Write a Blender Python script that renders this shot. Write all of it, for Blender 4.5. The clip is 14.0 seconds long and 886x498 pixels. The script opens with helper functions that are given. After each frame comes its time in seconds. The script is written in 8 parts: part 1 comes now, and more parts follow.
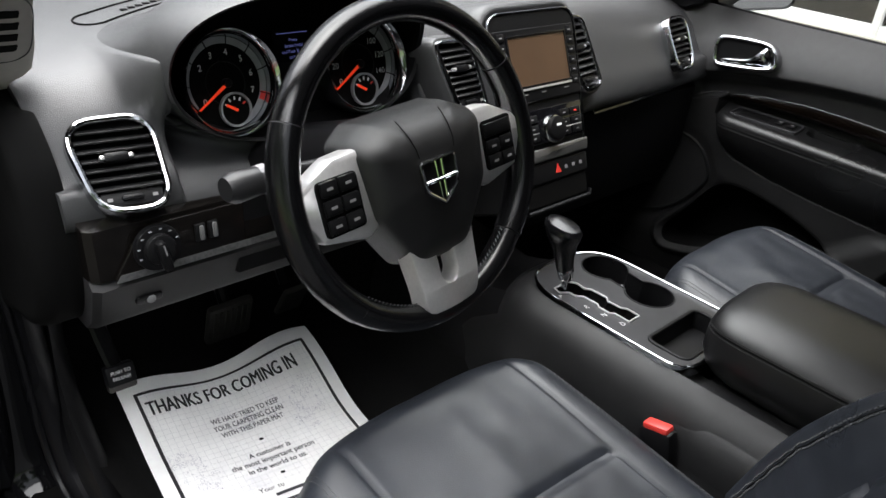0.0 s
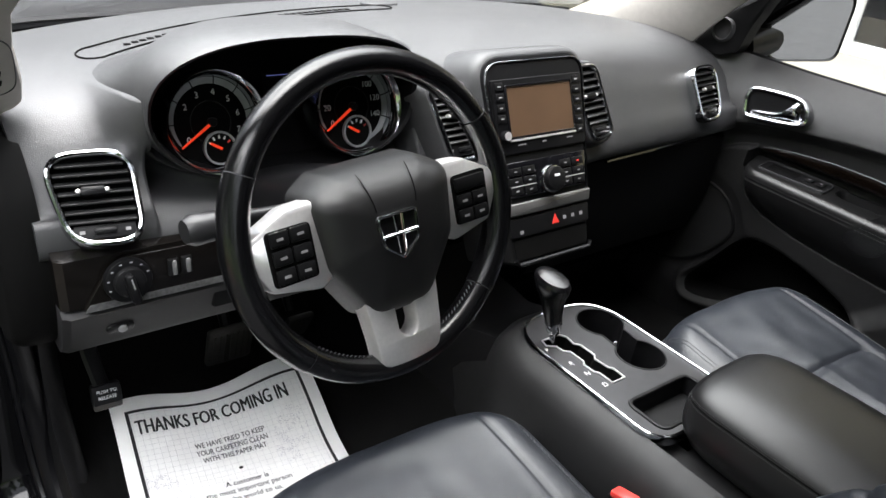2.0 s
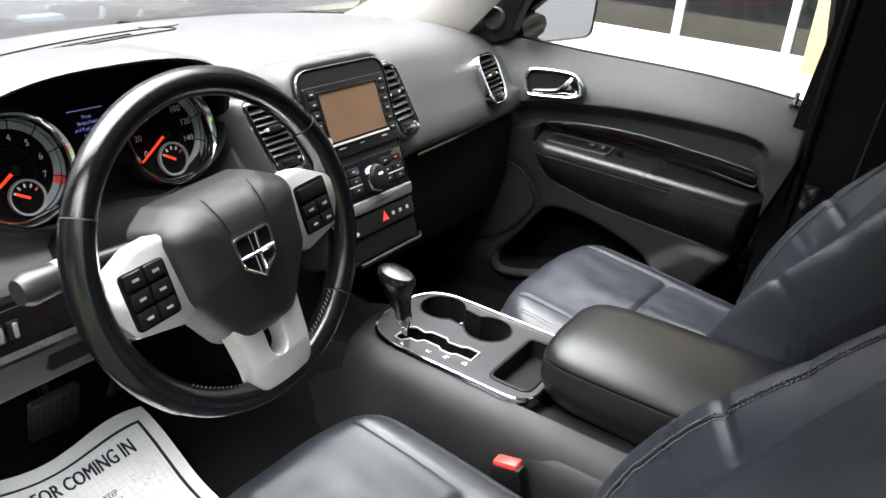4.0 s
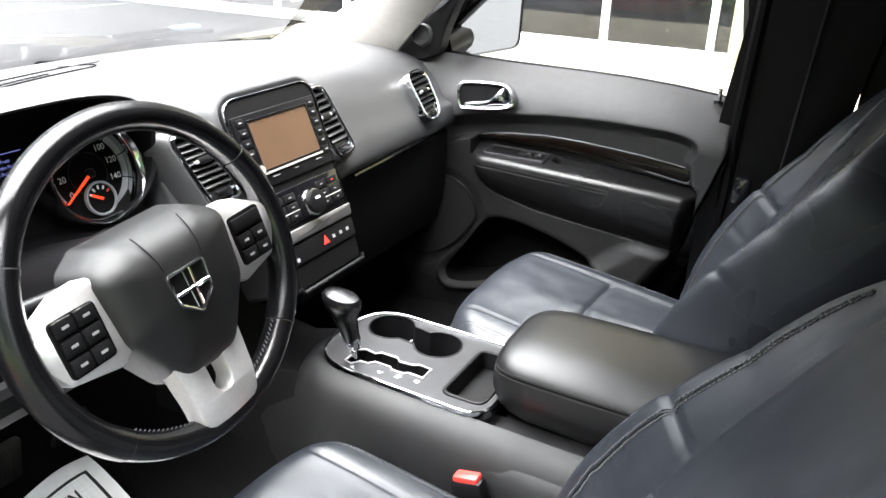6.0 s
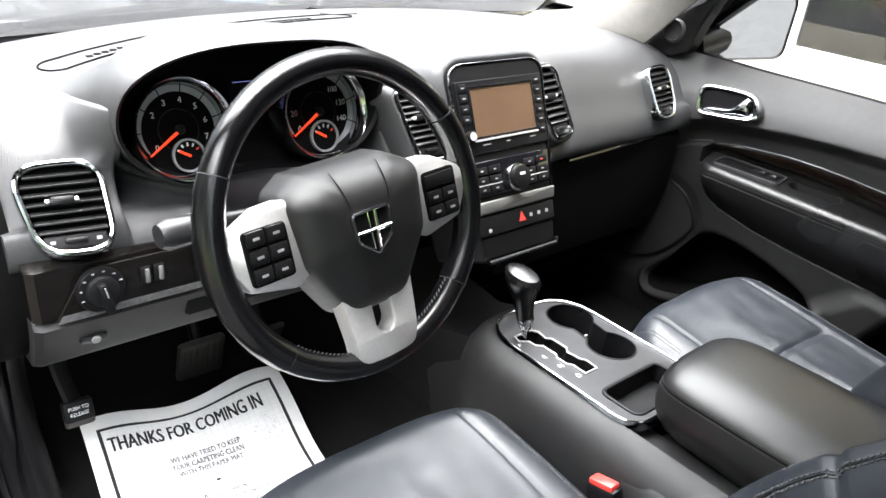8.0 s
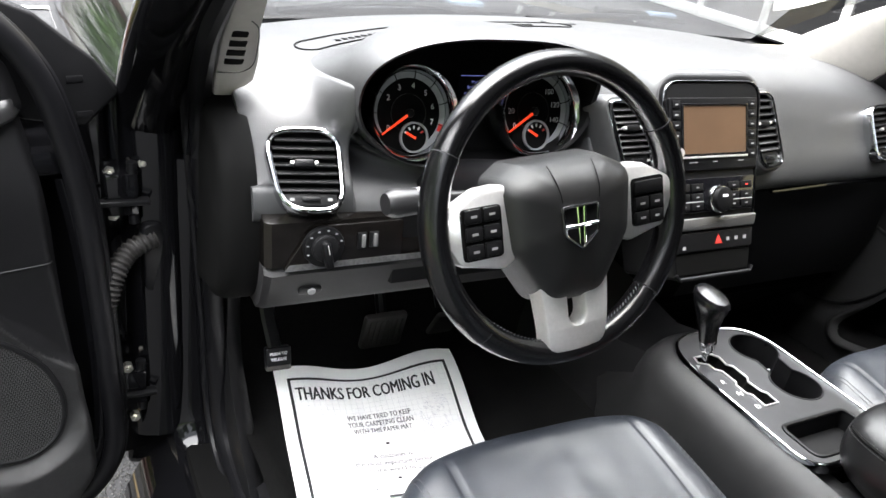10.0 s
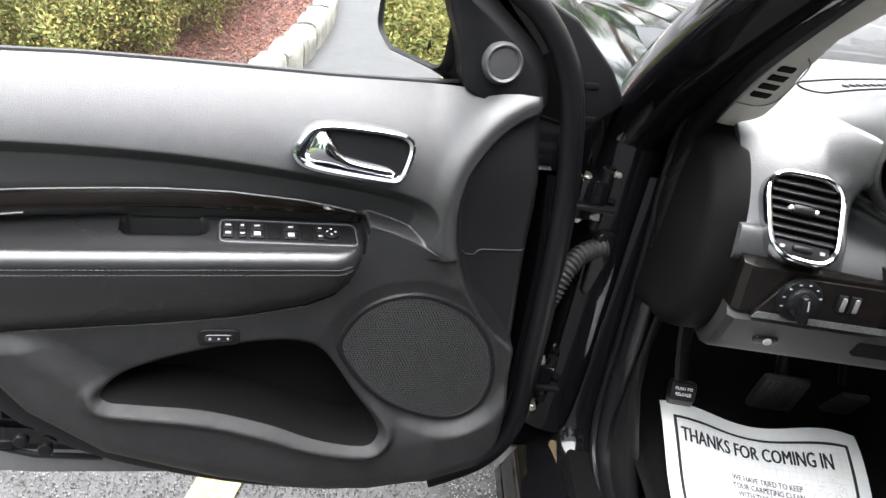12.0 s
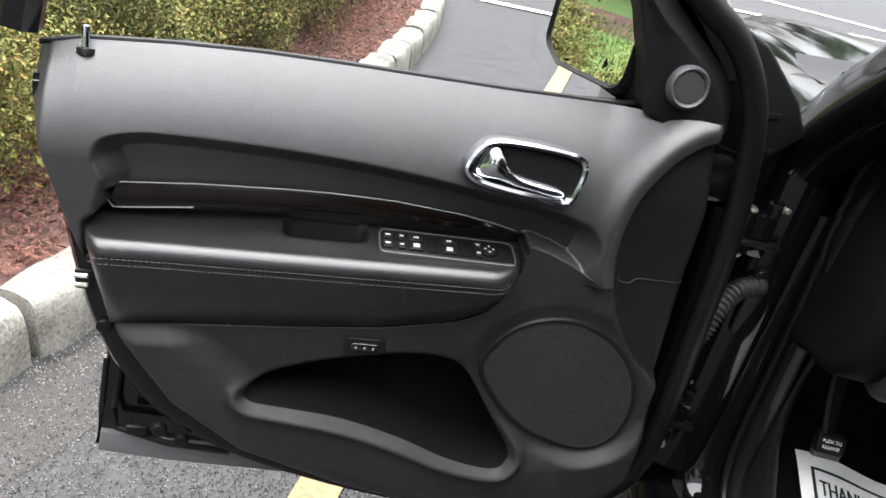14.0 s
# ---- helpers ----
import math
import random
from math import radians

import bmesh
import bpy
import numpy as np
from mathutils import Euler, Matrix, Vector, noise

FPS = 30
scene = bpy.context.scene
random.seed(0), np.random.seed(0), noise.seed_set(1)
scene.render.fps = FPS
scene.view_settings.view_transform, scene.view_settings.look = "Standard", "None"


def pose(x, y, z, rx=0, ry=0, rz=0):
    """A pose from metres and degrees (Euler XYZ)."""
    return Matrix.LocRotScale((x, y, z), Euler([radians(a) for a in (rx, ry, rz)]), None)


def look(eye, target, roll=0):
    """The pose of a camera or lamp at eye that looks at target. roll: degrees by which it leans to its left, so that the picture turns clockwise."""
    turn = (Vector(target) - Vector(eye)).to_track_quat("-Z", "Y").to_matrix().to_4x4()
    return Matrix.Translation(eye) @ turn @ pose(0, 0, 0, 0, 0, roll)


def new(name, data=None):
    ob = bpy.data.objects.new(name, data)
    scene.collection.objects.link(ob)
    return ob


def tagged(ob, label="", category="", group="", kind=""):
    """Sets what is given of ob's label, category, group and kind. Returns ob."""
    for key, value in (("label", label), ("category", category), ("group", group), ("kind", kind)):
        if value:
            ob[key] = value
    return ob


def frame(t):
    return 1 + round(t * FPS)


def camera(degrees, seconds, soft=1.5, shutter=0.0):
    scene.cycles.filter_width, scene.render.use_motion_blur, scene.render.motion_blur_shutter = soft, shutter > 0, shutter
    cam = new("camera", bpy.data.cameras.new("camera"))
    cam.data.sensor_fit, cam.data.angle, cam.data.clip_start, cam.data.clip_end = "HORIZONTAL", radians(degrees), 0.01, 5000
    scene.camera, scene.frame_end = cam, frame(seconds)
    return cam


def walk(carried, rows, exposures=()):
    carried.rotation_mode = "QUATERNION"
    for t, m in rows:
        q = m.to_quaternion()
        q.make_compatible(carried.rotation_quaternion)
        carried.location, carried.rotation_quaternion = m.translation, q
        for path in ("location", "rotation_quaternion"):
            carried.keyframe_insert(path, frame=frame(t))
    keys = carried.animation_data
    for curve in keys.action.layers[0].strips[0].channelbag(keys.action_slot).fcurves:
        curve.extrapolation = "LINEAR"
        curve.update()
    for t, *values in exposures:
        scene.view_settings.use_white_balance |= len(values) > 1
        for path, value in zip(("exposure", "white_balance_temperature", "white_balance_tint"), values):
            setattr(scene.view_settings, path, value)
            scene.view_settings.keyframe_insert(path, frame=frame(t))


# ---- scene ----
cam = camera(59.5, 14.0)
PATH = [
    (0, (-0.988, -0.636, 1.419), (0.282, 0.588, 0.477), 5.8),
    (0.5, (-0.916, -0.682, 1.464), (0.262, 0.648, 0.545), 7.4),
    (1, (-0.887, -0.696, 1.479), (0.213, 0.695, 0.554), 6.6),
    (1.5, (-0.877, -0.695, 1.471), (0.229, 0.683, 0.533), 7.0),
    (2, (-0.877, -0.693, 1.468), (0.276, 0.658, 0.547), 7.1),
    (2.5, (-0.886, -0.675, 1.46), (0.344, 0.599, 0.531), 7.6),
    (3, (-0.899, -0.656, 1.455), (0.435, 0.52, 0.541), 7.3),
    (3.5, (-0.925, -0.65, 1.453), (0.536, 0.401, 0.582), 6.2),
    (4, (-0.946, -0.646, 1.459), (0.582, 0.321, 0.603), 4.4),
    (4.2, (-0.951, -0.65, 1.461), (0.594, 0.302, 0.62), 4.1),
    (6.3, (-0.935, -0.657, 1.459), (0.674, 0.209, 0.647), 1.4),
    (6.5, (-0.935, -0.661, 1.461), (0.645, 0.25, 0.64), 2.2),
    (7, (-0.905, -0.685, 1.454), (0.54, 0.416, 0.617), 3.0),
    (7.5, (-0.903, -0.704, 1.448), (0.422, 0.52, 0.584), 4.6),
    (7.7, (-0.903, -0.703, 1.451), (0.383, 0.558, 0.582), 5.3),
    (9.8, (-0.962, -0.731, 1.446), (0.008, 0.781, 0.566), 8.2),
    (10, (-0.98, -0.723, 1.437), (-0.072, 0.824, 0.554), 8.6),
    (10.5, (-1.038, -0.711, 1.428), (-0.299, 0.914, 0.526), 10.0),
    (11, (-1.095, -0.693, 1.42), (-0.555, 0.999, 0.501), 11.0),
    (11.5, (-1.152, -0.672, 1.411), (-0.809, 1.058, 0.468), 11.8),
    (12, (-1.202, -0.659, 1.405), (-1.014, 1.084, 0.444), 11.5),
    (12.5, (-1.235, -0.652, 1.4), (-1.124, 1.096, 0.435), 12.4),
    (13, (-1.271, -0.644, 1.396), (-1.223, 1.101, 0.42), 13.3),
    (13.5, (-1.299, -0.638, 1.385), (-1.291, 1.107, 0.409), 13.2),
    (14, (-1.319, -0.626, 1.383), (-1.312, 1.116, 0.401), 13.2),
]
walk(cam, [(t, look(eye, target, roll)) for t, eye, target, roll in PATH],
     [(0, 1.65), (1.5, 1.88), (3, 2.55), (4.2, 2.9), (6.5, 3.4), (7.7, 3.22), (10, 2.85), (12, 3.1), (13, 2.7), (14, 2.38)])

# ---- light ----
SUN_UP, SUN_ROUND = 84, 300  # the bright part of the sky, in degrees
world = bpy.data.worlds.new("overcast_sky")
scene.world = world
world.use_nodes = True
wn = world.node_tree.nodes
wl = world.node_tree.links
sky = wn.new("ShaderNodeTexSky")
sky.sky_type = "NISHITA"
sky.sun_disc = False
sky.sun_elevation, sky.sun_rotation = radians(SUN_UP), radians(SUN_ROUND)
sky.air_density, sky.dust_density = 1.0, 4.0
grey = wn.new("ShaderNodeHueSaturation")
grey.inputs["Saturation"].default_value = 0.28
wl.new(sky.outputs[0], grey.inputs["Color"])
wl.new(grey.outputs[0], wn["Background"].inputs[0])
wn["Background"].inputs[1].default_value = 0.12
sun = new("sun", bpy.data.lights.new("sun", "SUN"))
sun.data.energy, sun.data.angle, sun.data.color = 4.6, radians(96), (0.985, 0.985, 1.0)
sun.matrix_world = look((0, 0, 0), (-math.cos(radians(SUN_UP)) * math.sin(radians(SUN_ROUND)), -math.cos(radians(SUN_UP)) * math.cos(radians(SUN_ROUND)), -math.sin(radians(SUN_UP))))

# ---- materials ----


def mat(name, color, rough=0.5, metal=0.0, var=0.15, scale=60.0, bump=0.0, bump_scale=400.0, dirt=0.0, dirt_color=None, coat=0.0, spec=0.5, island=0.0, kind="noise", rough_var=0.1, deep=0.001):
    """A surface with fine grain, a second slower variation, relief and optional stains."""
    m = bpy.data.materials.new(name)
    m.use_nodes = True
    n, l = m.node_tree.nodes, m.node_tree.links
    b = n["Principled BSDF"]
    b.inputs["Roughness"].default_value, b.inputs["Metallic"].default_value = rough, metal
    b.inputs["Specular IOR Level"].default_value = spec
    b.inputs["Coat Weight"].default_value = coat
    b.inputs["Coat Roughness"].default_value = 0.06
    tc = n.new("ShaderNodeTexCoord")
    fine = n.new("ShaderNodeTexNoise")
    fine.inputs["Scale"].default_value, fine.inputs["Detail"].default_value = scale, 4.0
    slow = n.new("ShaderNodeTexNoise")
    slow.inputs["Scale"].default_value, slow.inputs["Detail"].default_value = scale * 0.08, 3.0
    for t in (fine, slow):
        l.new(tc.outputs["Object"], t.inputs["Vector"])
    add = n.new("ShaderNodeMath")
    add.operation = "ADD"
    l.new(fine.outputs["Fac"], add.inputs[0])
    l.new(slow.outputs["Fac"], add.inputs[1])
    ramp = n.new("ShaderNodeMapRange")
    ramp.inputs["From Min"].default_value, ramp.inputs["From Max"].default_value = 0.7, 1.3
    ramp.inputs["To Min"].default_value, ramp.inputs["To Max"].default_value = 1 - var, 1 + var
    l.new(add.outputs[0], ramp.inputs["Value"])
    mul = n.new("ShaderNodeVectorMath")
    mul.operation = "SCALE"
    mul.inputs[0].default_value = color[:3]
    l.new(ramp.outputs["Result"], mul.inputs["Scale"])
    out = mul.outputs[0]
    if island:
        geo = n.new("ShaderNodeNewGeometry")
        r2 = n.new("ShaderNodeMapRange")
        r2.inputs["To Min"].default_value, r2.inputs["To Max"].default_value = 1 - island, 1 + island
        l.new(geo.outputs["Random Per Island"], r2.inputs["Value"])
        m2 = n.new("ShaderNodeVectorMath")
        m2.operation = "SCALE"
        l.new(out, m2.inputs[0])
        l.new(r2.outputs["Result"], m2.inputs["Scale"])
        out = m2.outputs[0]
    if dirt:
        big = n.new("ShaderNodeTexNoise")
        big.inputs["Scale"].default_value, big.inputs["Detail"].default_value = scale * 0.25, 8.0
        big.inputs["Roughness"].default_value = 0.7
        l.new(tc.outputs["Object"], big.inputs["Vector"])
        r3 = n.new("ShaderNodeMapRange")
        r3.inputs["From Min"].default_value, r3.inputs["From Max"].default_value = 0.5, 0.75
        r3.inputs["To Max"].default_value = dirt
        l.new(big.outputs["Fac"], r3.inputs["Value"])
        mx = n.new("ShaderNodeMix")
        mx.data_type = "RGBA"
        l.new(r3.outputs["Result"], mx.inputs["Factor"])
        l.new(out, mx.inputs["A"])
        mx.inputs["B"].default_value = (*(dirt_color or (0.3, 0.28, 0.25)), 1)
        out = mx.outputs["Result"]
    l.new(out, b.inputs["Base Color"])
    rr = n.new("ShaderNodeMapRange")
    rr.inputs["From Min"].default_value, rr.inputs["From Max"].default_value = 0.35, 0.65
    rr.inputs["To Min"].default_value, rr.inputs["To Max"].default_value = max(0.02, rough - rough_var * rough), min(1, rough + rough_var * rough)
    l.new(slow.outputs["Fac"], rr.inputs["Value"])
    l.new(rr.outputs["Result"], b.inputs["Roughness"])
    if bump:
        bn = n.new("ShaderNodeBump")
        bn.inputs["Strength"].default_value, bn.inputs["Distance"].default_value = bump, deep
        if kind == "leather":
            v = n.new("ShaderNodeTexVoronoi")
            v.feature = "DISTANCE_TO_EDGE"
            v.inputs["Scale"].default_value = bump_scale
            l.new(tc.outputs["Object"], v.inputs["Vector"])
            l.new(v.outputs["Distance"], bn.inputs["Height"])
        else:
            v = n.new("ShaderNodeTexNoise")
            v.inputs["Scale"].default_value, v.inputs["Detail"].default_value = bump_scale, 3.0
            l.new(tc.outputs["Object"], v.inputs["Vector"])
            l.new(v.outputs["Fac"], bn.inputs["Height"])
        l.new(bn.outputs[0], b.inputs["Normal"])
    return m


def glow(name, color, strength):
    m = mat(name, color, 0.4)
    b = m.node_tree.nodes["Principled BSDF"]
    b.inputs["Emission Color"].default_value, b.inputs["Emission Strength"].default_value = (*color, 1), strength
    return m


def glass(name, color=(1, 1, 1), rough=0.0, weight=1.0):
    """A thin pane: clear with a mirror-like gloss."""
    m = bpy.data.materials.new(name)
    m.use_nodes = True
    n, l = m.node_tree.nodes, m.node_tree.links
    n.remove(n["Principled BSDF"])
    tr, gl, mx, fr = n.new("ShaderNodeBsdfTransparent"), n.new("ShaderNodeBsdfGlossy"), n.new("ShaderNodeMixShader"), n.new("ShaderNodeFresnel")
    tr.inputs[0].default_value = (*color, 1)
    gl.inputs["Roughness"].default_value = rough
    fr.inputs[0].default_value = 1.45
    mu = n.new("ShaderNodeMath")
    mu.operation = "MULTIPLY"
    mu.inputs[1].default_value = weight
    l.new(fr.outputs[0], mu.inputs[0])
    l.new(mu.outputs[0], mx.inputs[0])
    l.new(tr.outputs[0], mx.inputs[1])
    l.new(gl.outputs[0], mx.inputs[2])
    l.new(mx.outputs[0], n["Material Output"].inputs[0])
    return m


DASH = mat("grained_dash_plastic", (0.042, 0.0425, 0.044), 0.40, var=0.1, bump=0.7, bump_scale=480, kind="leather", deep=0.0008, spec=0.62)
PLASTIC = mat("black_plastic", (0.0060, 0.0060, 0.0065), 0.42, bump=0.25, bump_scale=800, spec=0.17)
LOWER = mat("hard_lower_door_plastic", (0.0088, 0.0088, 0.0092), 0.46, var=0.35, bump=0.9, bump_scale=500, kind="leather", dirt=0.08, dirt_color=(0.05, 0.045, 0.04), spec=0.4)
PANEL = mat("door_trim_plastic", (0.0155, 0.0155, 0.016), 0.42, bump=0.55, bump_scale=520, deep=0.0006, kind="leather", dirt=0.06, dirt_color=(0.04, 0.038, 0.036), spec=0.72)
NET = mat("speaker_net_plastic", (0.036, 0.036, 0.037), 0.42)
RINGGREY = mat("grey_tweeter_ring", (0.028, 0.028, 0.030), 0.5, bump=0.2)
SMOOTH = mat("satin_black_plastic", (0.005, 0.005, 0.0055), 0.34, spec=0.2)
LEDGE = mat("mottled_grey_ledge", (0.06, 0.06, 0.062), 0.35, dirt=0.3, dirt_color=(0.02, 0.02, 0.02))
LOOM = mat("dusty_rubber", (0.009, 0.0082, 0.0075), 0.6)
GREYSTRIP = mat("brushed_grey_strip", (0.14, 0.14, 0.14), 0.4, 0.6, var=0.4, scale=260)
GREY = mat("charcoal_lower_plastic", (0.016, 0.0155, 0.0165), 0.6, bump=0.2, bump_scale=800, spec=0.3)
SIDE = mat("console_side_plastic", (0.013, 0.013, 0.0135), 0.45, var=0.25, scale=30, bump=0.5, bump_scale=600, kind="leather", spec=0.35)
LEATHER = mat("black_leather", (0.018, 0.0205, 0.0255), 0.33, var=0.2, scale=40, bump=0.35, bump_scale=520, kind="leather", spec=0.5, rough_var=0.2)
LEATHER2 = mat("perforated_leather_insert", (0.022, 0.0245, 0.030), 0.37, var=0.2, scale=40, bump=0.3, bump_scale=420, kind="leather")
ARMVINYL = mat("armrest_vinyl", (0.0075, 0.0075, 0.0078), 0.36, var=0.2, scale=25, bump=0.25, bump_scale=600, kind="leather", rough_var=0.25)
RIM = mat("wheel_leather", (0.004, 0.004, 0.0045), 0.20, var=0.3, scale=30, bump=0.12, bump_scale=700, kind="leather", rough_var=0.3)
DTHREAD = mat("black_thread", (0.010, 0.010, 0.0105), 0.7)
THREAD = mat("grey_thread", (0.060, 0.061, 0.064), 0.7)
CHROME = mat("chrome", (0.50, 0.51, 0.53), 0.09, 1.0, var=0.03)
SILVER = mat("satin_silver_paint", (0.74, 0.73, 0.72), 0.34, 0.7, var=0.06, scale=200, bump=0.05, bump_scale=900)
GLOSS = mat("black_car_paint", (0.003, 0.003, 0.0035), 0.08, coat=0.18, spec=0.25, var=0.1, scale=3)
GLOSSB = mat("piano_black", (0.005, 0.005, 0.006), 0.08, coat=0.5)
RUBBER = mat("black_rubber", (0.0035, 0.0035, 0.0042), 0.42, var=0.2, spec=0.2)
CARPET = mat("black_carpet", (0.0036, 0.0036, 0.0036), 0.95, var=0.5, scale=300, bump=0.8, bump_scale=500, spec=0.1)
BEIGE = mat("light_grey_pillar_trim", (0.42, 0.4, 0.37), 0.75, var=0.06, bump=0.2, bump_scale=600)
HEADLINER = mat("light_grey_headliner", (0.4, 0.39, 0.37), 0.95, bump=0.3, bump_scale=500)
WOOD = mat("dark_wood_trim", (0.0035, 0.0022, 0.0015), 0.16, coat=0.08, spec=0.3, var=0.6, scale=30)
FASCIA = mat("dark_gloss_fascia", (0.0045, 0.0038, 0.0034), 0.22, spec=0.3, var=0.4, scale=60)
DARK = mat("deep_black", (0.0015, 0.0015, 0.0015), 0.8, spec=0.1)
MARK = mat("dim_white_print", (0.22, 0.22, 0.22), 0.6)
WHITE = mat("white_print", (0.75, 0.75, 0.75), 0.6)
RED = glow("red_needle", (0.8, 0.05, 0.015), 0.15)
REDMAT = mat("red_button", (0.75, 0.05, 0.04), 0.4, spec=0.5)
SCREEN = mat("dull_brown_screen", (0.078, 0.044, 0.024), 0.4, var=0.2, scale=12, spec=0.6)
BLUEGLOW = glow("blue_display_text", (0.2, 0.22, 0.6), 0.12)
PAPER = mat("white_paper", (0.82, 0.82, 0.81), 0.8, var=0.06, scale=34, dirt=0.5, dirt_color=(0.45, 0.45, 0.52))
INK = mat("black_ink", (0.01, 0.01, 0.012), 0.7)
INKG = mat("grey_ink", (0.25, 0.25, 0.26), 0.8)
GRID = mat("pale_grid_ink", (0.62, 0.62, 0.63), 0.85)
GALV = mat("zinc_bolt", (0.7, 0.68, 0.6), 0.3, 0.9)
PEDAL = mat("worn_rubber_pedal", (0.035, 0.032, 0.03), 0.6, bump=0.5, bump_scale=300)
WINDOW = glass("car_window_glass", (0.93, 0.95, 0.94), 0.0, 0.8)
MIRROR = mat("mirror", (0.9, 0.9, 0.9), 0.01, 1.0, var=0.0, rough_var=0.0)
ASPHALT = mat("damp_asphalt", (0.018, 0.018, 0.019), 0.6, var=0.8, scale=170, bump=1.0, bump_scale=180, dirt=0.12, dirt_color=(0.10, 0.095, 0.09), spec=0.3)
CONCRETE = mat("pale_concrete", (0.21, 0.196, 0.155), 0.85, var=0.1, scale=20, bump=0.3, bump_scale=200)
KERB = mat("granite_kerb", (0.155, 0.15, 0.132), 0.9, var=0.7, scale=110, bump=1.0, bump_scale=70, dirt=0.65, dirt_color=(0.16, 0.145, 0.10), island=0.15)
MULCH = mat("red_brown_mulch", (0.10, 0.042, 0.03), 0.9, var=0.5, scale=80, island=0.6)
SOIL = mat("mulch_bed_soil", (0.07, 0.035, 0.028), 0.95, var=0.6, scale=90, bump=1.0, bump_scale=70)
GRASS = mat("lawn_grass", (0.065, 0.115, 0.022), 0.9, var=0.4, scale=60, bump=1.0, bump_scale=150)
LEAF = mat("shrub_leaf", (0.105, 0.11, 0.034), 0.8, var=0.4, scale=20, island=0.45, spec=0.15)
LEAFY = mat("yellowed_shrub_leaf", (0.17, 0.125, 0.042), 0.8, var=0.4, scale=20, island=0.45, spec=0.15)
LEAFG = mat("tree_leaf", (0.05, 0.1, 0.02), 0.6, var=0.4, scale=20, island=0.5)
BARK = mat("bark", (0.1, 0.07, 0.05), 0.9, bump=1, bump_scale=60)
YELLOW = mat("worn_yellow_line", (0.19, 0.135, 0.06), 0.8, var=0.5, scale=60, dirt=0.9, dirt_color=(0.07, 0.07, 0.07))
WLINE = mat("worn_white_line", (0.6, 0.6, 0.58), 0.7, var=0.3, scale=40, dirt=0.5, dirt_color=(0.09, 0.09, 0.09))
MULLION = mat("white_aluminium", (0.75, 0.75, 0.74), 0.4)
CREAM = mat("cream_paint", (0.36, 0.315, 0.19), 0.7)
STORE = mat("shade_dark_room_wall", (0.021, 0.022, 0.025), 0.8)
SHOPGLASS = glass("shop_glass", (0.42, 0.42, 0.43), 0.0, 2.2)
REDCAR = mat("dark_red_car_paint", (0.12, 0.008, 0.01), 0.15, coat=1.0)
TYRE = mat("tyre_rubber", (0.012, 0.012, 0.012), 0.8)
BLUEGREY = mat("blue_grey_plastic", (0.16, 0.22, 0.3), 0.4)

# ---- building helpers ----


def thing(name, label, category, group="", kind="", m=None):
    ob = new(name)
    ob.empty_display_size = 0.05
    if m is not None:
        ob.matrix_world = m
    return tagged(ob, label, category, group, kind)


def part(name, bm, material, parent=None, label="", smooth=True, flat=35):
    me = bpy.data.meshes.new(name)
    bmesh.ops.recalc_face_normals(bm, faces=bm.faces)
    lim = math.cos(radians(flat))
    for f in bm.faces:
        f.smooth = smooth
    if smooth:
        for e in bm.edges:
            if len(e.link_faces) == 2 and e.link_faces[0].normal.dot(e.link_faces[1].normal) < lim:
                e.smooth = False
    bm.to_mesh(me)
    bm.free()
    me.materials.append(material)
    ob = new(name, me)
    if parent:
        ob.parent = parent
    return tagged(ob, label)


def rawpart(name, verts, faces, material, parent=None, label="", smooth=True):
    me = bpy.data.meshes.new(name)
    me.from_pydata(verts, [], faces)
    me.materials.append(material)
    if smooth:
        me.polygons.foreach_set("use_smooth", [True] * len(me.polygons))
    ob = new(name, me)
    if parent:
        ob.parent = parent
    return tagged(ob, label)


def B():
    return bmesh.new()


def rbox(bm, c, size, r=0.004, m=None, seg=2):
    """A box with rounded edges."""
    got = bmesh.ops.create_cube(bm, size=1.0)["verts"]
    r = min(r, min(size) * 0.45)
    for v in got:
        v.co = Vector((v.co.x * size[0], v.co.y * size[1], v.co.z * size[2]))
    if r > 0:
        es = list({e for v in got for e in v.link_edges})
        new_v = bmesh.ops.bevel(bm, geom=es, offset=r, segments=seg, affect="EDGES", profile=0.5)
        got = list({v for f in new_v["faces"] for v in f.verts} | {v for v in got if v.is_valid})
        stack = set(got)
        for v in list(stack):
            for e in v.link_edges:
                stack.add(e.other_vert(v))
        got = list(stack)
    t = Matrix.Translation(c) @ (m or Matrix.Identity(4))
    for v in got:
        v.co = t @ v.co
    return bm


def loft(bm, rings, closed=True, caps=True, loop=False):
    """Quads between rings with the same number of points."""
    vs = [[bm.verts.new(p) for p in ring] for ring in rings]
    n = len(rings[0])
    pairs = list(zip(vs, vs[1:])) + ([(vs[-1], vs[0])] if loop else [])
    for a, b in pairs:
        for i in range(n if closed else n - 1):
            j = (i + 1) % n
            bm.faces.new((a[i], a[j], b[j], b[i]))
    if caps and closed and not loop:
        bm.faces.new(vs[0])
        bm.faces.new(vs[-1])
    return bm


def catmull(pts, n, closed=False):
    """n points on a smooth curve through pts."""
    p = [Vector(q) for q in pts]
    k = len(p)
    out = []
    for i in range(n):
        s = i / n * k if closed else i / (n - 1) * (k - 1)
        a = int(s) if closed else min(int(s), k - 2)
        f = s - a
        q = [p[(a + d) % k] if closed else p[min(max(a + d, 0), k - 1)] for d in (-1, 0, 1, 2)]
        out.append(0.5 * ((2 * q[1]) + (q[2] - q[0]) * f + (2 * q[0] - 5 * q[1] + 4 * q[2] - q[3]) * f * f + (3 * q[1] - q[0] - 3 * q[2] + q[3]) * f**3))
    return out


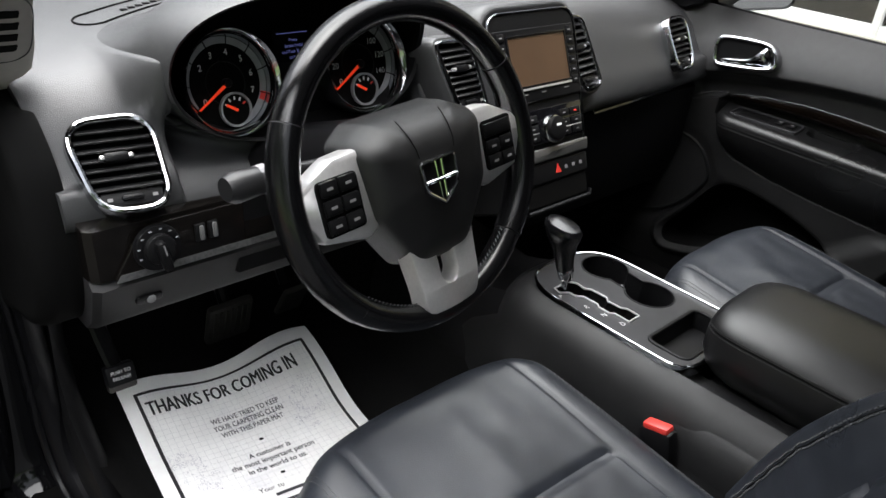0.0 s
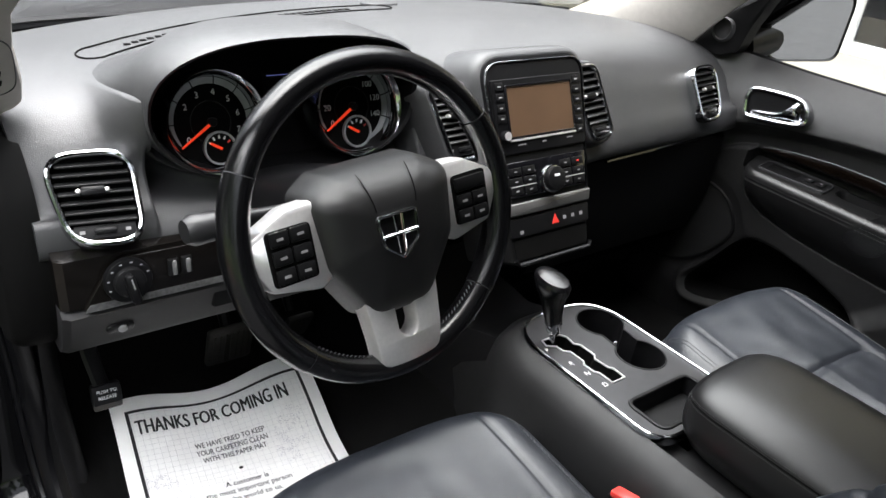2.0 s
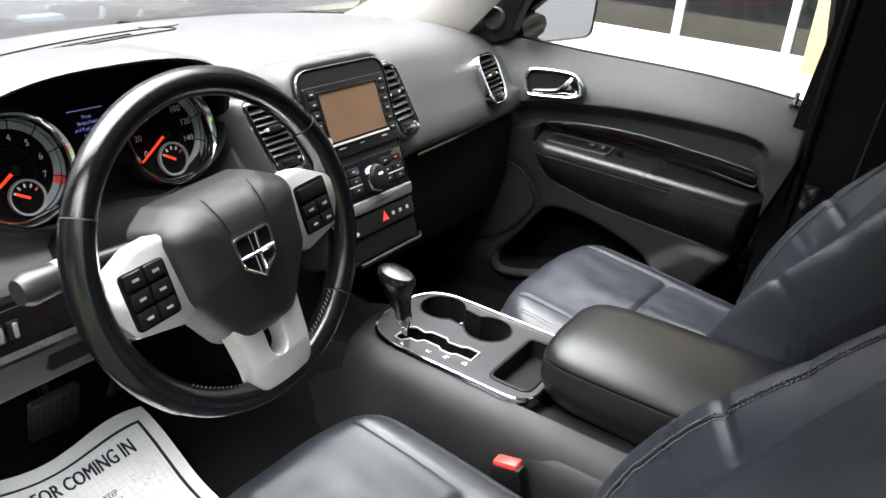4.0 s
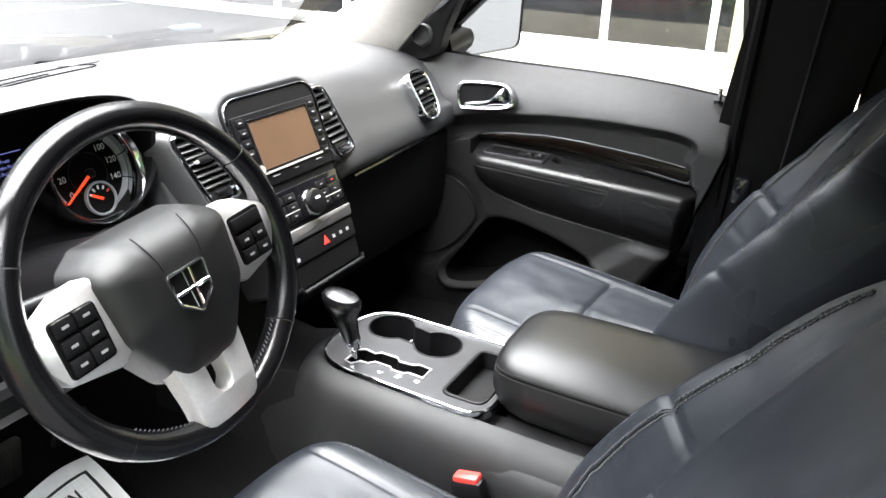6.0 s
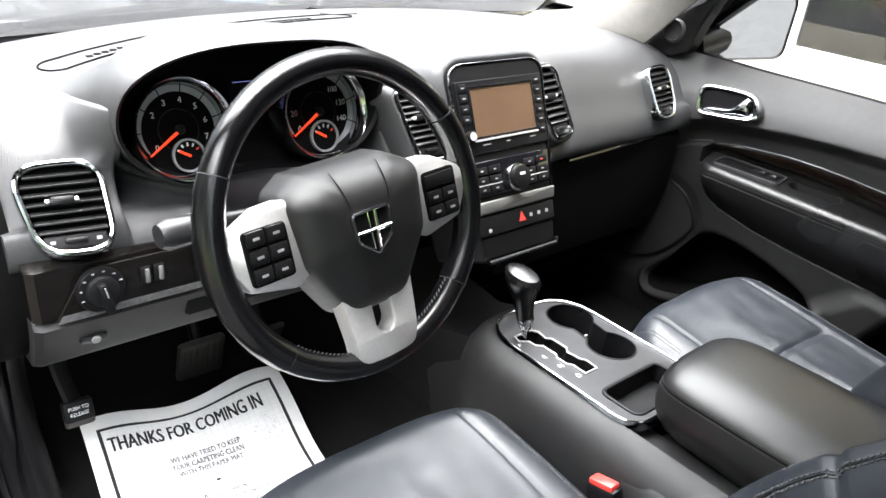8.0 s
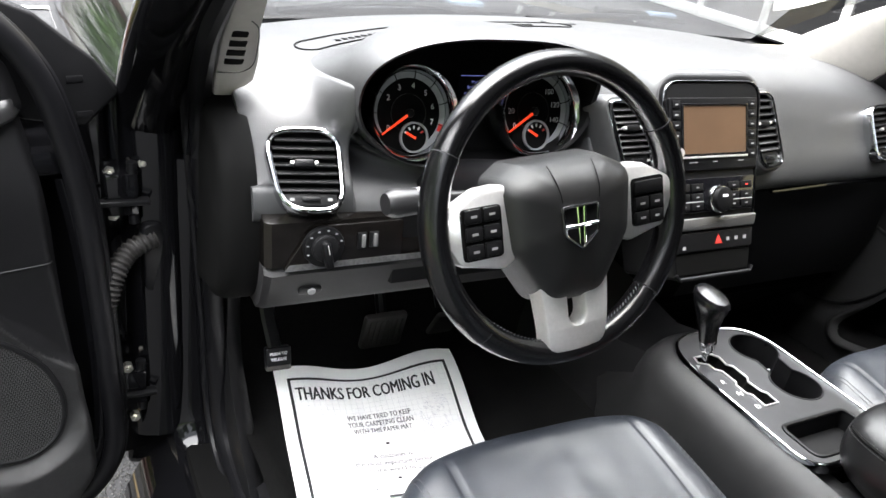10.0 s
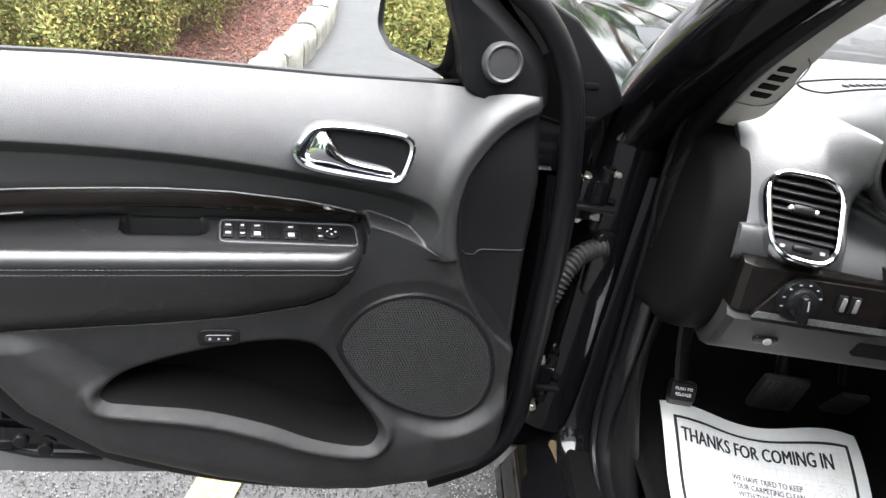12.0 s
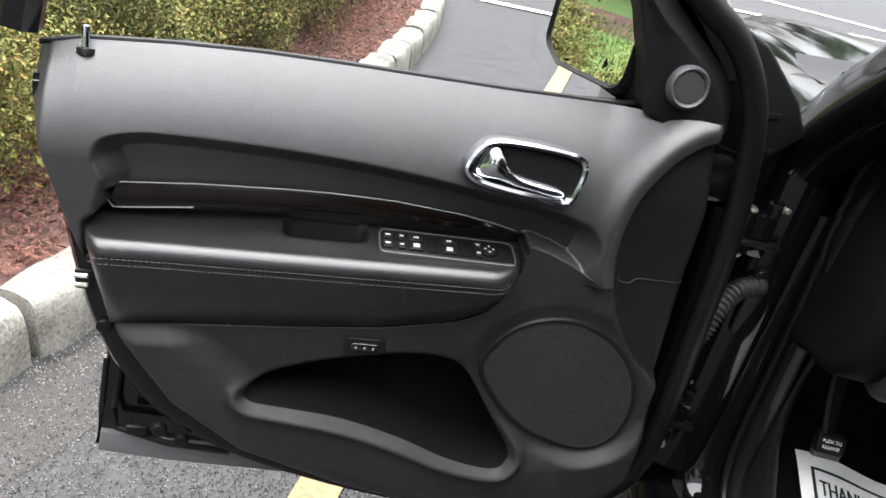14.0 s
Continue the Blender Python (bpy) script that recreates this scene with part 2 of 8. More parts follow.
def catmull_rows(rows, n):
    """Rows of numbers smoothed to n rows."""
    a = [Vector(r[:3]) for r in rows]
    b = [Vector((*r[2:], 0)) for r in rows]
    return [(p.x, p.y, q.x, q.y) for p, q in zip(catmull(a, n), catmull(b, n))]


def tube(bm, pts, r, n=10, closed=False, squash=(1, 1), up=(0, 0, 1), radii=None):
    """A round bar along points."""
    p = [Vector(q) for q in pts]
    rings = []
    for i, c in enumerate(p):
        a, b = (p[i - 1], p[(i + 1) % len(p)]) if closed else (p[max(i - 1, 0)], p[min(i + 1, len(p) - 1)])
        d = (b - a).normalized()
        s = d.cross(Vector(up))
        s = s.normalized() if s.length > 1e-4 else d.orthogonal().normalized()
        u = s.cross(d)
        rr = radii[i] if radii else r
        rings.append([c + s * (math.cos(t) * rr * squash[0]) + u * (math.sin(t) * rr * squash[1]) for t in (2 * math.pi * k / n for k in range(n))])
    return loft(bm, rings, loop=closed)


def rpoly(pts, r, seg=5):
    """An outline with rounded corners; r one radius or one each."""
    out = []
    k = len(pts)
    for i in range(k):
        p, a, b = Vector(pts[i]), Vector(pts[i - 1]), Vector(pts[(i + 1) % k])
        rr = r[i] if isinstance(r, (list, tuple)) else r
        da, db = (a - p).normalized(), (b - p).normalized()
        ang = da.angle(db)
        cut = min(rr / math.tan(ang / 2), (a - p).length * 0.49, (b - p).length * 0.49)
        s, e = p + da * cut, p + db * cut
        for j in range(seg + 1):
            t = j / seg
            out.append((1 - t) ** 2 * s + 2 * t * (1 - t) * p + t * t * e)
    return out


def rrect(w, h, r, cx=0, cy=0, seg=5):
    return rpoly([(cx - w / 2, cy - h / 2), (cx + w / 2, cy - h / 2), (cx + w / 2, cy + h / 2), (cx - w / 2, cy + h / 2)], r, seg)


def shrink(outline, d):
    """An outline moved inwards by d (outwards: minus)."""
    k = len(outline)
    area = sum(outline[i - 1].x * outline[i].y - outline[i].x * outline[i - 1].y for i in range(k))
    s = 1 if area > 0 else -1
    out = []
    for i in range(k):
        t = (outline[(i + 1) % k] - outline[i - 1])
        t = t.normalized() if t.length > 1e-9 else Vector((1, 0))
        out.append(outline[i] + Vector((-t.y, t.x)) * d * s)
    return out


def slab(bm, outline, d0, d1, m=None, bevel=0.0):
    """A plate with the outline in its own x, y and from d0 to d1 along z, its d1 side with a rounded edge."""
    m = m or Matrix.Identity(4)
    rings = [[m @ Vector((p.x, p.y, d0)) for p in outline]]
    if bevel:
        for a in (0, 30, 60, 90):
            q = shrink(outline, bevel * (1 - math.cos(radians(a))))
            rings.append([m @ Vector((p.x, p.y, d1 - bevel + bevel * math.sin(radians(a)))) for p in q])
    else:
        rings.append([m @ Vector((p.x, p.y, d1)) for p in outline])
    return loft(bm, rings)


def ring_frame(bm, outer, inner, d0, d1, m=None, round_=0.002):
    """A raised frame between two outlines of equal count."""
    m = m or Matrix.Identity(4)
    mid = [(a * 0.5 + b * 0.5) for a, b in zip(outer, inner)]
    rows = [(outer, d0), (outer, d1 - round_), ([a * 0.85 + b * 0.15 for a, b in zip(outer, inner)], d1 - round_ * 0.3), (mid, d1), ([a * 0.15 + b * 0.85 for a, b in zip(outer, inner)], d1 - round_ * 0.3), (inner, d1 - round_), (inner, d0)]
    rings = [[m @ Vector((p.x, p.y, d)) for p in o] for o, d in rows]
    return loft(bm, rings, loop=True)


def tilted(c, right, up):
    """A frame at c whose x is right, y is up and z comes out of the face."""
    x = Vector(right).normalized()
    z = x.cross(Vector(up)).normalized()
    y = z.cross(x)
    m = Matrix((x, y, z)).transposed().to_4x4()
    return Matrix.Translation(c) @ m


def lettering(name, text, size, m, material, parent, align="CENTER", squeeze=1.0, depth=0.0, shear=0.0):
    cu = bpy.data.curves.new(name, "FONT")
    cu.body, cu.size, cu.align_x, cu.align_y, cu.extrude, cu.shear = text, size, align, "CENTER", depth, shear
    cu.resolution_u = 3
    tmp = bpy.data.objects.new(name, cu)
    me = bpy.data.meshes.new_from_object(tmp)
    bpy.data.objects.remove(tmp)
    for v in me.vertices:
        v.co = m @ Vector((v.co.x * squeeze, v.co.y, v.co.z))
    me.materials.clear()
    me.materials.append(material)
    ob = new(name, me)
    ob.parent = parent
    return ob


def poly_sd(px, py, poly):
    """Signed distance (inside: minus) of arrays of points to an outline."""
    d = np.full(px.shape, 1e9)
    s = np.ones(px.shape)
    k = len(poly)
    for i in range(k):
        ax, ay = poly[i]
        bx, by = poly[i - 1]
        ex, ey = bx - ax, by - ay
        wx, wy = px - ax, py - ay
        t = np.clip((wx * ex + wy * ey) / (ex * ex + ey * ey), 0, 1)
        d = np.minimum(d, np.hypot(wx - ex * t, wy - ey * t))
        c1, c2, c3 = py >= ay, py < by, ex * wy > ey * wx
        s = np.where((c1 & c2 & c3) | (~c1 & ~c2 & ~c3), -s, s)
    return d * s


def sst(a, b, x):
    t = np.clip((x - a) / (b - a), 0, 1)
    return t * t * (3 - 2 * t)


def cylinder(bm, a, b, r, n=20, r2=None, bevel=0.0):
    a, b = Vector(a), Vector(b)
    d = (b - a).normalized()
    s = d.orthogonal().normalized()
    u = d.cross(s)
    r2 = r if r2 is None else r2
    rows = [(a, r), (b, r2)] if not bevel else [(a, r), (b - d * bevel, r2), (b - d * bevel * 0.3, r2 - bevel * 0.3), (b, r2 - bevel)]
    return loft(bm, [[c + (s * math.cos(t) + u * math.sin(t)) * q for t in (2 * math.pi * k / n for k in range(n))] for c, q in rows])

# ---- the car's shell: floor, pillars, roof, glass ----
CX = 0.022  # the car's middle line


def grid_mesh(fn, nu, nv):
    verts = [tuple(fn(i / nu, j / nv)) for i in range(nu + 1) for j in range(nv + 1)]
    faces = [(a, a + 1, a + nv + 2, a + nv + 1) for i in range(nu) for j in range(nv) for a in (i * (nv + 1) + j,)]
    return verts, faces


car_floor = thing("floor", "black carpeted car floor with transmission tunnel", "floor", kind="structure")


def floor_fn(u, v):
    x, y = -0.702 + 1.48 * u, -2.2 + 3.1 * v
    z = 0.465 + 0.006 * noise.noise((x * 9, y * 9, 0))
    z += 0.16 * float(sst(0.17, 0.08, abs(x - CX)))
    z += 0.34 * float(sst(0.56, 0.9, y)) + 0.05 * float(sst(0.06, 0.0, min(x + 0.702, 0.78 - x)))
    return x, y, z


v_, f_ = grid_mesh(floor_fn, 60, 90)
rawpart("carpet", v_, f_, CARPET, car_floor)
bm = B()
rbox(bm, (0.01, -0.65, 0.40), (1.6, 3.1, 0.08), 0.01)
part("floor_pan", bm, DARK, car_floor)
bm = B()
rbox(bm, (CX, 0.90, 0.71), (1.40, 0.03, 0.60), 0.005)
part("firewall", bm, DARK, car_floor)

# sills
for side, x in (("driver", -0.80), ("passenger", 0.83)):
    s = thing("door_sill", "glossy black painted sill under the door opening" if side == "driver" else "black painted sill under the closed door", "sill", kind="structure")
    bm = B()
    sg = -1 if side == "driver" else 1
    prof = [(0.05, 0.50), (0.0, 0.52), (-0.03, 0.50), (-0.06, 0.47), (-0.075, 0.44), (-0.09, 0.40), (-0.085, 0.32), (-0.05, 0.30), (0.05, 0.34)]
    drop = 0.10 if side == "driver" else 0.0
    loft(bm, [[Vector((x - sg * px, y, pz - (drop if pz > 0.39 else 0.0))) for px, pz in prof] for y in (-2.2, -1.0, 0.2, 0.40, 0.47)])
    part("sill_body", bm, GLOSS, s)
    if side == "driver":
        bm = B()
        rows_ = catmull([(0, -2.2, 0.408), (0, -1.0, 0.408), (0, 0.10, 0.410), (0, 0.25, 0.412), (0, 0.34, 0.417), (0, 0.40, 0.432), (0, 0.432, 0.465), (0, 0.444, 0.53), (0, 0.448, 0.65), (0, 0.446, 0.80), (0, 0.44, 0.98)], 70)
        rings = []
        for i, c in enumerate(rows_):
            d = (rows_[min(i + 1, 69)] - rows_[max(i - 1, 0)]).normalized()
            n = Vector((0, -d.z, d.y))
            rings.append([Vector((px, c.y + n.y * k, c.z + n.z * k)) for px, k in ((-0.722, -0.04), (-0.722, 0.0), (-0.735, 0.005), (-0.765, 0.006), (-0.790, 0.002), (-0.804, -0.008), (-0.812, -0.04))])
        loft(bm, rings)
        part("opening_post", bm, GLOSS, s, "glossy painted edge of the door opening")
        seal_ = catmull([(-0.722, -0.9, 0.425), (-0.722, 0.1, 0.428), (-0.722, 0.25, 0.430), (-0.724, 0.36, 0.445), (-0.728, 0.405, 0.50), (-0.732, 0.418, 0.60), (-0.738, 0.414, 0.72), (-0.752, 0.402, 0.90), (-0.764, 0.393, 1.07), (-0.780, 0.285, 1.18), (-0.780, 0.195, 1.265), (-0.750, 0.06, 1.40), (-0.70, -0.10, 1.54)], 90)
        bm = B()
        tube(bm, seal_, 0.016, 10, squash=(1, 1.1))
        part("door_opening_seal", bm, RUBBER, s, "black rubber weatherstrip round the door opening")
        bm = B()
        tube(bm, [q + Vector((-0.019, 0.010, 0.0)) for q in seal_[18:]], 0.007, 8)
        part("seal_lip", bm, RUBBER, s)
        bm = B()
        loft(bm, [[Vector((x_, y, 0.455)), Vector((x_, y, 0.466)), Vector((x_ + 0.012, y, 0.474)), Vector((-0.672, y, 0.478)), Vector((-0.672, y, 0.455))] for y, x_ in ((-0.9, -0.708), (0.10, -0.708), (0.24, -0.704))])
        part("scuff_plate", bm, SMOOTH, s)
        # the kick panel ahead of the seat
        bm = B()
        loft(bm, [[Vector((-0.722, y0 + 0.03, z)), Vector((-0.716, y0, z)), Vector((-0.706, y0 + 0.004, z)), Vector((-0.690, y0 + 0.026, z)), Vector((-0.680, y0 + 0.060, z)), Vector((-0.668, 0.66, z)), Vector((-0.722, 0.66, z))] for y0, z in ((0.22, 0.44), (0.25, 0.47), (0.32, 0.52), (0.385, 0.58), (0.412, 0.66), (0.408, 0.75), (0.398, 0.84))])
        part("kick_panel", bm, PLASTIC, s)

# front pillars
PILL = [(-0.815, 0.50, 0.45), (-0.815, 0.50, 0.95), (-0.815, 0.475, 1.08), (-0.80, 0.30, 1.25), (-0.75, 0.05, 1.46), (-0.70, -0.18, 1.60)]


def pillar(pts, wid, dep, mirror=False):
    bm = B()
    path = catmull(pts, 30)
    rings = []
    for i, c in enumerate(path):
        d = (path[min(i + 1, 29)] - path[max(i - 1, 0)]).normalized()
        fwd = Vector((0.25, 1, 0.0))
        a = fwd - d * fwd.dot(d)
        a.normalize()
        o = d.cross(a)
        ring = [c + a * (dep * math.copysign(abs(math.cos(t)) ** 0.6, math.cos(t))) + o * (wid * math.copysign(abs(math.sin(t)) ** 0.6, math.sin(t))) for t in (2 * math.pi * k / 20 for k in range(20))]
        rings.append([Vector((2 * CX - p.x - 0.0, p.y, p.z)) if mirror else p for p in ring])
    return loft(bm, rings)


for mirror in (False, True):
    ap = thing("windscreen_pillar", "glossy black windscreen pillar lined with pale grey trim", "pillar", kind="structure")
    part("outer_post", pillar(PILL, 0.050, 0.065, mirror), GLOSS, ap)
    if mirror:
        # broad pale trim between the windscreen and the door's corner
        inner_ = catmull([(0.675, 0.68, 1.09), (0.662, 0.55, 1.190), (0.645, 0.35, 1.30), (0.615, 0.10, 1.42), (0.585, -0.12, 1.54)], 24)
        outer_ = catmull([(0.712, 0.43, 1.07), (0.704, 0.365, 1.140), (0.698, 0.25, 1.258), (0.68, 0.08, 1.40), (0.64, -0.14, 1.57)], 24)
        rings = []
        for a, b in zip(inner_, outer_):
            face = [a.lerp(b, f) + Vector((-0.024 * math.sin(math.pi * f) ** 0.8, -0.006 * math.sin(math.pi * f), 0)) for f in (0.0, 0.06, 0.15, 0.3, 0.5, 0.7, 0.85, 0.94, 1.0)]
            rings.append(face + [b + Vector((0.03, 0.01, 0)), a + Vector((0.03, 0.02, 0))])
        part("inner_trim", loft(B(), rings), BEIGE, ap, "pale grey pillar trim")
        continue
    # the pale inner trim: a narrow tab below, a wider part above with a grille
    sgx = (lambda q: Vector((2 * CX - q[0], q[1], q[2]))) if mirror else (lambda q: Vector(q))
    up = Vector((0, -0.724, 0.690))
    out = Vector((0, -0.690, -0.724))
    bm = B()
    rings = []
    for z, l, r in ((1.058, -0.751, -0.722), (1.074, -0.749, -0.719), (1.085, -0.748, -0.717), (1.112, -0.753, -0.720), (1.117, -0.754, -0.712), (1.121, -0.755, -0.704), (1.130, -0.756, -0.6985), (1.161, -0.760, -0.702), (1.19, -0.763, -0.709), (1.212, -0.764, -0.716), (1.266, -0.762, -0.722), (1.36, -0.735, -0.690), (1.46, -0.700, -0.648), (1.58, -0.655, -0.595)):
        c = Vector((0, 0.36 - (z - 1.11) * 1.05, z))
        w = r - l
        ring = [c + Vector((l + w * f, 0, 0)) + out * d for f, d in ((0.0, -0.03), (0.0, -0.008), (0.05, -0.002), (0.15, 0.0), (0.5, 0.001), (0.85, 0.0), (0.95, -0.003), (1.0, -0.010), (1.0, -0.03))]
        rings.append([sgx(q) for q in ring])
    part("inner_trim", loft(bm, rings), BEIGE, ap, "pale grey pillar trim")
    # the demister grille in the trim
    for k in range(4):
        z = 1.170 + 0.0158 * k
        xa, xb = -0.7515 - 0.0005 * k, -0.7265 - 0.0022 * k
        c = Vector(((xa + xb) / 2, 0.36 - (z - 1.11) * 1.05, z)) + out * 0.0012
        fr = tilted(sgx(c), (1, 0, 0), up)
        bm = B()
        hw = (xb - xa) / 2
        slab(bm, rpoly([(-hw, -0.0065), (hw, -0.0065), (hw, 0.0065), (-hw, 0.0065)], [0.005 if k == 0 else 0.001, 0.005 if k == 0 else 0.001, 0.005 if k == 3 else 0.001, 0.005 if k == 3 else 0.001], 4), -0.004, 0.0006, fr)
        part("demister_slot", bm, DARK, ap)
    bm = B()
    tube(bm, catmull([sgx(Vector((x, 0.36 - (z - 1.11) * 1.05, z)) + out * 0.0008) for x, z in ((-0.757, 1.150), (-0.735, 1.149), (-0.720, 1.153), (-0.712, 1.165), (-0.714, 1.19), (-0.722, 1.225), (-0.735, 1.238))], 24), 0.0008, 6)
    part("trim_joint", bm, THREAD, ap)

roof = thing("ceiling", "pale grey car headliner under a black roof", "ceiling", kind="structure")
bm = B()
loft(bm, [[Vector((CX + sx * w, y, z + 0.03 * (1 - (sx * 1.0) ** 2))) for sx in (-1, -0.6, -0.2, 0.2, 0.6, 1)] + [Vector((CX + sx * w, y, z + 0.06 + 0.03 * (1 - sx * sx))) for sx in (1, 0.6, 0.2, -0.2, -0.6, -1)] for y, z, w in ((-0.12, 1.60, 0.64), (-0.5, 1.66, 0.66), (-1.2, 1.68, 0.66), (-2.2, 1.64, 0.64))])
part("headliner", bm, HEADLINER, roof)
bm = B()
loft(bm, [[Vector((CX + sx * w * 1.10, y, z + 0.066 + 0.034 * (1 - sx * sx))) for sx in (-1, -0.6, -0.2, 0.2, 0.6, 1)] + [Vector((CX + sx * w * 1.10, y, z + 0.076 + 0.036 * (1 - sx * sx))) for sx in (1, 0.6, 0.2, -0.2, -0.6, -1)] for y, z, w in ((-0.10, 1.595, 0.64), (-0.5, 1.66, 0.66), (-1.2, 1.68, 0.66), (-2.24, 1.64, 0.64))])
part("roof_skin", bm, GLOSS, roof, "glossy black roof skin")
for sg in (-1, 1):
    bm = B()
    loft(bm, [[Vector((CX + sg * a, y, z + b)) for a, b in ((w - 0.03, 0.012), (w + 0.05, -0.02), (0.80, -0.055), (0.83, -0.045), (0.82, 0.0), (w + 0.04, 0.06), (w - 0.03, 0.075))] for y, z, w in ((-0.10, 1.595, 0.64), (-0.5, 1.66, 0.66), (-1.2, 1.68, 0.66), (-2.22, 1.64, 0.64))])
    part("roof_rail", bm, GLOSS, roof, "glossy black roof side rail")

# passenger-side centre pillar, and the closed rear of the cabin
bp = thing("centre_pillar", "black centre pillar beside the passenger seat", "pillar", kind="structure")
bm = B()
loft(bm, [[Vector((0.76 - i, y, z)), Vector((0.89 - i, y, z)), Vector((0.89 - i, y - w, z)), Vector((0.76 - i, y - w, z))] for y, z, w, i in ((-0.38, 0.45, 0.30, 0), (-0.38, 0.9, 0.26, 0), (-0.40, 1.11, 0.24, 0.0), (-0.43, 1.32, 0.24, 0.05), (-0.45, 1.62, 0.26, 0.13))])
part("post", bm, SMOOTH, bp)
bm = B()
tube(bm, catmull([(0.77, -0.40, 0.55), (0.765, -0.43, 0.9), (0.755, -0.435, 1.1), (0.71, -0.45, 1.32), (0.63, -0.47, 1.6)], 30), 0.014, 8)
part("door_seal", bm, RUBBER, bp)
bm = B()
tube(bm, catmull([(0.735, -0.50, 0.5), (0.73, -0.53, 0.9), (0.69, -0.56, 1.3), (0.64, -0.58, 1.5)], 24), 0.022, 6, squash=(0.15, 1), up=(1, 0, 0))
part("seat_belt", bm, mat("belt_webbing", (0.014, 0.014, 0.015), 0.8), bp)
bm = B()
rbox(bm, (0.705, -0.47, 0.93), (0.02, 0.035, 0.06), 0.008)
part("belt_guide", bm, GLOSSB, bp)
bm = B()
rbox(bm, (0.80, -1.42, 1.34), (0.05, 1.55, 0.60), 0.02)
part("rear_quarter_trim", bm, PLASTIC, bp)
dp = thing("centre_pillar", "black centre pillar behind the driver's door", "pillar", kind="structure")
bm = B()
loft(bm, [[Vector((-0.86 + i, y, z)), Vector((-0.76 + i, y, z)), Vector((-0.76 + i, y - 0.16, z)), Vector((-0.86 + i, y - 0.16, z))] for y, z, i in ((-0.80, 0.42, 0.0), (-0.80, 1.08, 0.0), (-0.81, 1.34, 0.05), (-0.82, 1.66, 0.13))])
part("post", bm, GLOSS, dp)
for x, nm in ((-0.83, "driver"), (0.86, "passenger")):
    sg = 1 if x < 0 else -1
    y0 = -0.955 if x < 0 else -0.70
    rd = thing("rear_door", "closed black rear side door of the car", "car door", kind="structure")
    bm = B()
    loft(bm, [[Vector((x + sg * i, y, z)), Vector((x + sg * (i + 0.07), y, z)), Vector((x + sg * (i + 0.07), -1.72, z)), Vector((x + sg * i, -1.72, z))] for y, z, i in ((y0, 0.38, 0.0), (y0, 0.75, -0.01), (y0, 1.10, 0.0))])
    part("lower_panel", bm, GLOSS, rd)
    bm = B()
    loft(bm, [[Vector((x + sg * (i + 0.01), y, z)), Vector((x + sg * (i + 0.045), y, z)), Vector((x + sg * (i + 0.045), -1.72, z)), Vector((x + sg * (i + 0.01), -1.72, z))] for y, z, i in ((y0, 1.10, 0.0), (y0 - 0.01, 1.36, 0.05), (y0 - 0.02, 1.62, 0.12))])
    part("tinted_window", bm, GLOSSB, rd, "dark tinted rear window")
back = thing("cabin_rear_wall", "dark closed rear of the cabin", "wall", kind="structure")
bm = B()
rbox(bm, (CX, -2.22, 1.05), (1.62, 0.06, 1.3), 0.02)
part("rear_panel", bm, PLASTIC, back)
for x in (-0.84, 0.87):
    bm = B()
    rbox(bm, (x, -1.72, 0.75), (0.1, 1.04, 0.75), 0.02)
    part("side_panel", bm, GLOSS, back)
bm = B()
rbox(bm, (-0.80, -1.71, 1.36), (0.05, 1.02, 0.52), 0.02)
part("rear_side_panel", bm, GLOSS, back)

# windscreen, cowl, bonnet and wings
ws = thing("windscreen", "clear curved windscreen glass", "windscreen", kind="structure")
wv, wf = grid_mesh(lambda u, v: (CX + (u - 0.5) * 2 * (0.70 * (1 - v) + 0.60 * v), 0.93 - 1.05 * v - 0.12 * (2 * u - 1) ** 2 * (1 - 0.5 * v), 1.10 + 0.52 * v), 16, 10)
pane = rawpart("pane", wv, wf, WINDOW, ws)
pane.visible_shadow = False
bm = B()
tube(bm, catmull([(CX - 0.71, 0.80, 1.105), (CX - 0.4, 0.88, 1.112), (CX, 0.92, 1.115), (CX + 0.4, 0.88, 1.112), (CX + 0.71, 0.80, 1.105)], 40), 0.012, 8)
part("lower_seal", bm, RUBBER, ws)

cowl = thing("cowl_panel", "black plastic cowl below the windscreen", "cowl", kind="structure")
cv, cf = grid_mesh(lambda u, v: (CX + (u - 0.5) * 1.5, 0.93 + 0.17 * v - 0.14 * (2 * u - 1) ** 2, 1.095 - 0.012 * math.sin(v * 3.14) + 0.005 * v), 24, 5)
rawpart("cowl_sheet", cv, cf, SMOOTH, cowl)
for wx0, wx1 in ((-0.52, 0.0), (0.08, 0.62)):
    wp = thing("windscreen_wiper", "black windscreen wiper lying along the glass base", "wiper", group="windscreen wipers")
    bm = B()
    tube(bm, catmull([(wx0, 0.86, 1.128), (wx0 + 0.2, 0.90, 1.143), (wx1 - 0.15, 0.905, 1.146), (wx1, 0.90, 1.14)], 20), 0.007, 6)
    part("blade", bm, RUBBER, wp)
    bm = B()
    tube(bm, [(wx1 - 0.02, 0.98, 1.12), (wx1 - 0.12, 0.94, 1.15), (wx1 - 0.3, 0.91, 1.158)], 0.008, 6)
    part("arm", bm, SMOOTH, wp)
    bm = B()
    rbox(bm, (wx1 - 0.03, 0.965, 1.14), (0.09, 0.035, 0.022), 0.006)
    part("arm_head", bm, BLUEGREY, wp, "blue-grey wiper arm head")

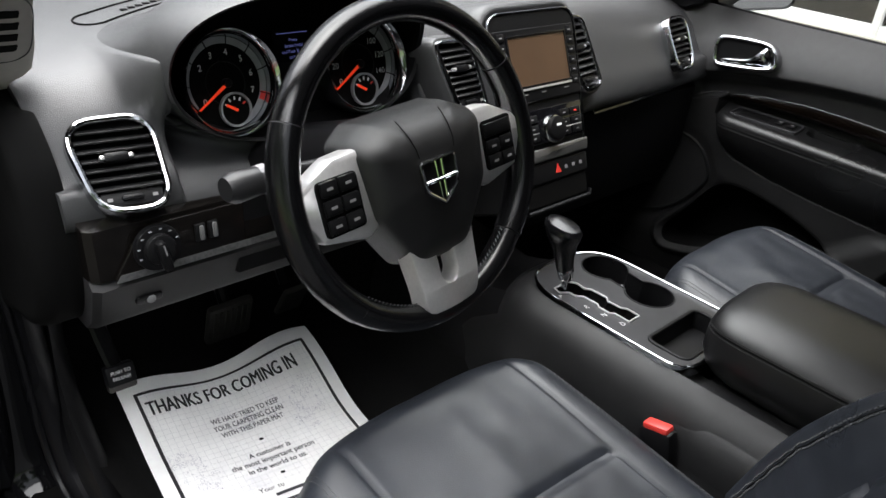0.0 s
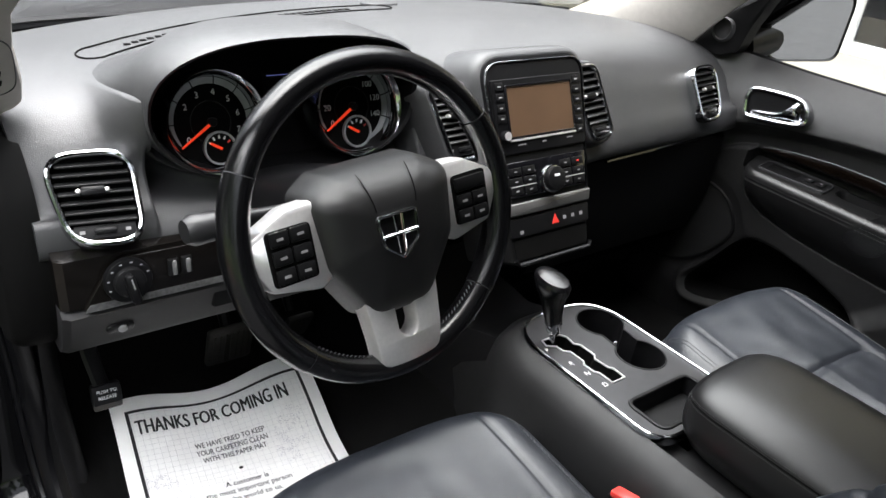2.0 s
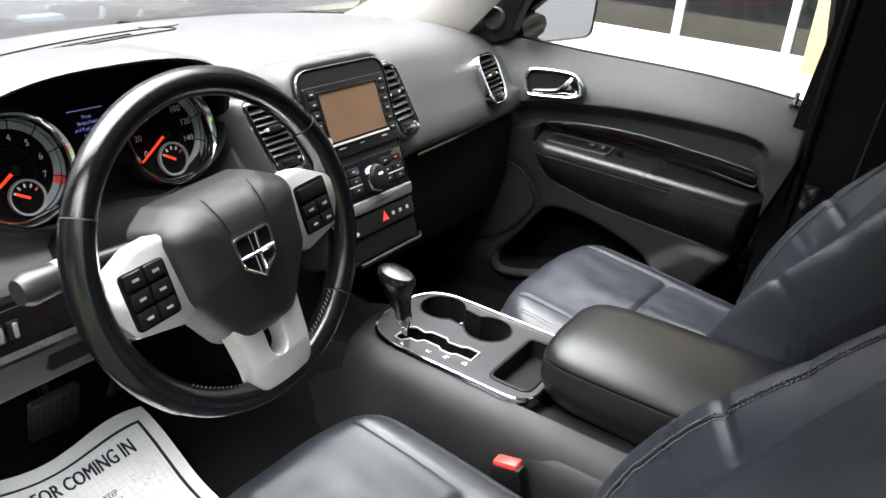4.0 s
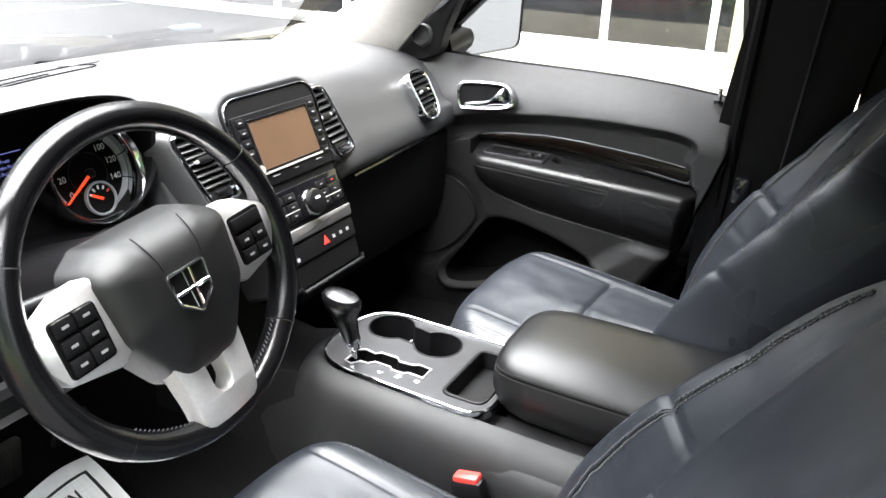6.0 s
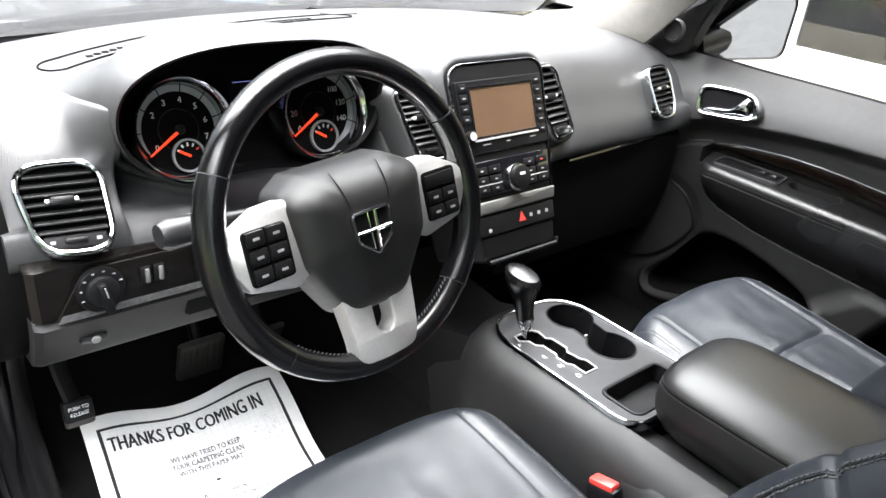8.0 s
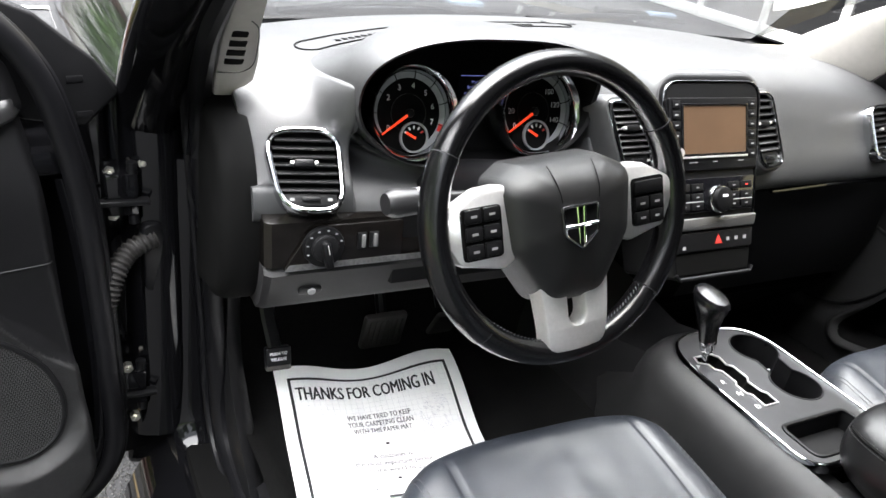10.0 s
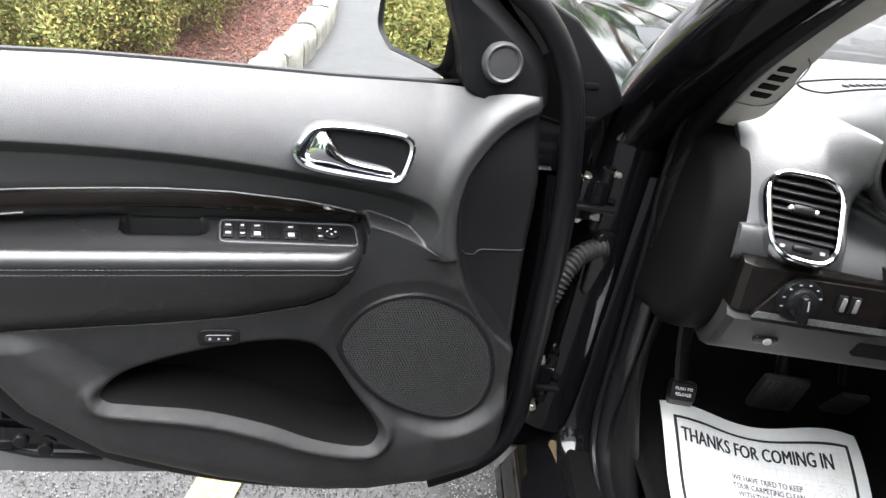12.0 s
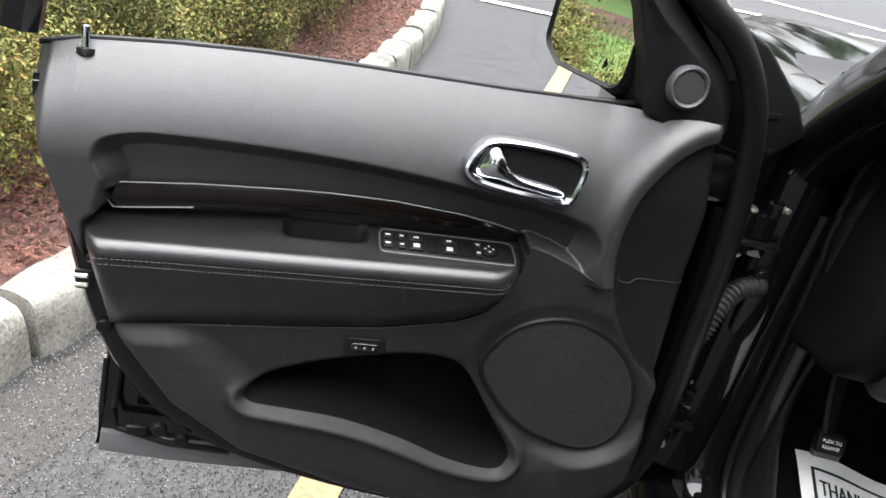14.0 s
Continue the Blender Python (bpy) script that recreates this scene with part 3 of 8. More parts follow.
bonnet = thing("bonnet", "glossy black car bonnet reflecting the sky", "bonnet")
hv, hf = grid_mesh(lambda u, v: (CX + (u - 0.5) * 1.56 * (1 - 0.06 * v), 1.07 + 1.05 * v - 0.15 * (2 * u - 1) ** 2 * (1 - 0.2 * v), 1.11 - 0.12 * v ** 1.6 - 0.035 * (2 * u - 1) ** 2 - 0.05 * float(sst(0.9, 1.0, abs(2 * u - 1))) - 0.08 * float(sst(0.93, 1, v)) + 0.02 * float(sst(0.5, 0.62, abs(2 * u - 1)) * sst(0.8, 0.7, abs(2 * u - 1)))), 60, 40)
rawpart("bonnet_skin", hv, hf, GLOSS, bonnet)
for sg in (-1, 1):
    wing = thing("front_wing", "glossy black front wing of the car", "wing", group="front wings")

    def wing_fn(u, v):
        y = 0.43 + 1.69 * u
        a = v * 1.0
        x = 0.735 + 0.19 * math.sin(min(a, 0.35) / 0.35 * math.pi / 2) - 0.02 * a + 0.02 * math.sin(u * 3.0)
        z = 1.122 - 0.145 * u - 0.06 * (a / 0.35) ** 2 * (a < 0.35) - (0.06 + 0.75 * (a - 0.35)) * (a >= 0.35)
        return CX + sg * x, y, z

    gv, gf = grid_mesh(wing_fn, 30, 30)
    gf = [f for f in gf if math.hypot(sum(gv[i][1] for i in f) / 4 - 1.45, sum(gv[i][2] for i in f) / 4 - 0.36) > 0.40]
    rawpart("wing_skin", gv, gf, GLOSS, wing)
    bm = B()
    cylinder(bm, (CX + sg * 0.66, 1.45, 0.37), (CX + sg * 0.90, 1.45, 0.37), 0.37, 40, bevel=0.03)
    part("tyre", bm, TYRE, wing)
    bm = B()
    hl = [(CX + sg * 0.60, 2.08, 0.93), (CX + sg * 0.78, 2.0, 0.95), (CX + sg * 0.86, 1.82, 0.965), (CX + sg * 0.885, 1.70, 0.95)]
    tube(bm, catmull(hl, 16), 0.03, 10, squash=(0.8, 1.6))
    part("headlamp", bm, CHROME, wing, "chrome-lined headlamp")
    # the flange that the door closes on
    bm = B()
    rbox(bm, (CX + sg * 0.815, 0.56, 0.71), (0.18, 0.14, 0.74), 0.02)
    rbox(bm, (CX + sg * 0.912, 0.50, 0.73), (0.09, 0.05, 0.68), 0.01)
    part("hinge_pillar", bm, GLOSS, wing)

# ---- dashboard ----
dash = thing("dashboard", "black grained plastic dashboard with chrome-ringed air vents", "dashboard")


def dash_profile(x):
    """The dash's section at x: from the glass base over the top and down its face."""
    a = abs(x - CX) / 0.73
    e = a ** 4
    low = 0.975
    drop = 0.045 * a * a + 0.03 * e
    mid = float(sst(0.30, 0.10, abs(x - CX)))
    e = e * 0.4
    side_ = (x + 0.378) / (0.207 if x < -0.378 else 0.201)
    back, back5, back4 = (0.10 * min(max((w_ - abs(side_)) / 0.026, 0), 1) for w_ in (1.0, 0.93, 0.66))
    return [
        (0.90 - 0.14 * a * a, 1.105), (0.80 - 0.10 * a * a, 1.150 - drop * 0.5), (0.62 - 0.04 * a * a, 1.176 - drop * 0.7), (0.45 + 0.01 * e, 1.188 - drop * 0.8),
        (0.345 + 0.03 * e + back4, 1.180 - drop * 0.9 - 0.006 * mid), (0.288 + 0.04 * e + back5, 1.155 - drop), (0.258 + 0.04 * e - 0.01 * mid + back, 1.115 - drop), (0.235 + 0.045 * e - 0.02 * mid + back, 1.06 - drop * 0.6),
        (0.215 + 0.05 * e - 0.03 * mid + back * 0.3, 1.01), (0.208 + 0.05 * e - 0.03 * mid, low), (0.225 + 0.05 * e, low - 0.018), (0.30, low - 0.03),
    ]


def dash_y(x, z):
    """The y of the dash's face at a height."""
    p = [Vector((0, a, b)) for a, b in dash_profile(x)[4:10]]
    for a, b in zip(p, p[1:]):
        if b.z <= z <= a.z:
            t = (a.z - z) / max(a.z - b.z, 1e-6)
            return a.y + (b.y - a.y) * t
    return p[-1].y


NX = 72
secs = []
xs_ = sorted([-0.725 + 1.47 * i / NX for i in range(NX + 1)] + [-0.668, -0.658, -0.648, -0.638, -0.628, -0.620, -0.612, -0.604, -0.596, -0.589, -0.585, -0.5845, -0.579, -0.5785, -0.1835, -0.183, -0.1775, -0.177])
NX = len(xs_) - 1
for x in xs_:
    sec = [Vector((x, q.y, q.z)) for q in catmull([(0, a, b) for a, b in dash_profile(x)], 44)]
    for q in sec:
        ax_, az_ = abs(x + 0.378) / (0.205 if x < -0.378 else 0.198), abs(q.z - 1.125) / (0.108 if q.z > 1.125 else 0.098)
        r_ = (ax_ ** 2.3 + az_ ** 2.3) ** (1 / 2.3)
        if r_ > 0.985 and q.y < 0.42:
            w_ = math.exp(-((r_ - 1) / (0.15 if x < -0.378 else 0.07)) ** 2) * float(sst(0.85, 0.35, (q.z - 1.125) / 0.108))
            q.y += (min(q.y, 0.243) - q.y) * w_
    secs.append(sec)
dv = [tuple(p) for s in secs for p in s]
df = [(i * 44 + j, i * 44 + j + 1, (i + 1) * 44 + j + 1, (i + 1) * 44 + j) for i in range(NX) for j in range(43)]
for s in (secs[0], secs[-1]):
    base = len(dv)
    dv += [tuple(p) for p in s]
    df.append(tuple(range(base, base + 44)))
rawpart("dash_pad", dv, df, DASH, dash)

# the long grille on the top and the small sensor dome


def dash_top(x, y):
    """The height of the dash's top at a place."""
    q = catmull([(0, c, d) for c, d in dash_profile(x)], 120)
    for c, d in zip(q, q[1:]):
        if d.y <= y <= c.y:
            return c.z + (d.z - c.z) * (c.y - y) / max(c.y - d.y, 1e-6)
    return q[0].z


def lid_y(x):
    return 0.575 - 0.16 * ((x - CX) / 0.73) ** 2


oval = []
for k in range(41):
    x = -0.575 + 0.54 * k / 40
    oval.append((x, lid_y(x) + 0.030))
for k in range(1, 8):
    t = math.pi / 2 - math.pi * k / 8
    oval.append((-0.035 + 0.028 * math.cos(t), lid_y(-0.035) + 0.030 * math.sin(t)))
for k in range(41):
    x = -0.035 - 0.54 * k / 40
    oval.append((x, lid_y(x) - 0.030))
for k in range(1, 8):
    t = -math.pi / 2 - math.pi * k / 8
    oval.append((-0.575 + 0.028 * math.cos(t), lid_y(-0.575) + 0.030 * math.sin(t)))
oval = [(x, y, dash_top(x, y) + 0.0008) for x, y in oval]
bm = B()
tube(bm, oval, 0.0015, 6, closed=True)
part("demister_joint", bm, DARK, dash)
for k in range(34):
    x = -0.53 + 0.0128 * k
    y = lid_y(x) - 0.008
    bm = B()
    rbox(bm, (x, y, dash_top(x, y) + 0.0010), (0.0095, 0.008, 0.0014), 0.0005)
    part("demister_slit", bm, DARK, dash)
bm = B()
slab(bm, rrect(0.075, 0.05, 0.024), 0, 0.006, tilted((0.0, 0.62, 1.174), (1, 0, 0), (0, 1, -0.1)), 0.003)
part("sensor_dome", bm, DASH, dash)

# the hood over the instruments
HC = Vector((-0.378, 0, 1.125))


def hood_ring(kind):
    out = []
    for k in range(72):
        t = 2 * math.pi * k / 72
        c, s = math.cos(t), math.sin(t)
        ex = 0.78 if s > 0 else 0.9
        hx = (0.205 if c < 0 else 0.198) * math.copysign(abs(c) ** 0.8, c)
        hz = (0.108 if s > 0 else 0.098) * math.copysign(abs(s) ** ex, s)
        hx += -0.012 * s if c < 0 else 0
        lip = 0.235 - 0.045 * max(s, 0) + 0.008 * min(s, 0)
        if kind == 0:
            y, f, g = (0.30 + 0.16 * max(s, 0), 1.02 + 0.09 * max(s, 0), 1.12)
            if s > 0:
                f += (0.42 if c < 0 else 0.16) * abs(c) * s ** 0.8
                x, y = HC.x + hx * f, y + (0.04 * abs(c) * s if c < 0 else 0)
                out.append(Vector((x, y, min(HC.z + 0.055 * s, dash_top(x, y) - 0.004))))
            else:
                out.append(Vector((HC.x + hx * f, y, HC.z + hz * g)))
        elif kind == 1:
            out.append(Vector((HC.x + hx * (1.015 + 0.035 * max(s, 0)), 0.258 + 0.064 * max(s, 0), HC.z + hz * (1.02 if s > 0 else 1.07) - 0.004 * max(s, 0))))
        elif kind == 2:
            out.append(Vector((HC.x + hx * (1.01 + 0.02 * max(s, 0)), lip + 0.008, HC.z + hz * 1.04)))
        elif kind == 3:
            out.append(Vector((HC.x + hx * 1.005, lip, HC.z + hz * 1.01)))
        elif kind == 4:
            out.append(Vector((HC.x + hx * 0.98, lip + 0.004, HC.z + hz * 0.97)))
        else:
            out.append(Vector((HC.x + hx * 0.95, 0.315 + 0.03 * s, HC.z + hz * 0.90)))
    return out


bm = B()
base_, crest = hood_ring(0), hood_ring(1)
flank = [[a.lerp(b, f) - Vector((0, 0, 0.010 * math.sin(math.pi * f) * max(math.sin(2 * math.pi * k / 72), 0))) for k, (a, b) in enumerate(zip(base_, crest))] for f in (0.25, 0.5, 0.75)]
loft(bm, [base_] + flank + [crest, hood_ring(2), hood_ring(3)], caps=False)
part("instrument_hood", bm, DASH, dash, "black hood over the instruments")
bm = B()
loft(bm, [hood_ring(k) for k in (3, 4, 5)], caps=False)
bm.faces.new([bm.verts.new(p) for p in hood_ring(5)])
part("instrument_well", bm, SMOOTH, dash)


def gauge(cx, cz, r, numbers, small_at, redline):
    m = tilted((cx, 0.262, cz), (1, 0, 0), (0, 0.30, 1))
    bm = B()
    prof = [(r * 1.03, -0.025), (r * 1.035, 0.010), (r * 1.0, 0.0155), (r * 0.94, 0.011), (r * 0.90, 0.004), (r * 0.885, -0.012)]
    loft(bm, [[m @ Vector((q * math.cos(t), q * math.sin(t), d)) for t in (2 * math.pi * k / 56 for k in range(56))] for q, d in prof], caps=False)
    g = part("gauge_ring", bm, CHROME, dash, "chrome gauge ring")
    bm = B()
    slab(bm, [Vector((r * 0.94 * math.cos(2 * math.pi * k / 56), r * 0.94 * math.sin(2 * math.pi * k / 56))) for k in range(56)], -0.016, -0.012, m)
    part("gauge_face", bm, DARK, g, "black dial face")
    # the pale scale band
    a0, a1 = radians(215), radians(-75)
    bm = B()
    inner = [Vector((r * 0.745 * math.cos(a0 + (a1 - a0) * k / 50), r * 0.745 * math.sin(a0 + (a1 - a0) * k / 50))) for k in range(51)]
    wide = [r * (0.755 + 0.12 * min(1, k / 14 + 0.1)) for k in range(51)]
    outer = [Vector((wide[k] * math.cos(a0 + (a1 - a0) * k / 50), wide[k] * math.sin(a0 + (a1 - a0) * k / 50))) for k in range(51)]
    loft(bm, [[m @ Vector((p.x, p.y, -0.0105)), m @ Vector((q.x, q.y, -0.0105)), m @ Vector((q.x, q.y, -0.0125)), m @ Vector((p.x, p.y, -0.0125))] for p, q in zip(inner, outer)])
    part("scale_band", bm, mat("dial_silver", (0.3, 0.31, 0.32), 0.5, 0.3), g)
    if redline:
        bm = B()
        loft(bm, [[m @ Vector((q * math.cos(a), q * math.sin(a), d)) for q, d in ((r * 0.76, -0.0095), (r * 0.87, -0.0095), (r * 0.87, -0.0105), (r * 0.76, -0.0105))] for a in (radians(-30 + 3 * k) for k in range(5))])
        part("red_zone", bm, REDMAT, g)
    n = len(numbers)
    for i, txt in enumerate(numbers):
        a = radians(212 - 232 * i / (n - 1))
        if txt:
            q = r * 0.58
            lettering("dial_number", txt, r * 0.17, m @ Matrix.Translation((q * math.cos(a), q * math.sin(a), -0.0105)), WHITE, g)
        bm = B()
        rbox(bm, (0, 0, 0), (r * 0.2, r * 0.02, 0.0006), 0, m @ Matrix.Translation((r * 0.81 * math.cos(a), r * 0.81 * math.sin(a), -0.0095)) @ Matrix.Rotation(a, 4, "Z"))
        part("tick", bm, DARK, g)
    # hub disc, needle, small dial
    bm = B()
    ringp = [(r * 0.42, -0.0118), (r * 0.42, -0.0105), (r * 0.40, -0.0105), (r * 0.40, -0.0118)]
    loft(bm, [[m @ Vector((q * math.cos(t), q * math.sin(t), d)) for t in (2 * math.pi * k / 40 for k in range(40))] for q, d in ringp], caps=False)
    part("inner_ring", bm, SMOOTH, g)
    a = radians(213)
    bm = B()
    pts = [Vector((r * 0.05 * math.cos(a), r * 0.05 * math.sin(a))), Vector((r * 0.80 * math.cos(a), r * 0.80 * math.sin(a)))]
    loft(bm, [[m @ Vector((p.x - math.sin(a) * w * e, p.y + math.cos(a) * w * e, d)) for e, d in ((-1, -0.006), (1, -0.006), (1, -0.004), (-1, -0.004))] for p, w in zip(pts, (r * 0.028, r * 0.014))])
    part("needle", bm, RED, g, "red needle")
    bm = B()
    cylinder(bm, m @ Vector((0, 0, -0.011)), m @ Vector((0, 0, -0.002)), r * 0.09, 20, bevel=0.002)
    part("needle_hub", bm, SMOOTH, g)
    sm = m @ Matrix.Translation((small_at[0] * r, small_at[1] * r, 0))
    bm = B()
    loft(bm, [[sm @ Vector((q * math.cos(t), q * math.sin(t), d)) for t in (2 * math.pi * k / 36 for k in range(36))] for q, d in ((r * 0.335, -0.012), (r * 0.335, -0.006), (r * 0.30, -0.006), (r * 0.29, -0.010))], caps=False)
    part("small_dial_ring", bm, mat("dial_grey_ring", (0.35, 0.36, 0.37), 0.4, 0.4), g)
    bm = B()
    slab(bm, [Vector((r * 0.30 * math.cos(2 * math.pi * k / 30), r * 0.30 * math.sin(2 * math.pi * k / 30))) for k in range(30)], -0.0115, -0.0088, sm)
    part("small_dial_face", bm, DARK, g)
    bm = B()
    a = radians(150)
    rbox(bm, (0, 0, 0), (r * 0.26, r * 0.05, 0.001), 0, sm @ Matrix.Translation((r * 0.09 * math.cos(a), r * 0.09 * math.sin(a), -0.007)) @ Matrix.Rotation(a, 4, "Z"))
    part("small_needle", bm, RED, g)
    for k in range(5):
        a = radians(150 - 30 * k)
        bm = B()
        rbox(bm, (0, 0, 0), (r * 0.07, r * 0.035, 0.0006), 0, sm @ Matrix.Translation((r * 0.22 * math.cos(a), r * 0.22 * math.sin(a), -0.008)) @ Matrix.Rotation(a, 4, "Z"))
        part("small_tick", bm, WHITE if k < 4 else REDMAT, g)
    return g, m


gauge(-0.488, 1.107, 0.0685, ["0", "", "2", "3", "4", "5", "6", "7"], (0.10, -0.52), True)
g2, gm2 = gauge(-0.268, 1.107, 0.0725, ["0", "20", "", "", "", "100", "120", "140"], (0.06, -0.52), False)
# message display between the dials
dm = tilted((-0.376, 0.285, 1.14), (1, 0, 0), (0, 0.30, 1))
bm = B()
slab(bm, rrect(0.062, 0.044, 0.004), 0, 0.003, dm)
disp = part("message_display", bm, mat("matt_display_cover", (0.004, 0.004, 0.006), 0.5, spec=0.08), dash, "dark message display with blue text")
for k, txt in enumerate(("Press", "Brake Pedal", "and Push Button", "to Start")):
    lettering("display_line", txt, 0.0062, dm @ Matrix.Translation((0, 0.007 - 0.0078 * k, 0.0035)), BLUEGLOW, disp)
bm = B()
rbox(bm, (0, 0, 0), (0.05, 0.0008, 0.0005), 0, dm @ Matrix.Translation((0, 0.0165, 0.0035)))
part("display_rule", bm, BLUEGLOW, disp)
# ---- air vents ----


SLAT = mat("vent_slat_plastic", (0.012, 0.012, 0.0125), 0.38, spec=0.45)


def vent(name, m, outer, slats, lean, knob_at, bottom, collar=False):
    """An air vent: chrome frame, slats over a dark throat, thumb wheel below."""
    v = thing(name, "black slatted air vent in a chrome frame on the dashboard", "air vent", group="dashboard air vents", m=m)
    inner = shrink(outer, 0.0075 if collar else 0.0082)
    if collar:
        bm = B()
        loft(bm, [[Vector((q.x, q.y, d)) for q in shrink(outer, -g)] for g, d in ((-0.001, 0.004), (0.003, 0.0035), (0.006, -0.001), (0.009, -0.010), (0.0115, -0.025), (0.0135, -0.06))], caps=False)
        part("vent_collar", bm, DASH, v, "grained collar moulded round the vent")
    bm = B()
    ring_frame(bm, outer, inner, -0.03, 0.009, None, 0.004)
    part("chrome_frame", bm, CHROME, v, "chrome vent frame")
    bm = B()
    slab(bm, shrink(outer, 0.007), -0.03, -0.006)
    part("throat", bm, DARK, v)
    xs = [p.x for p in inner]
    ys = [p.y for p in inner]
    y0, y1 = min(ys) + bottom, max(ys) - 0.004
    for k in range(slats):
        y = y0 + (y1 - y0) * (k + 0.5) / slats
        row = []
        kk = len(inner)
        for i in range(kk):
            a, b = inner[i - 1], inner[i]
            if (a.y - y) * (b.y - y) < 0:
                row.append(a.x + (b.x - a.x) * (y - a.y) / (b.y - a.y))
        if len(row) < 2:
            continue
        a, b = min(row) + 0.001, max(row) - 0.001
        bm = B()
        rbox(bm, (0, 0, 0), (b - a, 0.012, 0.0026), 0.0009, Matrix.Translation(((a + b) / 2, y, 0.001)) @ Matrix.Rotation(radians(lean), 4, "X"))
        part("slat", bm, SLAT, v)
    bm = B()
    rbox(bm, (0, 0, 0), (0.03, 0.012, 0.014), 0.004, Matrix.Translation((knob_at[0], knob_at[1], 0.004)))
    k = part("vent_slider", bm, SMOOTH, v)
    for sx in (-0.0165, 0.0165):
        bm = B()
        rbox(bm, (0, 0, 0), (0.006, 0.006, 0.01), 0.002, Matrix.Translation((knob_at[0] + sx, knob_at[1], 0.006)))
        part("slider_end", bm, SILVER, k)
    # lower strip with thumb wheel
    yb = min(ys) + bottom * 0.5
    row = [p.x for p in inner if p.y < min(ys) + bottom]
    a, b = min(row) + 0.002, max(row) - 0.002
    bm = B()
    rbox(bm, ((a + b) / 2, yb + 0.002, -0.001), (b - a, bottom * 0.9, 0.006), 0.002)
    part("lower_strip", bm, PLASTIC, v)
    bm = B()
    rbox(bm, ((a + b) / 2, yb + 0.002, 0.003), (0.026, 0.007, 0.008), 0.003)
    part("thumb_wheel", bm, SMOOTH, v)
    for sx in (-0.026, 0.026):
        bm = B()
        rbox(bm, ((a + b) / 2 + sx, yb + 0.002, 0.0025), (0.006, 0.004, 0.001), 0)
        part("vent_mark", bm, MARK, v)
    return v


def face_frame(x, z):
    """A frame on the dash's face."""
    y = dash_y(x, z)
    dy = dash_y(x, z + 0.02) - dash_y(x, z - 0.02)
    dx = dash_y(x + 0.035, z) - dash_y(x - 0.035, z)
    return tilted((x, y - 0.014, z), (0.07, max(min(dx, 0.012), -0.012), 0), (0, dy, 0.04))


ov = rpoly([(-0.030, -0.058), (0.054, -0.060), (0.050, 0.055), (-0.052, 0.053)], [0.044, 0.034, 0.036, 0.034], 8)
vent("air_vent", Matrix.Translation((0, -0.007, 0)) @ face_frame(-0.657, 1.038), [p * 1.09 for p in ov], 7, -55, (0.002, 0.006), 0.020)
ovm = [Vector((-p.x, p.y)) for p in reversed(ov)]
vent("air_vent", face_frame(0.610, 1.058), [p * 1.08 for p in ovm], 7, -55, (-0.002, 0.006), 0.020)
cvn = rpoly([(-0.022, -0.064), (0.046, -0.062), (0.034, 0.056), (-0.050, 0.058)], [0.022, 0.015, 0.02, 0.016], 6)
vent("air_vent", tilted((-0.126, dash_y(-0.115, 1.085) - 0.036, 1.088), (1, 0.03, 0), (0, 0.42, 0.90)), cvn, 8, -55, (0.0, 0.010), 0.022, True)
cvm = rpoly([(-0.020, -0.078), (0.050, -0.070), (0.040, 0.066), (-0.046, 0.070)], [0.03, 0.02, 0.026, 0.018], 6)
vent("air_vent", Matrix.Translation((0.004, -0.002, 0.004)) @ face_frame(0.198, 1.080), cvm, 8, -55, (0.0, 0.008), 0.022, True)

# ---- lower dash, driver's side ----
bm = B()
lowp = [(0.222, 0.978), (0.205, 0.972), (0.197, 0.915), (0.196, 0.908), (0.25, 0.90)]
loft(bm, [[Vector((x, y + dy, z)) for y, z in lowp] + [Vector((x, 0.30, 0.90)), Vector((x, 0.30, 0.978))] for x, dy in ((-0.715, 0.008), (-0.706, 0.001), (-0.6, 0), (-0.45, 0), (-0.16, 0))])
part("switch_fascia", bm, FASCIA, dash, "glossy dark wood switch fascia")
bm = B()
lp2 = [(0.205, 0.905), (0.196, 0.895), (0.215, 0.84), (0.235, 0.822), (0.30, 0.822), (0.30, 0.905)]
loft(bm, [[Vector((x, y + dy, z)) for y, z in lp2] for x, dy in ((-0.715, 0.008), (-0.706, 0.0), (-0.55, 0), (-0.25, 0), (-0.10, 0.01))])
part("knee_panel", bm, GREY, dash, "charcoal lower knee panel")
lm = tilted((-0.60, 0.1985, 0.938), (1, 0, 0), (0, 0.10, 1))
bm = B()
slab(bm, rpoly([(-0.092, -0.033), (0.088, -0.033), (0.088, 0.030), (-0.05, 0.030)], [0.004, 0.004, 0.004, 0.04], 6), 0, 0.004, lm, 0.0015)
lsp = part("light_switch_panel", bm, FASCIA, dash, "gloss black light switch panel")
bm = B()
slab(bm, rpoly([(-0.090, -0.034), (0.215, -0.034), (0.215, -0.025), (-0.083, -0.025)], 0.001, 2), 0.004, 0.0055, lm)
part("panel_strip", bm, GREYSTRIP, lsp)
bm = B()
cylinder(bm, lm @ Vector((-0.035, 0.0, 0.003)), lm @ Vector((-0.035, 0.0, 0.012)), 0.030, 32, bevel=0.003)
kn = part("light_knob_base", bm, SMOOTH, lsp)
bm = B()
cylinder(bm, lm @ Vector((-0.035, 0.0, 0.01)), lm @ Vector((-0.035, 0.0, 0.02)), 0.020, 28, bevel=0.004)
part("light_knob", bm, PLASTIC, kn)
bm = B()
rbox(bm, (0, 0, 0), (0.012, 0.042, 0.016), 0.005, lm @ Matrix.Translation((-0.035, -0.006, 0.024)) @ Matrix.Rotation(radians(12), 4, "Z"))
part("light_knob_grip", bm, SMOOTH, kn)
bm = B()
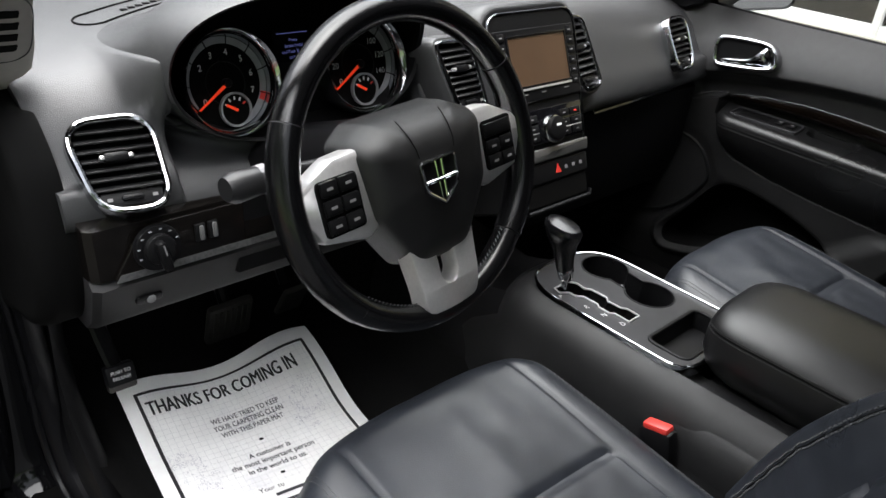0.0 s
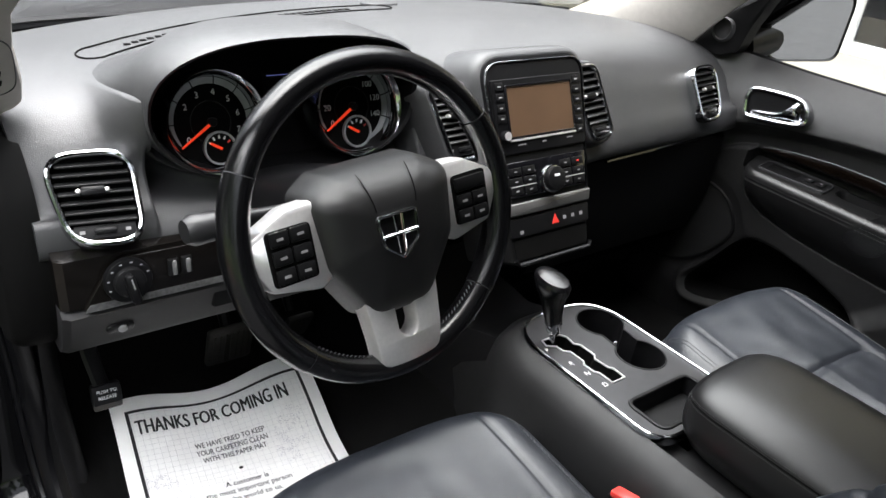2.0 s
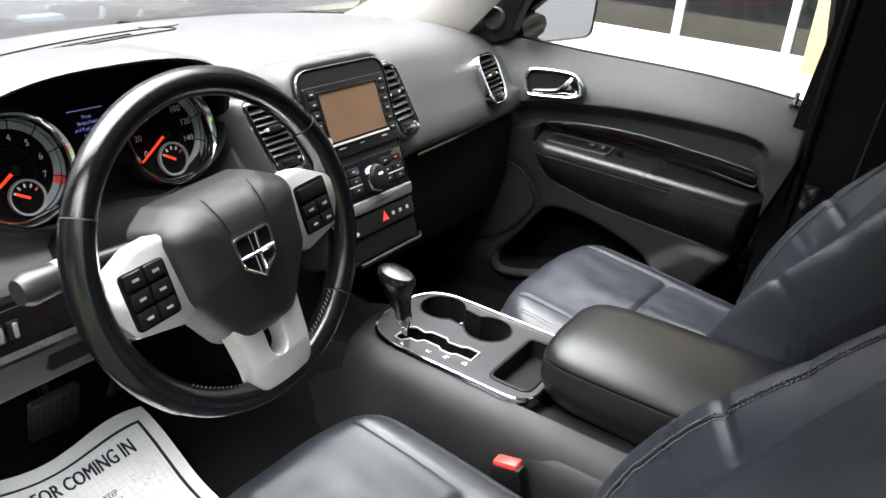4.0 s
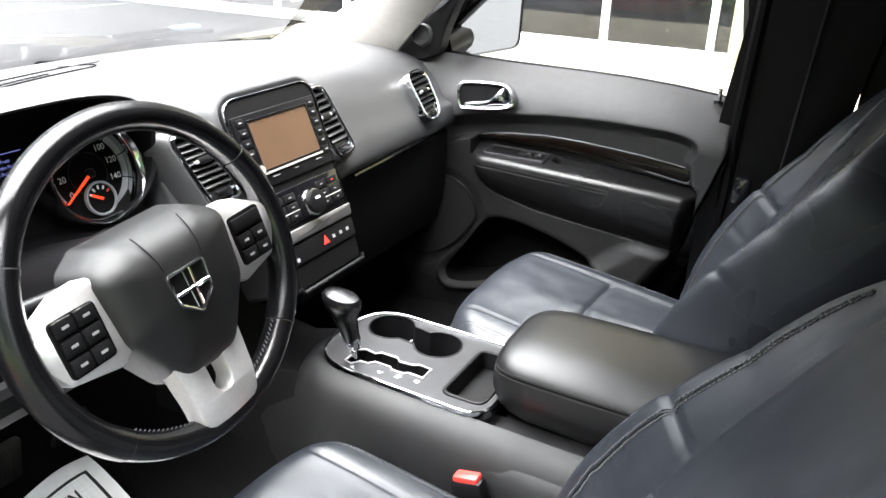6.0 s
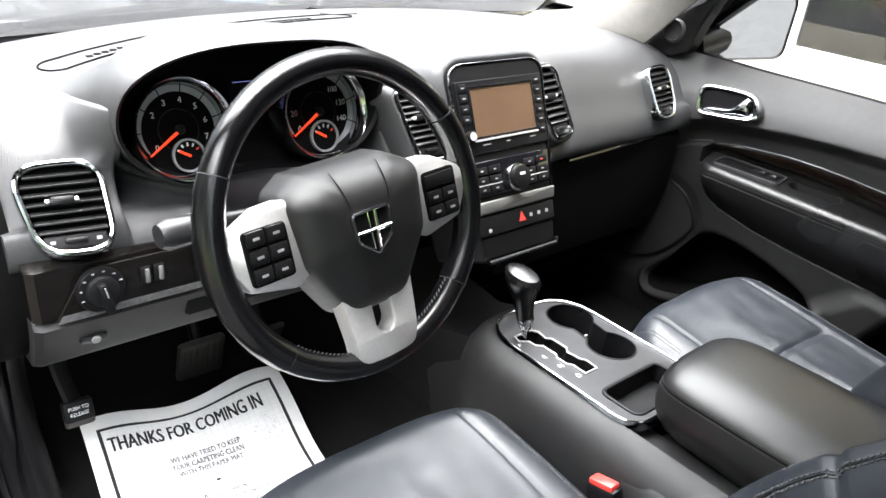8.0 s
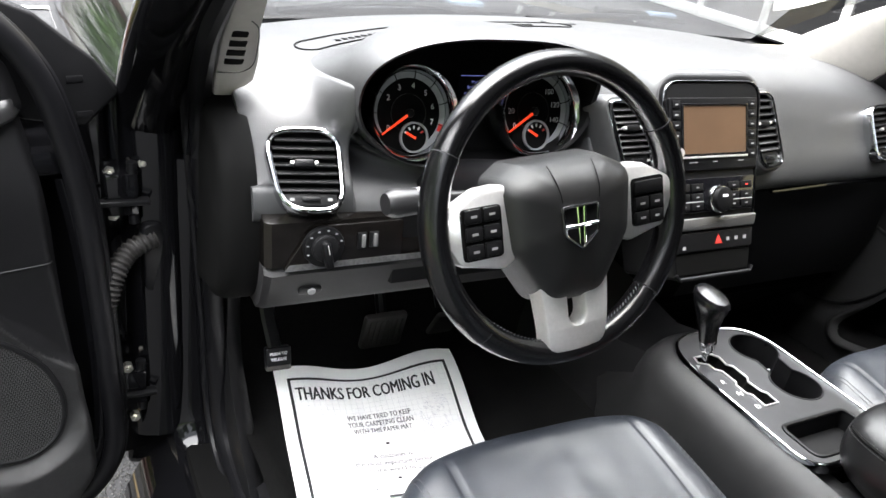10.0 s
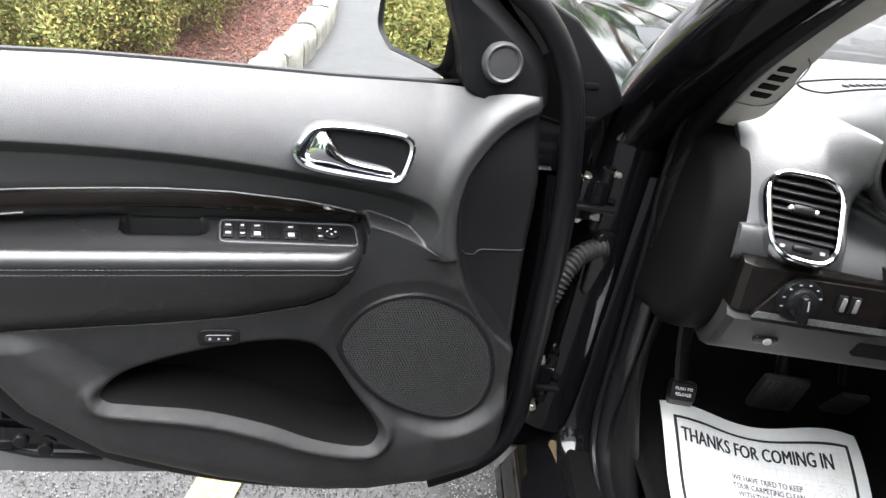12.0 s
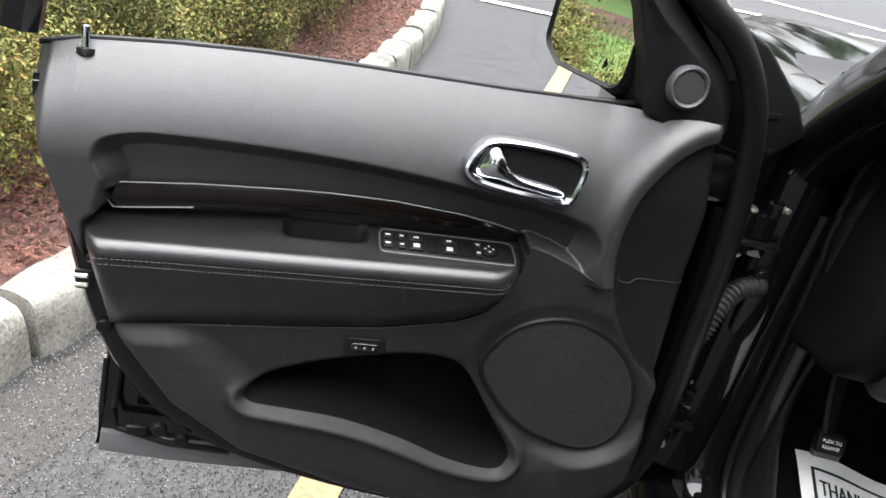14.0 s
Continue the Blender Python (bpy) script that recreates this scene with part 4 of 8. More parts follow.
rbox(bm, (0, 0, 0), (0.0018, 0.014, 0.001), 0, lm @ Matrix.Translation((-0.036, 0.004, 0.0325)) @ Matrix.Rotation(radians(12), 4, "Z"))
part("knob_mark", bm, MARK, kn)
for a in (20, 50, 80, 110, 140, 170, 200):
    bm = B()
    rbox(bm, (0, 0, 0), (0.0035, 0.0018, 0.0006), 0, lm @ Matrix.Translation((-0.035 + 0.0255 * math.cos(radians(a)), 0.0255 * math.sin(radians(a)), 0.0123)))
    part("knob_icon", bm, INKG, kn)
for k, x in enumerate((0.023, 0.041)):
    bm = B()
    rbox(bm, (0, 0, 0), (0.014, 0.024, 0.006), 0.002, lm @ Matrix.Translation((x, 0.004, 0.006)))
    w = part("dimmer_wheel_frame", bm, PLASTIC, lsp)
    bm = B()
    rbox(bm, (0, 0, 0), (0.006, 0.02, 0.008), 0.002, lm @ Matrix.Translation((x + 0.001, 0.004, 0.008)))
    part("dimmer_wheel", bm, mat("grey_wheel", (0.12, 0.12, 0.12), 0.4), w)
hm = tilted((-0.646, 0.208, 0.862), (1, 0, 0), (0, -0.3, 1))
bm = B()
slab(bm, rrect(0.036, 0.014, 0.007), 0, 0.004, hm, 0.002)
hr = part("release_lever_bezel", bm, SMOOTH, dash)
bm = B()
cylinder(bm, hm @ Vector((0.002, 0, 0.003)), hm @ Vector((0.002, 0, 0.007)), 0.006, 16, bevel=0.0015)
part("release_button", bm, INKG, hr)
# the dash's end cap beside the door opening, near black to stand for shade
bm = B()
endp = [Vector(q) for q in ((0.345, 1.094), (0.303, 1.080), (0.262, 1.037), (0.239, 0.98), (0.230, 0.93), (0.232, 0.88), (0.252, 0.838), (0.30, 0.808), (0.34, 0.80), (0.44, 0.80), (0.44, 1.10))]
endp = [Vector((q.x, q.y)) for q in catmull([(a.x, a.y, 0) for a in endp], 60, True)]
loft(bm, [[Vector((x, q.x, q.y)) for q in shrink(endp, g)] for x, g in ((-0.715, 0.0), (-0.742, 0.0), (-0.752, 0.0015), (-0.760, 0.006), (-0.765, 0.013), (-0.7665, 0.024))])
part("end_cap", bm, DARK, dash, "plain end cap, coloured near black for its shade")
# ---- passenger side: glove box ----
gb = thing("glove_box", "black glove box below the dashboard", "glove box")
bm = B()
gp = [(0.245, 0.955), (0.235, 0.945), (0.24, 0.80), (0.27, 0.70), (0.33, 0.66), (0.36, 0.66), (0.36, 0.955)]
loft(bm, [[Vector((x, y, z)) for y, z in gp] for x in (0.17, 0.19, 0.66, 0.72)])
part("lid", bm, PLASTIC, gb)
bm = B()
tube(bm, catmull([(0.30, 0.226, 0.949), (0.45, 0.222, 0.957), (0.60, 0.226, 0.962)], 16), 0.006, 8, squash=(1, 0.7))
part("handle", bm, GLOSSB, gb, "glossy black handle bar")
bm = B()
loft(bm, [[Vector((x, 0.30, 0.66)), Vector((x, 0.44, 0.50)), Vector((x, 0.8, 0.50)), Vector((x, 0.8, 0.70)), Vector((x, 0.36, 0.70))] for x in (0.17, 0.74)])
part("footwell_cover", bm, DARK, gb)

# ---- centre stack ----
stack = thing("centre_stack", "black centre stack with screen, climate controls and chrome surround", "centre console")
SM = tilted((0.031, 0.18, 1.12), (1, 0, 0), (0, 0.387, 0.922))


def sp(z):
    """Height on the stack's slope for a world height."""
    return (z - 1.12) / 0.922


stop, sbot = sp(1.186), sp(0.872)
so = rpoly([(-0.088, sbot), (0.085, sbot), (0.122, stop), (-0.120, stop)], [0.012, 0.012, 0.045, 0.045], 8)
bm = B()
slab(bm, so, -0.13, -0.004, SM, 0.006)
part("surround", bm, SMOOTH, stack)
bm = B()
loft(bm, [[SM @ Vector((q.x, max(q.y, sp(0.985)), d)) for q in shrink(so, -g)] for g, d in ((-0.0015, -0.006), (0.003, -0.0075), (0.008, -0.014), (0.012, -0.028), (0.016, -0.06), (0.02, -0.10))], caps=False)
part("stack_collar", bm, DASH, stack, "grained shoulder round the screen")
bm = B()
so2 = rpoly([(-0.098, sp(0.962)), (0.094, sp(0.962)), (0.114, stop - 0.010), (-0.112, stop - 0.010)], [0.01, 0.01, 0.034, 0.034], 8)
ring_frame(bm, so2, shrink(so2, 0.0032), -0.006, 0.002, SM, 0.002)
part("chrome_outline", bm, CHROME, stack, "thin chrome outline")
bm = B()
slab(bm, shrink(so2, 0.005), -0.01, -0.001, SM)
part("fascia", bm, PLASTIC, stack)
# the radio with its screen
radio = [Vector((-0.098, sp(1.040))), Vector((0.098, sp(1.040))), Vector((0.101, sp(1.150))), Vector((-0.101, sp(1.150)))]
bm = B()
slab(bm, rpoly(radio, 0.003, 3), -0.003, 0.003, SM, 0.0015)
rad = part("radio", bm, SMOOTH, stack)
bm = B()
scr = rrect(0.144, 0.0795, 0.0015, 0.0, sp(1.102), 2)
slab(bm, scr, 0.001, 0.0038, SM)
part("screen", bm, SCREEN, rad, "unlit brownish touch screen")
bm = B()
ring_frame(bm, rrect(0.150, 0.0855, 0.002, 0.0, sp(1.102), 2), rrect(0.1435, 0.079, 0.0015, 0.0, sp(1.102), 2), 0.001, 0.0062, SM, 0.001)
part("screen_rim", bm, GLOSSB, rad)
bm = B()
rbox(bm, (0, 0, 0), (0.150, 0.0035, 0.002), 0.0005, SM @ Matrix.Translation((0.0, sp(1.060), 0.0045)))
part("screen_trim", bm, SILVER, rad)
for sx in (-1, 1):
    for k in range(6 if sx > 0 else 4):
        z = 1.140 - 0.0155 * k
        bm = B()
        rbox(bm, (0, 0, 0), (0.0165, 0.0125, 0.003), 0.001, SM @ Matrix.Translation((sx * 0.0865, sp(z), 0.0035)))
        bt = part("radio_button", bm, PLASTIC, rad)
        bm = B()
        rbox(bm, (0, 0, 0), (0.0065, 0.0022, 0.0004), 0, SM @ Matrix.Translation((sx * 0.0865, sp(z), 0.0052)))
        part("button_mark", bm, MARK, bt)
bm = B()
cylinder(bm, SM @ Vector((-0.086, sp(1.068), 0.002)), SM @ Vector((-0.086, sp(1.068), 0.013)), 0.009, 20, bevel=0.002)
part("volume_knob", bm, SMOOTH, rad)
bm = B()
cylinder(bm, SM @ Vector((-0.086, sp(1.068), 0.012)), SM @ Vector((-0.086, sp(1.068), 0.014)), 0.007, 20)
part("volume_cap", bm, SILVER, rad)
for k, (x, w) in enumerate(((-0.05, 0.025), (0.0, 0.014), (0.06, 0.02))):
    bm = B()
    rbox(bm, (0, 0, 0), (w * 0.7, 0.0018, 0.0004), 0, SM @ Matrix.Translation((x, sp(1.0525), 0.0035)))
    part("radio_mark", bm, MARK, rad)
# climate panel
bm = B()
slab(bm, rpoly([(-0.09, sp(0.975)), (0.088, sp(0.975)), (0.094, sp(1.028)), (-0.094, sp(1.028))], 0.004, 3), -0.003, 0.0025, SM, 0.001)
cl = part("climate_panel", bm, GLOSSB, stack)
for i, x in enumerate((-0.072, -0.042, 0.042, 0.072)):
    for j, z in enumerate((1.014, 0.999, 0.985)):
        bm = B()
        rbox(bm, (0, 0, 0), (0.026, 0.0125, 0.003), 0.001, SM @ Matrix.Translation((x, sp(z), 0.003)))
        bt = part("climate_button", bm, PLASTIC, cl)
        bm = B()
        rbox(bm, (0, 0, 0), (0.006, 0.0022, 0.0004), 0, SM @ Matrix.Translation((x, sp(z), 0.0047)))
        part("button_mark", bm, MARK if (i, j) != (3, 0) else REDMAT, bt)
for x in (-0.057, 0.057):
    bm = B()
    rbox(bm, (0, 0, 0), (0.055, 0.0014, 0.001), 0.0003, SM @ Matrix.Translation((x, sp(0.992), 0.0045)))
    part("silver_line", bm, SILVER, cl)
kc = SM @ Vector((0.005, sp(0.994), 0.0))
kd = SM.to_3x3() @ Vector((0, 0, 1))
bm = B()
cylinder(bm, kc, kc + kd * 0.012, 0.0235, 32, bevel=0.003)
kb = part("climate_knob_ring", bm, CHROME, cl)
bm = B()
cylinder(bm, kc + kd * 0.004, kc + kd * 0.020, 0.0205, 32, bevel=0.003)
part("climate_knob", bm, PLASTIC, kb)
bm = B()
slab(bm, rrect(0.012, 0.004, 0.0015), 0.0, 0.0206, tilted(kc, (1, 0, 0), (0, 0.387, 0.922)) @ Matrix.Translation((0, 0.006, 0)))
part("knob_icon", bm, WHITE, kb)
# satin bar, switch row, pocket
bm = B()
slab(bm, rpoly([(-0.096, sp(0.948)), (0.092, sp(0.948)), (0.098, sp(0.967)), (-0.1, sp(0.967))], 0.003, 3), -0.004, 0.004, SM, 0.003)
part("satin_bar", bm, mat("dark_satin_metal", (0.20, 0.197, 0.193), 0.38, 0.8, var=0.06, scale=200), stack, "satin silver bar")
bm = B()
slab(bm, rpoly([(-0.091, sp(0.915)), (0.088, sp(0.915)), (0.091, sp(0.944)), (-0.094, sp(0.944))], 0.003, 3), -0.004, 0.0005, SM, 0.001)
sr = part("switch_strip", bm, PLASTIC, stack)
for k, x in enumerate((-0.07, 0.008, 0.03, 0.05, 0.07)):
    bm = B()
    if k == 1:
        slab(bm, [Vector((x - 0.008, sp(0.924))), Vector((x + 0.008, sp(0.924))), Vector((x, sp(0.939)))], 0.0, 0.0012, SM)
        part("hazard_triangle", bm, REDMAT, sr, "red hazard triangle")
    else:
        rbox(bm, (0, 0, 0), (0.007, 0.006, 0.0005), 0, SM @ Matrix.Translation((x, sp(0.930 if k else 0.922), 0.0008)))
        part("switch_mark", bm, INKG, sr)
bm = B()
slab(bm, rpoly([(-0.084, sp(0.880)), (0.081, sp(0.880)), (0.086, sp(0.912)), (-0.088, sp(0.912))], 0.006, 4), -0.004, -0.0025, SM)
part("pocket_mouth", bm, DARK, stack)
bm = B()
tube(bm, [SM @ Vector(p) for p in ((-0.09, sp(0.882), 0.001), (-0.084, sbot + 0.002, 0.002), (0.08, sbot + 0.002, 0.002), (0.086, sp(0.882), 0.001))], 0.004, 8)
part("pocket_lip", bm, SMOOTH, stack)

# ---- steering wheel and column ----
WC = Vector((-0.397, -0.010, 1.067))
WR = tilted(WC, (1, 0, 0), (0, math.sin(radians(18)), math.cos(radians(18)))) @ Matrix.Rotation(radians(5.3), 4, "Z") @ Matrix.Scale(1.055, 4)
wheel = thing("steering_wheel", "black leather steering wheel with silver spokes and a shield emblem", "steering wheel")
RM = 0.174


def rim_ring(t, grow=1.0):
    c, s = math.cos(t), math.sin(t)
    thick = 0.0165 * grow
    out = []
    for k in range(18):
        a = 2 * math.pi * k / 18
        rr, d = math.cos(a) * thick * 0.95, math.sin(a) * thick * 1.12
        out.append(WR @ Vector(((RM + rr) * c, (RM + rr) * s, d)))
    return out


SEAMS = (30, 150, 225, 315)
ends = [radians(a) for a in SEAMS]
for i in range(4):
    a, b = ends[i], ends[(i + 1) % 4] + (2 * math.pi if i == 3 else 0)
    n = max(8, int((b - a) / 0.07))
    grow = 1.0 if i % 2 == 0 else 1.07
    bm = B()
    loft(bm, [rim_ring(a + 0.004 + (b - a - 0.008) * k / n, grow) for k in range(n + 1)])
    part("rim_cover", bm, RIM, wheel, "black leather rim section")
    bm = B()
    loft(bm, [rim_ring(a - 0.004 + 0.008 * k, 0.985) for k in range(2)])
    part("rim_seam", bm, THREAD, wheel)
# stitches on the rim's inner side
for a0, a1 in ((225, 258), (282, 315)):
    bm = B()
    a = a0 + 1
    while a < a1 - 1:
        c, s = math.cos(radians(a)), math.sin(radians(a))
        p0 = WR @ Vector(((RM - 0.0158) * c, (RM - 0.0158) * s, 0.006))
        c2, s2 = math.cos(radians(a + 1.3)), math.sin(radians(a + 1.3))
        p1 = WR @ Vector(((RM - 0.0168) * c2, (RM - 0.0168) * s2, 0.003))
        tube(bm, [p0, p1], 0.0007, 5)
        a += 2.0
    part("stitching", bm, THREAD, wheel)
# hub cover
bm = B()
hub = rpoly([(-0.089, 0.044), (-0.082, -0.034), (-0.038, -0.104), (0.038, -0.104), (0.082, -0.034), (0.089, 0.044), (0.056, 0.061), (-0.056, 0.061)], [0.02, 0.03, 0.03, 0.03, 0.03, 0.02, 0.02, 0.02], 6)
rings = []
for d, k in ((-0.03, -0.006), (0.0, -0.004), (0.016, -0.001), (0.023, 0.003), (0.028, 0.008), (0.032, 0.015), (0.0355, 0.025), (0.038, 0.04), (0.039, 0.055)):
    o = [p * (1 - max(k, 0) / 0.075) if k > 0 else p * (1 - k / 0.075) for p in hub]
    rings.append([WR @ Vector((p.x, p.y, d - 0.05 * max(0, -p.y - 0.02) - 0.016 * float(sst(0.025, 0.08, p.y)))) for p in o])
loft(bm, rings)
hubp = part("hub_cover", bm, mat("grained_hub_plastic", (0.0075, 0.0075, 0.0078), 0.42, bump=0.4, bump_scale=600, kind="leather"), wheel, "grained black hub cover", flat=75)


def hub_face(x, y):
    """The hub cover's height over the wheel's plane."""
    a = math.atan2(y, x)
    p = min(hub, key=lambda q: abs(math.atan2(q.y, q.x) - a))
    ka = (1 - math.hypot(x, y) / p.length) * 0.075
    d = float(np.interp(ka, [-0.006, -0.004, -0.001, 0.003, 0.008, 0.015, 0.025, 0.04, 0.055], [-0.03, 0.0, 0.016, 0.023, 0.028, 0.032, 0.0355, 0.038, 0.039]))
    return d - 0.05 * max(0, -y - 0.02) - 0.016 * float(sst(0.025, 0.08, y))


for sx in (-1, 1):
    bm = B()
    line = [(sx * (0.026 + 0.006 * k / 20), 0.018 + 0.042 * k / 20) for k in range(21)]
    tube(bm, [WR @ Vector((x, y, hub_face(x, y) + 0.0002)) for x, y in line], 0.0008, 6)
    part("hub_crease", bm, SMOOTH, hubp)
# emblem: a plain shield
EM = WR @ Matrix.Translation((-0.003, -0.009, 0.0378)) @ Matrix.Scale(0.88, 4)
shield = rpoly([(-0.031, 0.026), (0.031, 0.026), (0.028, -0.014), (0.0, -0.036), (-0.028, -0.014)], [0.008, 0.008, 0.012, 0.006, 0.012], 5)
bm = B()
slab(bm, shield, -0.004, 0.0025, EM)
em = part("emblem_plate", bm, SMOOTH, hubp)
bm = B()
ring_frame(bm, shield, shrink(shield, 0.0045), -0.003, 0.006, EM, 0.003)
part("emblem_rim", bm, CHROME, em, "chrome shield rim")
for pts in (((0.0055, 0.024), (0.0035, -0.026)), ((-0.0055, 0.024), (-0.0035, -0.026))):
    bm = B()
    tube(bm, [EM @ Vector((pts[0][0], pts[0][1], 0.004)), EM @ Vector((pts[1][0], pts[1][1], 0.004))], 0.0019, 8)
    part("emblem_bar", bm, CHROME, em)
bm = B()
tube(bm, [EM @ Vector((-0.027, -0.002, 0.004)), EM @ Vector((0.027, -0.002, 0.004))], 0.0024, 8, squash=(1, 1))
part("emblem_bar", bm, CHROME, em)
# side spokes with switches
for sx in (-1, 1):
    sp_o = [(sx * 0.072, 0.046), (sx * 0.118, 0.044), (sx * 0.166, 0.020), (sx * 0.166, -0.008), (sx * 0.148, -0.040), (sx * 0.092, -0.052), (sx * 0.072, -0.040)]
    o = rpoly(sp_o, [0.01, 0.02, 0.006, 0.006, 0.012, 0.012, 0.01], 5)
    bm = B()
    rr = []
    for d, k in ((-0.012, 0.0), (0.006, 0.0), (0.012, 0.002), (0.0145, 0.006)):
        q = shrink(o, k)
        rr.append([WR @ Vector((p.x, p.y, d - 0.10 * max(0, abs(p.x) - 0.13))) for p in q])
    loft(bm, rr)
    spk = part("spoke", bm, SILVER, wheel, "satin silver spoke")
    cxs = sx * 0.120
    bm = B()
    slab(bm, rpoly([(cxs - 0.026, -0.034), (cxs + 0.026, -0.034), (cxs + 0.026, 0.026), (cxs - 0.026, 0.026)], 0.006, 4), 0.010, 0.0155, WR, 0.001)
    spd = part("switch_pad", bm, DARK, spk)
    rows = ((0.017, 2), (-0.003, 2), (-0.023, 2)) if sx < 0 else ((0.014, 1), (-0.006, 2), (-0.024, 2))
    for y, n in rows:
        for k in range(n):
            w = 0.047 / n - 0.002
            x = cxs + (k - (n - 1) / 2) * (w + 0.002)
            bm = B()
            rbox(bm, (0, 0, 0), (w, 0.0165, 0.005), 0.002, WR @ Matrix.Translation((x, y, 0.0165)))
            bt = part("switch", bm, PLASTIC, spd)
            if n == 2:
                bm = B()
                rbox(bm, (0, 0, 0), (0.0075, 0.0028, 0.0004), 0, WR @ Matrix.Translation((x, y, 0.0192)))
                part("switch_mark", bm, MARK, bt)
# lower spokes: two prongs
bm = B()
for sx in (-1, 1):
    rr = []
    for y in (-0.070, -0.085, -0.10, -0.115, -0.125, -0.130, -0.134, -0.137, -0.1385, -0.139, -0.145, -0.152, -0.159, -0.164, -0.168, -0.170):
        wo = float(np.interp(y, [-0.170, -0.168, -0.164, -0.156, -0.070], [0.031, 0.036, 0.040, 0.0435, 0.052]))
        wi = 0.0125 * math.sqrt(min(max((y + 0.139) / 0.012, 0), 1))
        top = 0.021 - 0.06 * max(0, y + 0.13) - 0.12 * max(0, -y - 0.14)
        b = 0.004 * min(1, wi / 0.006)
        rr.append([WR @ Vector((sx * x, y, d)) for x, d in ((wo, top - 0.027), (wo, top - 0.005), (wo - 0.0015, top - 0.0015), (wo - 0.005, top), (wi + b, top), (wi + b * 0.3, top - b * 0.3), (wi, top - b), (wi, top - 0.027))])
    loft(bm, rr)
part("lower_spoke", bm, SILVER, wheel, "satin silver lower spoke forked in two")
# column shroud and stalk
col = thing("steering_column", "black plastic steering column shroud with stalk switch", "steering column")
bm = B()
rings = []
for t, w, h, dz in ((0.0, 0.045, 0.045, 0.0), (0.06, 0.06, 0.055, 0.0), (0.14, 0.075, 0.065, 0.0), (0.25, 0.085, 0.075, -0.01)):
    c = WC + Vector((0, math.cos(radians(20)), -math.sin(radians(20)))) * (t + 0.02) + Vector((0, 0, dz))
    rings.append([c + Vector((w * math.copysign(abs(math.cos(a)) ** 0.7, math.cos(a)), 0, h * math.copysign(abs(math.sin(a)) ** 0.7, math.sin(a)))) for a in (2 * math.pi * k / 28 for k in range(28))])
loft(bm, rings)
part("shroud", bm, SMOOTH, col)
bm = B()
tube(bm, [(-0.45, 0.085, 1.05), (-0.52, 0.085, 1.052), (-0.545, 0.083, 1.052), (-0.55, 0.082, 1.052), (-0.592, 0.078, 1.052), (-0.602, 0.077, 1.052)], 0.01, 14, radii=[0.009, 0.009, 0.011, 0.0165, 0.019, 0.014], squash=(1, 1.0))
st = part("stalk", bm, mat("grey_stalk", (0.012, 0.012, 0.013), 0.38), col)
bm = B()
tube(bm, [(-0.548, 0.083, 1.052), (-0.553, 0.082, 1.052), (-0.559, 0.082, 1.052)], 0.0175, 14)
part("stalk_ring", bm, INKG, st)
bm = B()
cylinder(bm, (-0.30, 0.18, 0.985), (-0.295, 0.165, 0.985), 0.018, 24, bevel=0.003)
part("start_button", bm, SMOOTH, col, "round start button")
bm = B()
loft(bm, [[Vector((x, y, z)) for x, y, z in ((-0.52, 0.20, zz), (-0.27, 0.20, zz), (-0.25, 0.30, zz), (-0.54, 0.30, zz))] for zz in (0.86, 0.99)])
part("lower_shroud", bm, PLASTIC, col)

# ---- centre console between the seats ----
con = thing("centre_console", "black floor console with chrome-edged plate, gear gate and cup holders", "console")
ZC = 0.76
plate = rpoly([(-0.068, -0.262), (0.142, -0.262), (0.147, 0.072), (-0.062, 0.072)], [0.045, 0.045, 0.085, 0.085], 9)
body_o = rpoly([(-0.068, -0.80), (0.142, -0.80), (0.147, 0.072), (-0.062, 0.072)], [0.004, 0.004, 0.085, 0.085], 9)
body_rings = []
for z, g, ys in ((0.44, 0.066, 0.0), (0.62, 0.062, 0.0), (0.68, 0.056, 0.0), (0.715, 0.047, 0.0), (0.737, 0.034, 0.0), (0.749, 0.018, 0.0), (0.755, 0.001, 0.0)):
    o = shrink(body_o, -g)
    body_rings.append([Vector((p.x, p.y if p.y < 0.05 or z > 0.65 else p.y + 0.10 * (p.y - 0.05) / 0.06, z)) for p in o])
bm = B()
loft(bm, body_rings, caps=False)
part("body", bm, SIDE, con)
# front part towards the stack, and rear part under the armrest
bm = B()
fr = [(-0.105, 0.44), (-0.095, 0.60), (-0.075, 0.68), (-0.05, 0.715), (0.125, 0.715), (0.15, 0.68), (0.17, 0.60), (0.18, 0.44)]
loft(bm, [[Vector((x * 1.0, y, z + dz * (z > 0.5))) for x, z in fr] for y, dz in ((0.075, 0.012), (0.10, 0.0), (0.20, -0.03), (0.42, 0.0))])
part("front_tunnel", bm, PLASTIC, con, "charcoal side of the tunnel")
bm = B()
rr_ = [(-0.133, 0.44), (-0.129, 0.62), (-0.122, 0.68), (-0.112, 0.705), (-0.098, 0.718), (-0.07, 0.726), (0.15, 0.726), (0.175, 0.718), (0.19, 0.70), (0.20, 0.62), (0.205, 0.44)]
loft(bm, [[Vector((x, y, z + dz * (z > 0.5))) for x, z in rr_] for y, dz in ((-0.268, -0.004), (-0.30, -0.003), (-0.55, 0.0), (-0.80, 0.0), (-0.85, -0.05))])
part("rear_box", bm, SIDE, con)
bm = B()
shp = [(-0.126, 0.66), (-0.1245, 0.688), (-0.118, 0.710), (-0.108, 0.724), (-0.094, 0.733), (-0.070, 0.738), (-0.040, 0.740), (-0.020, 0.740), (-0.020, 0.66)]
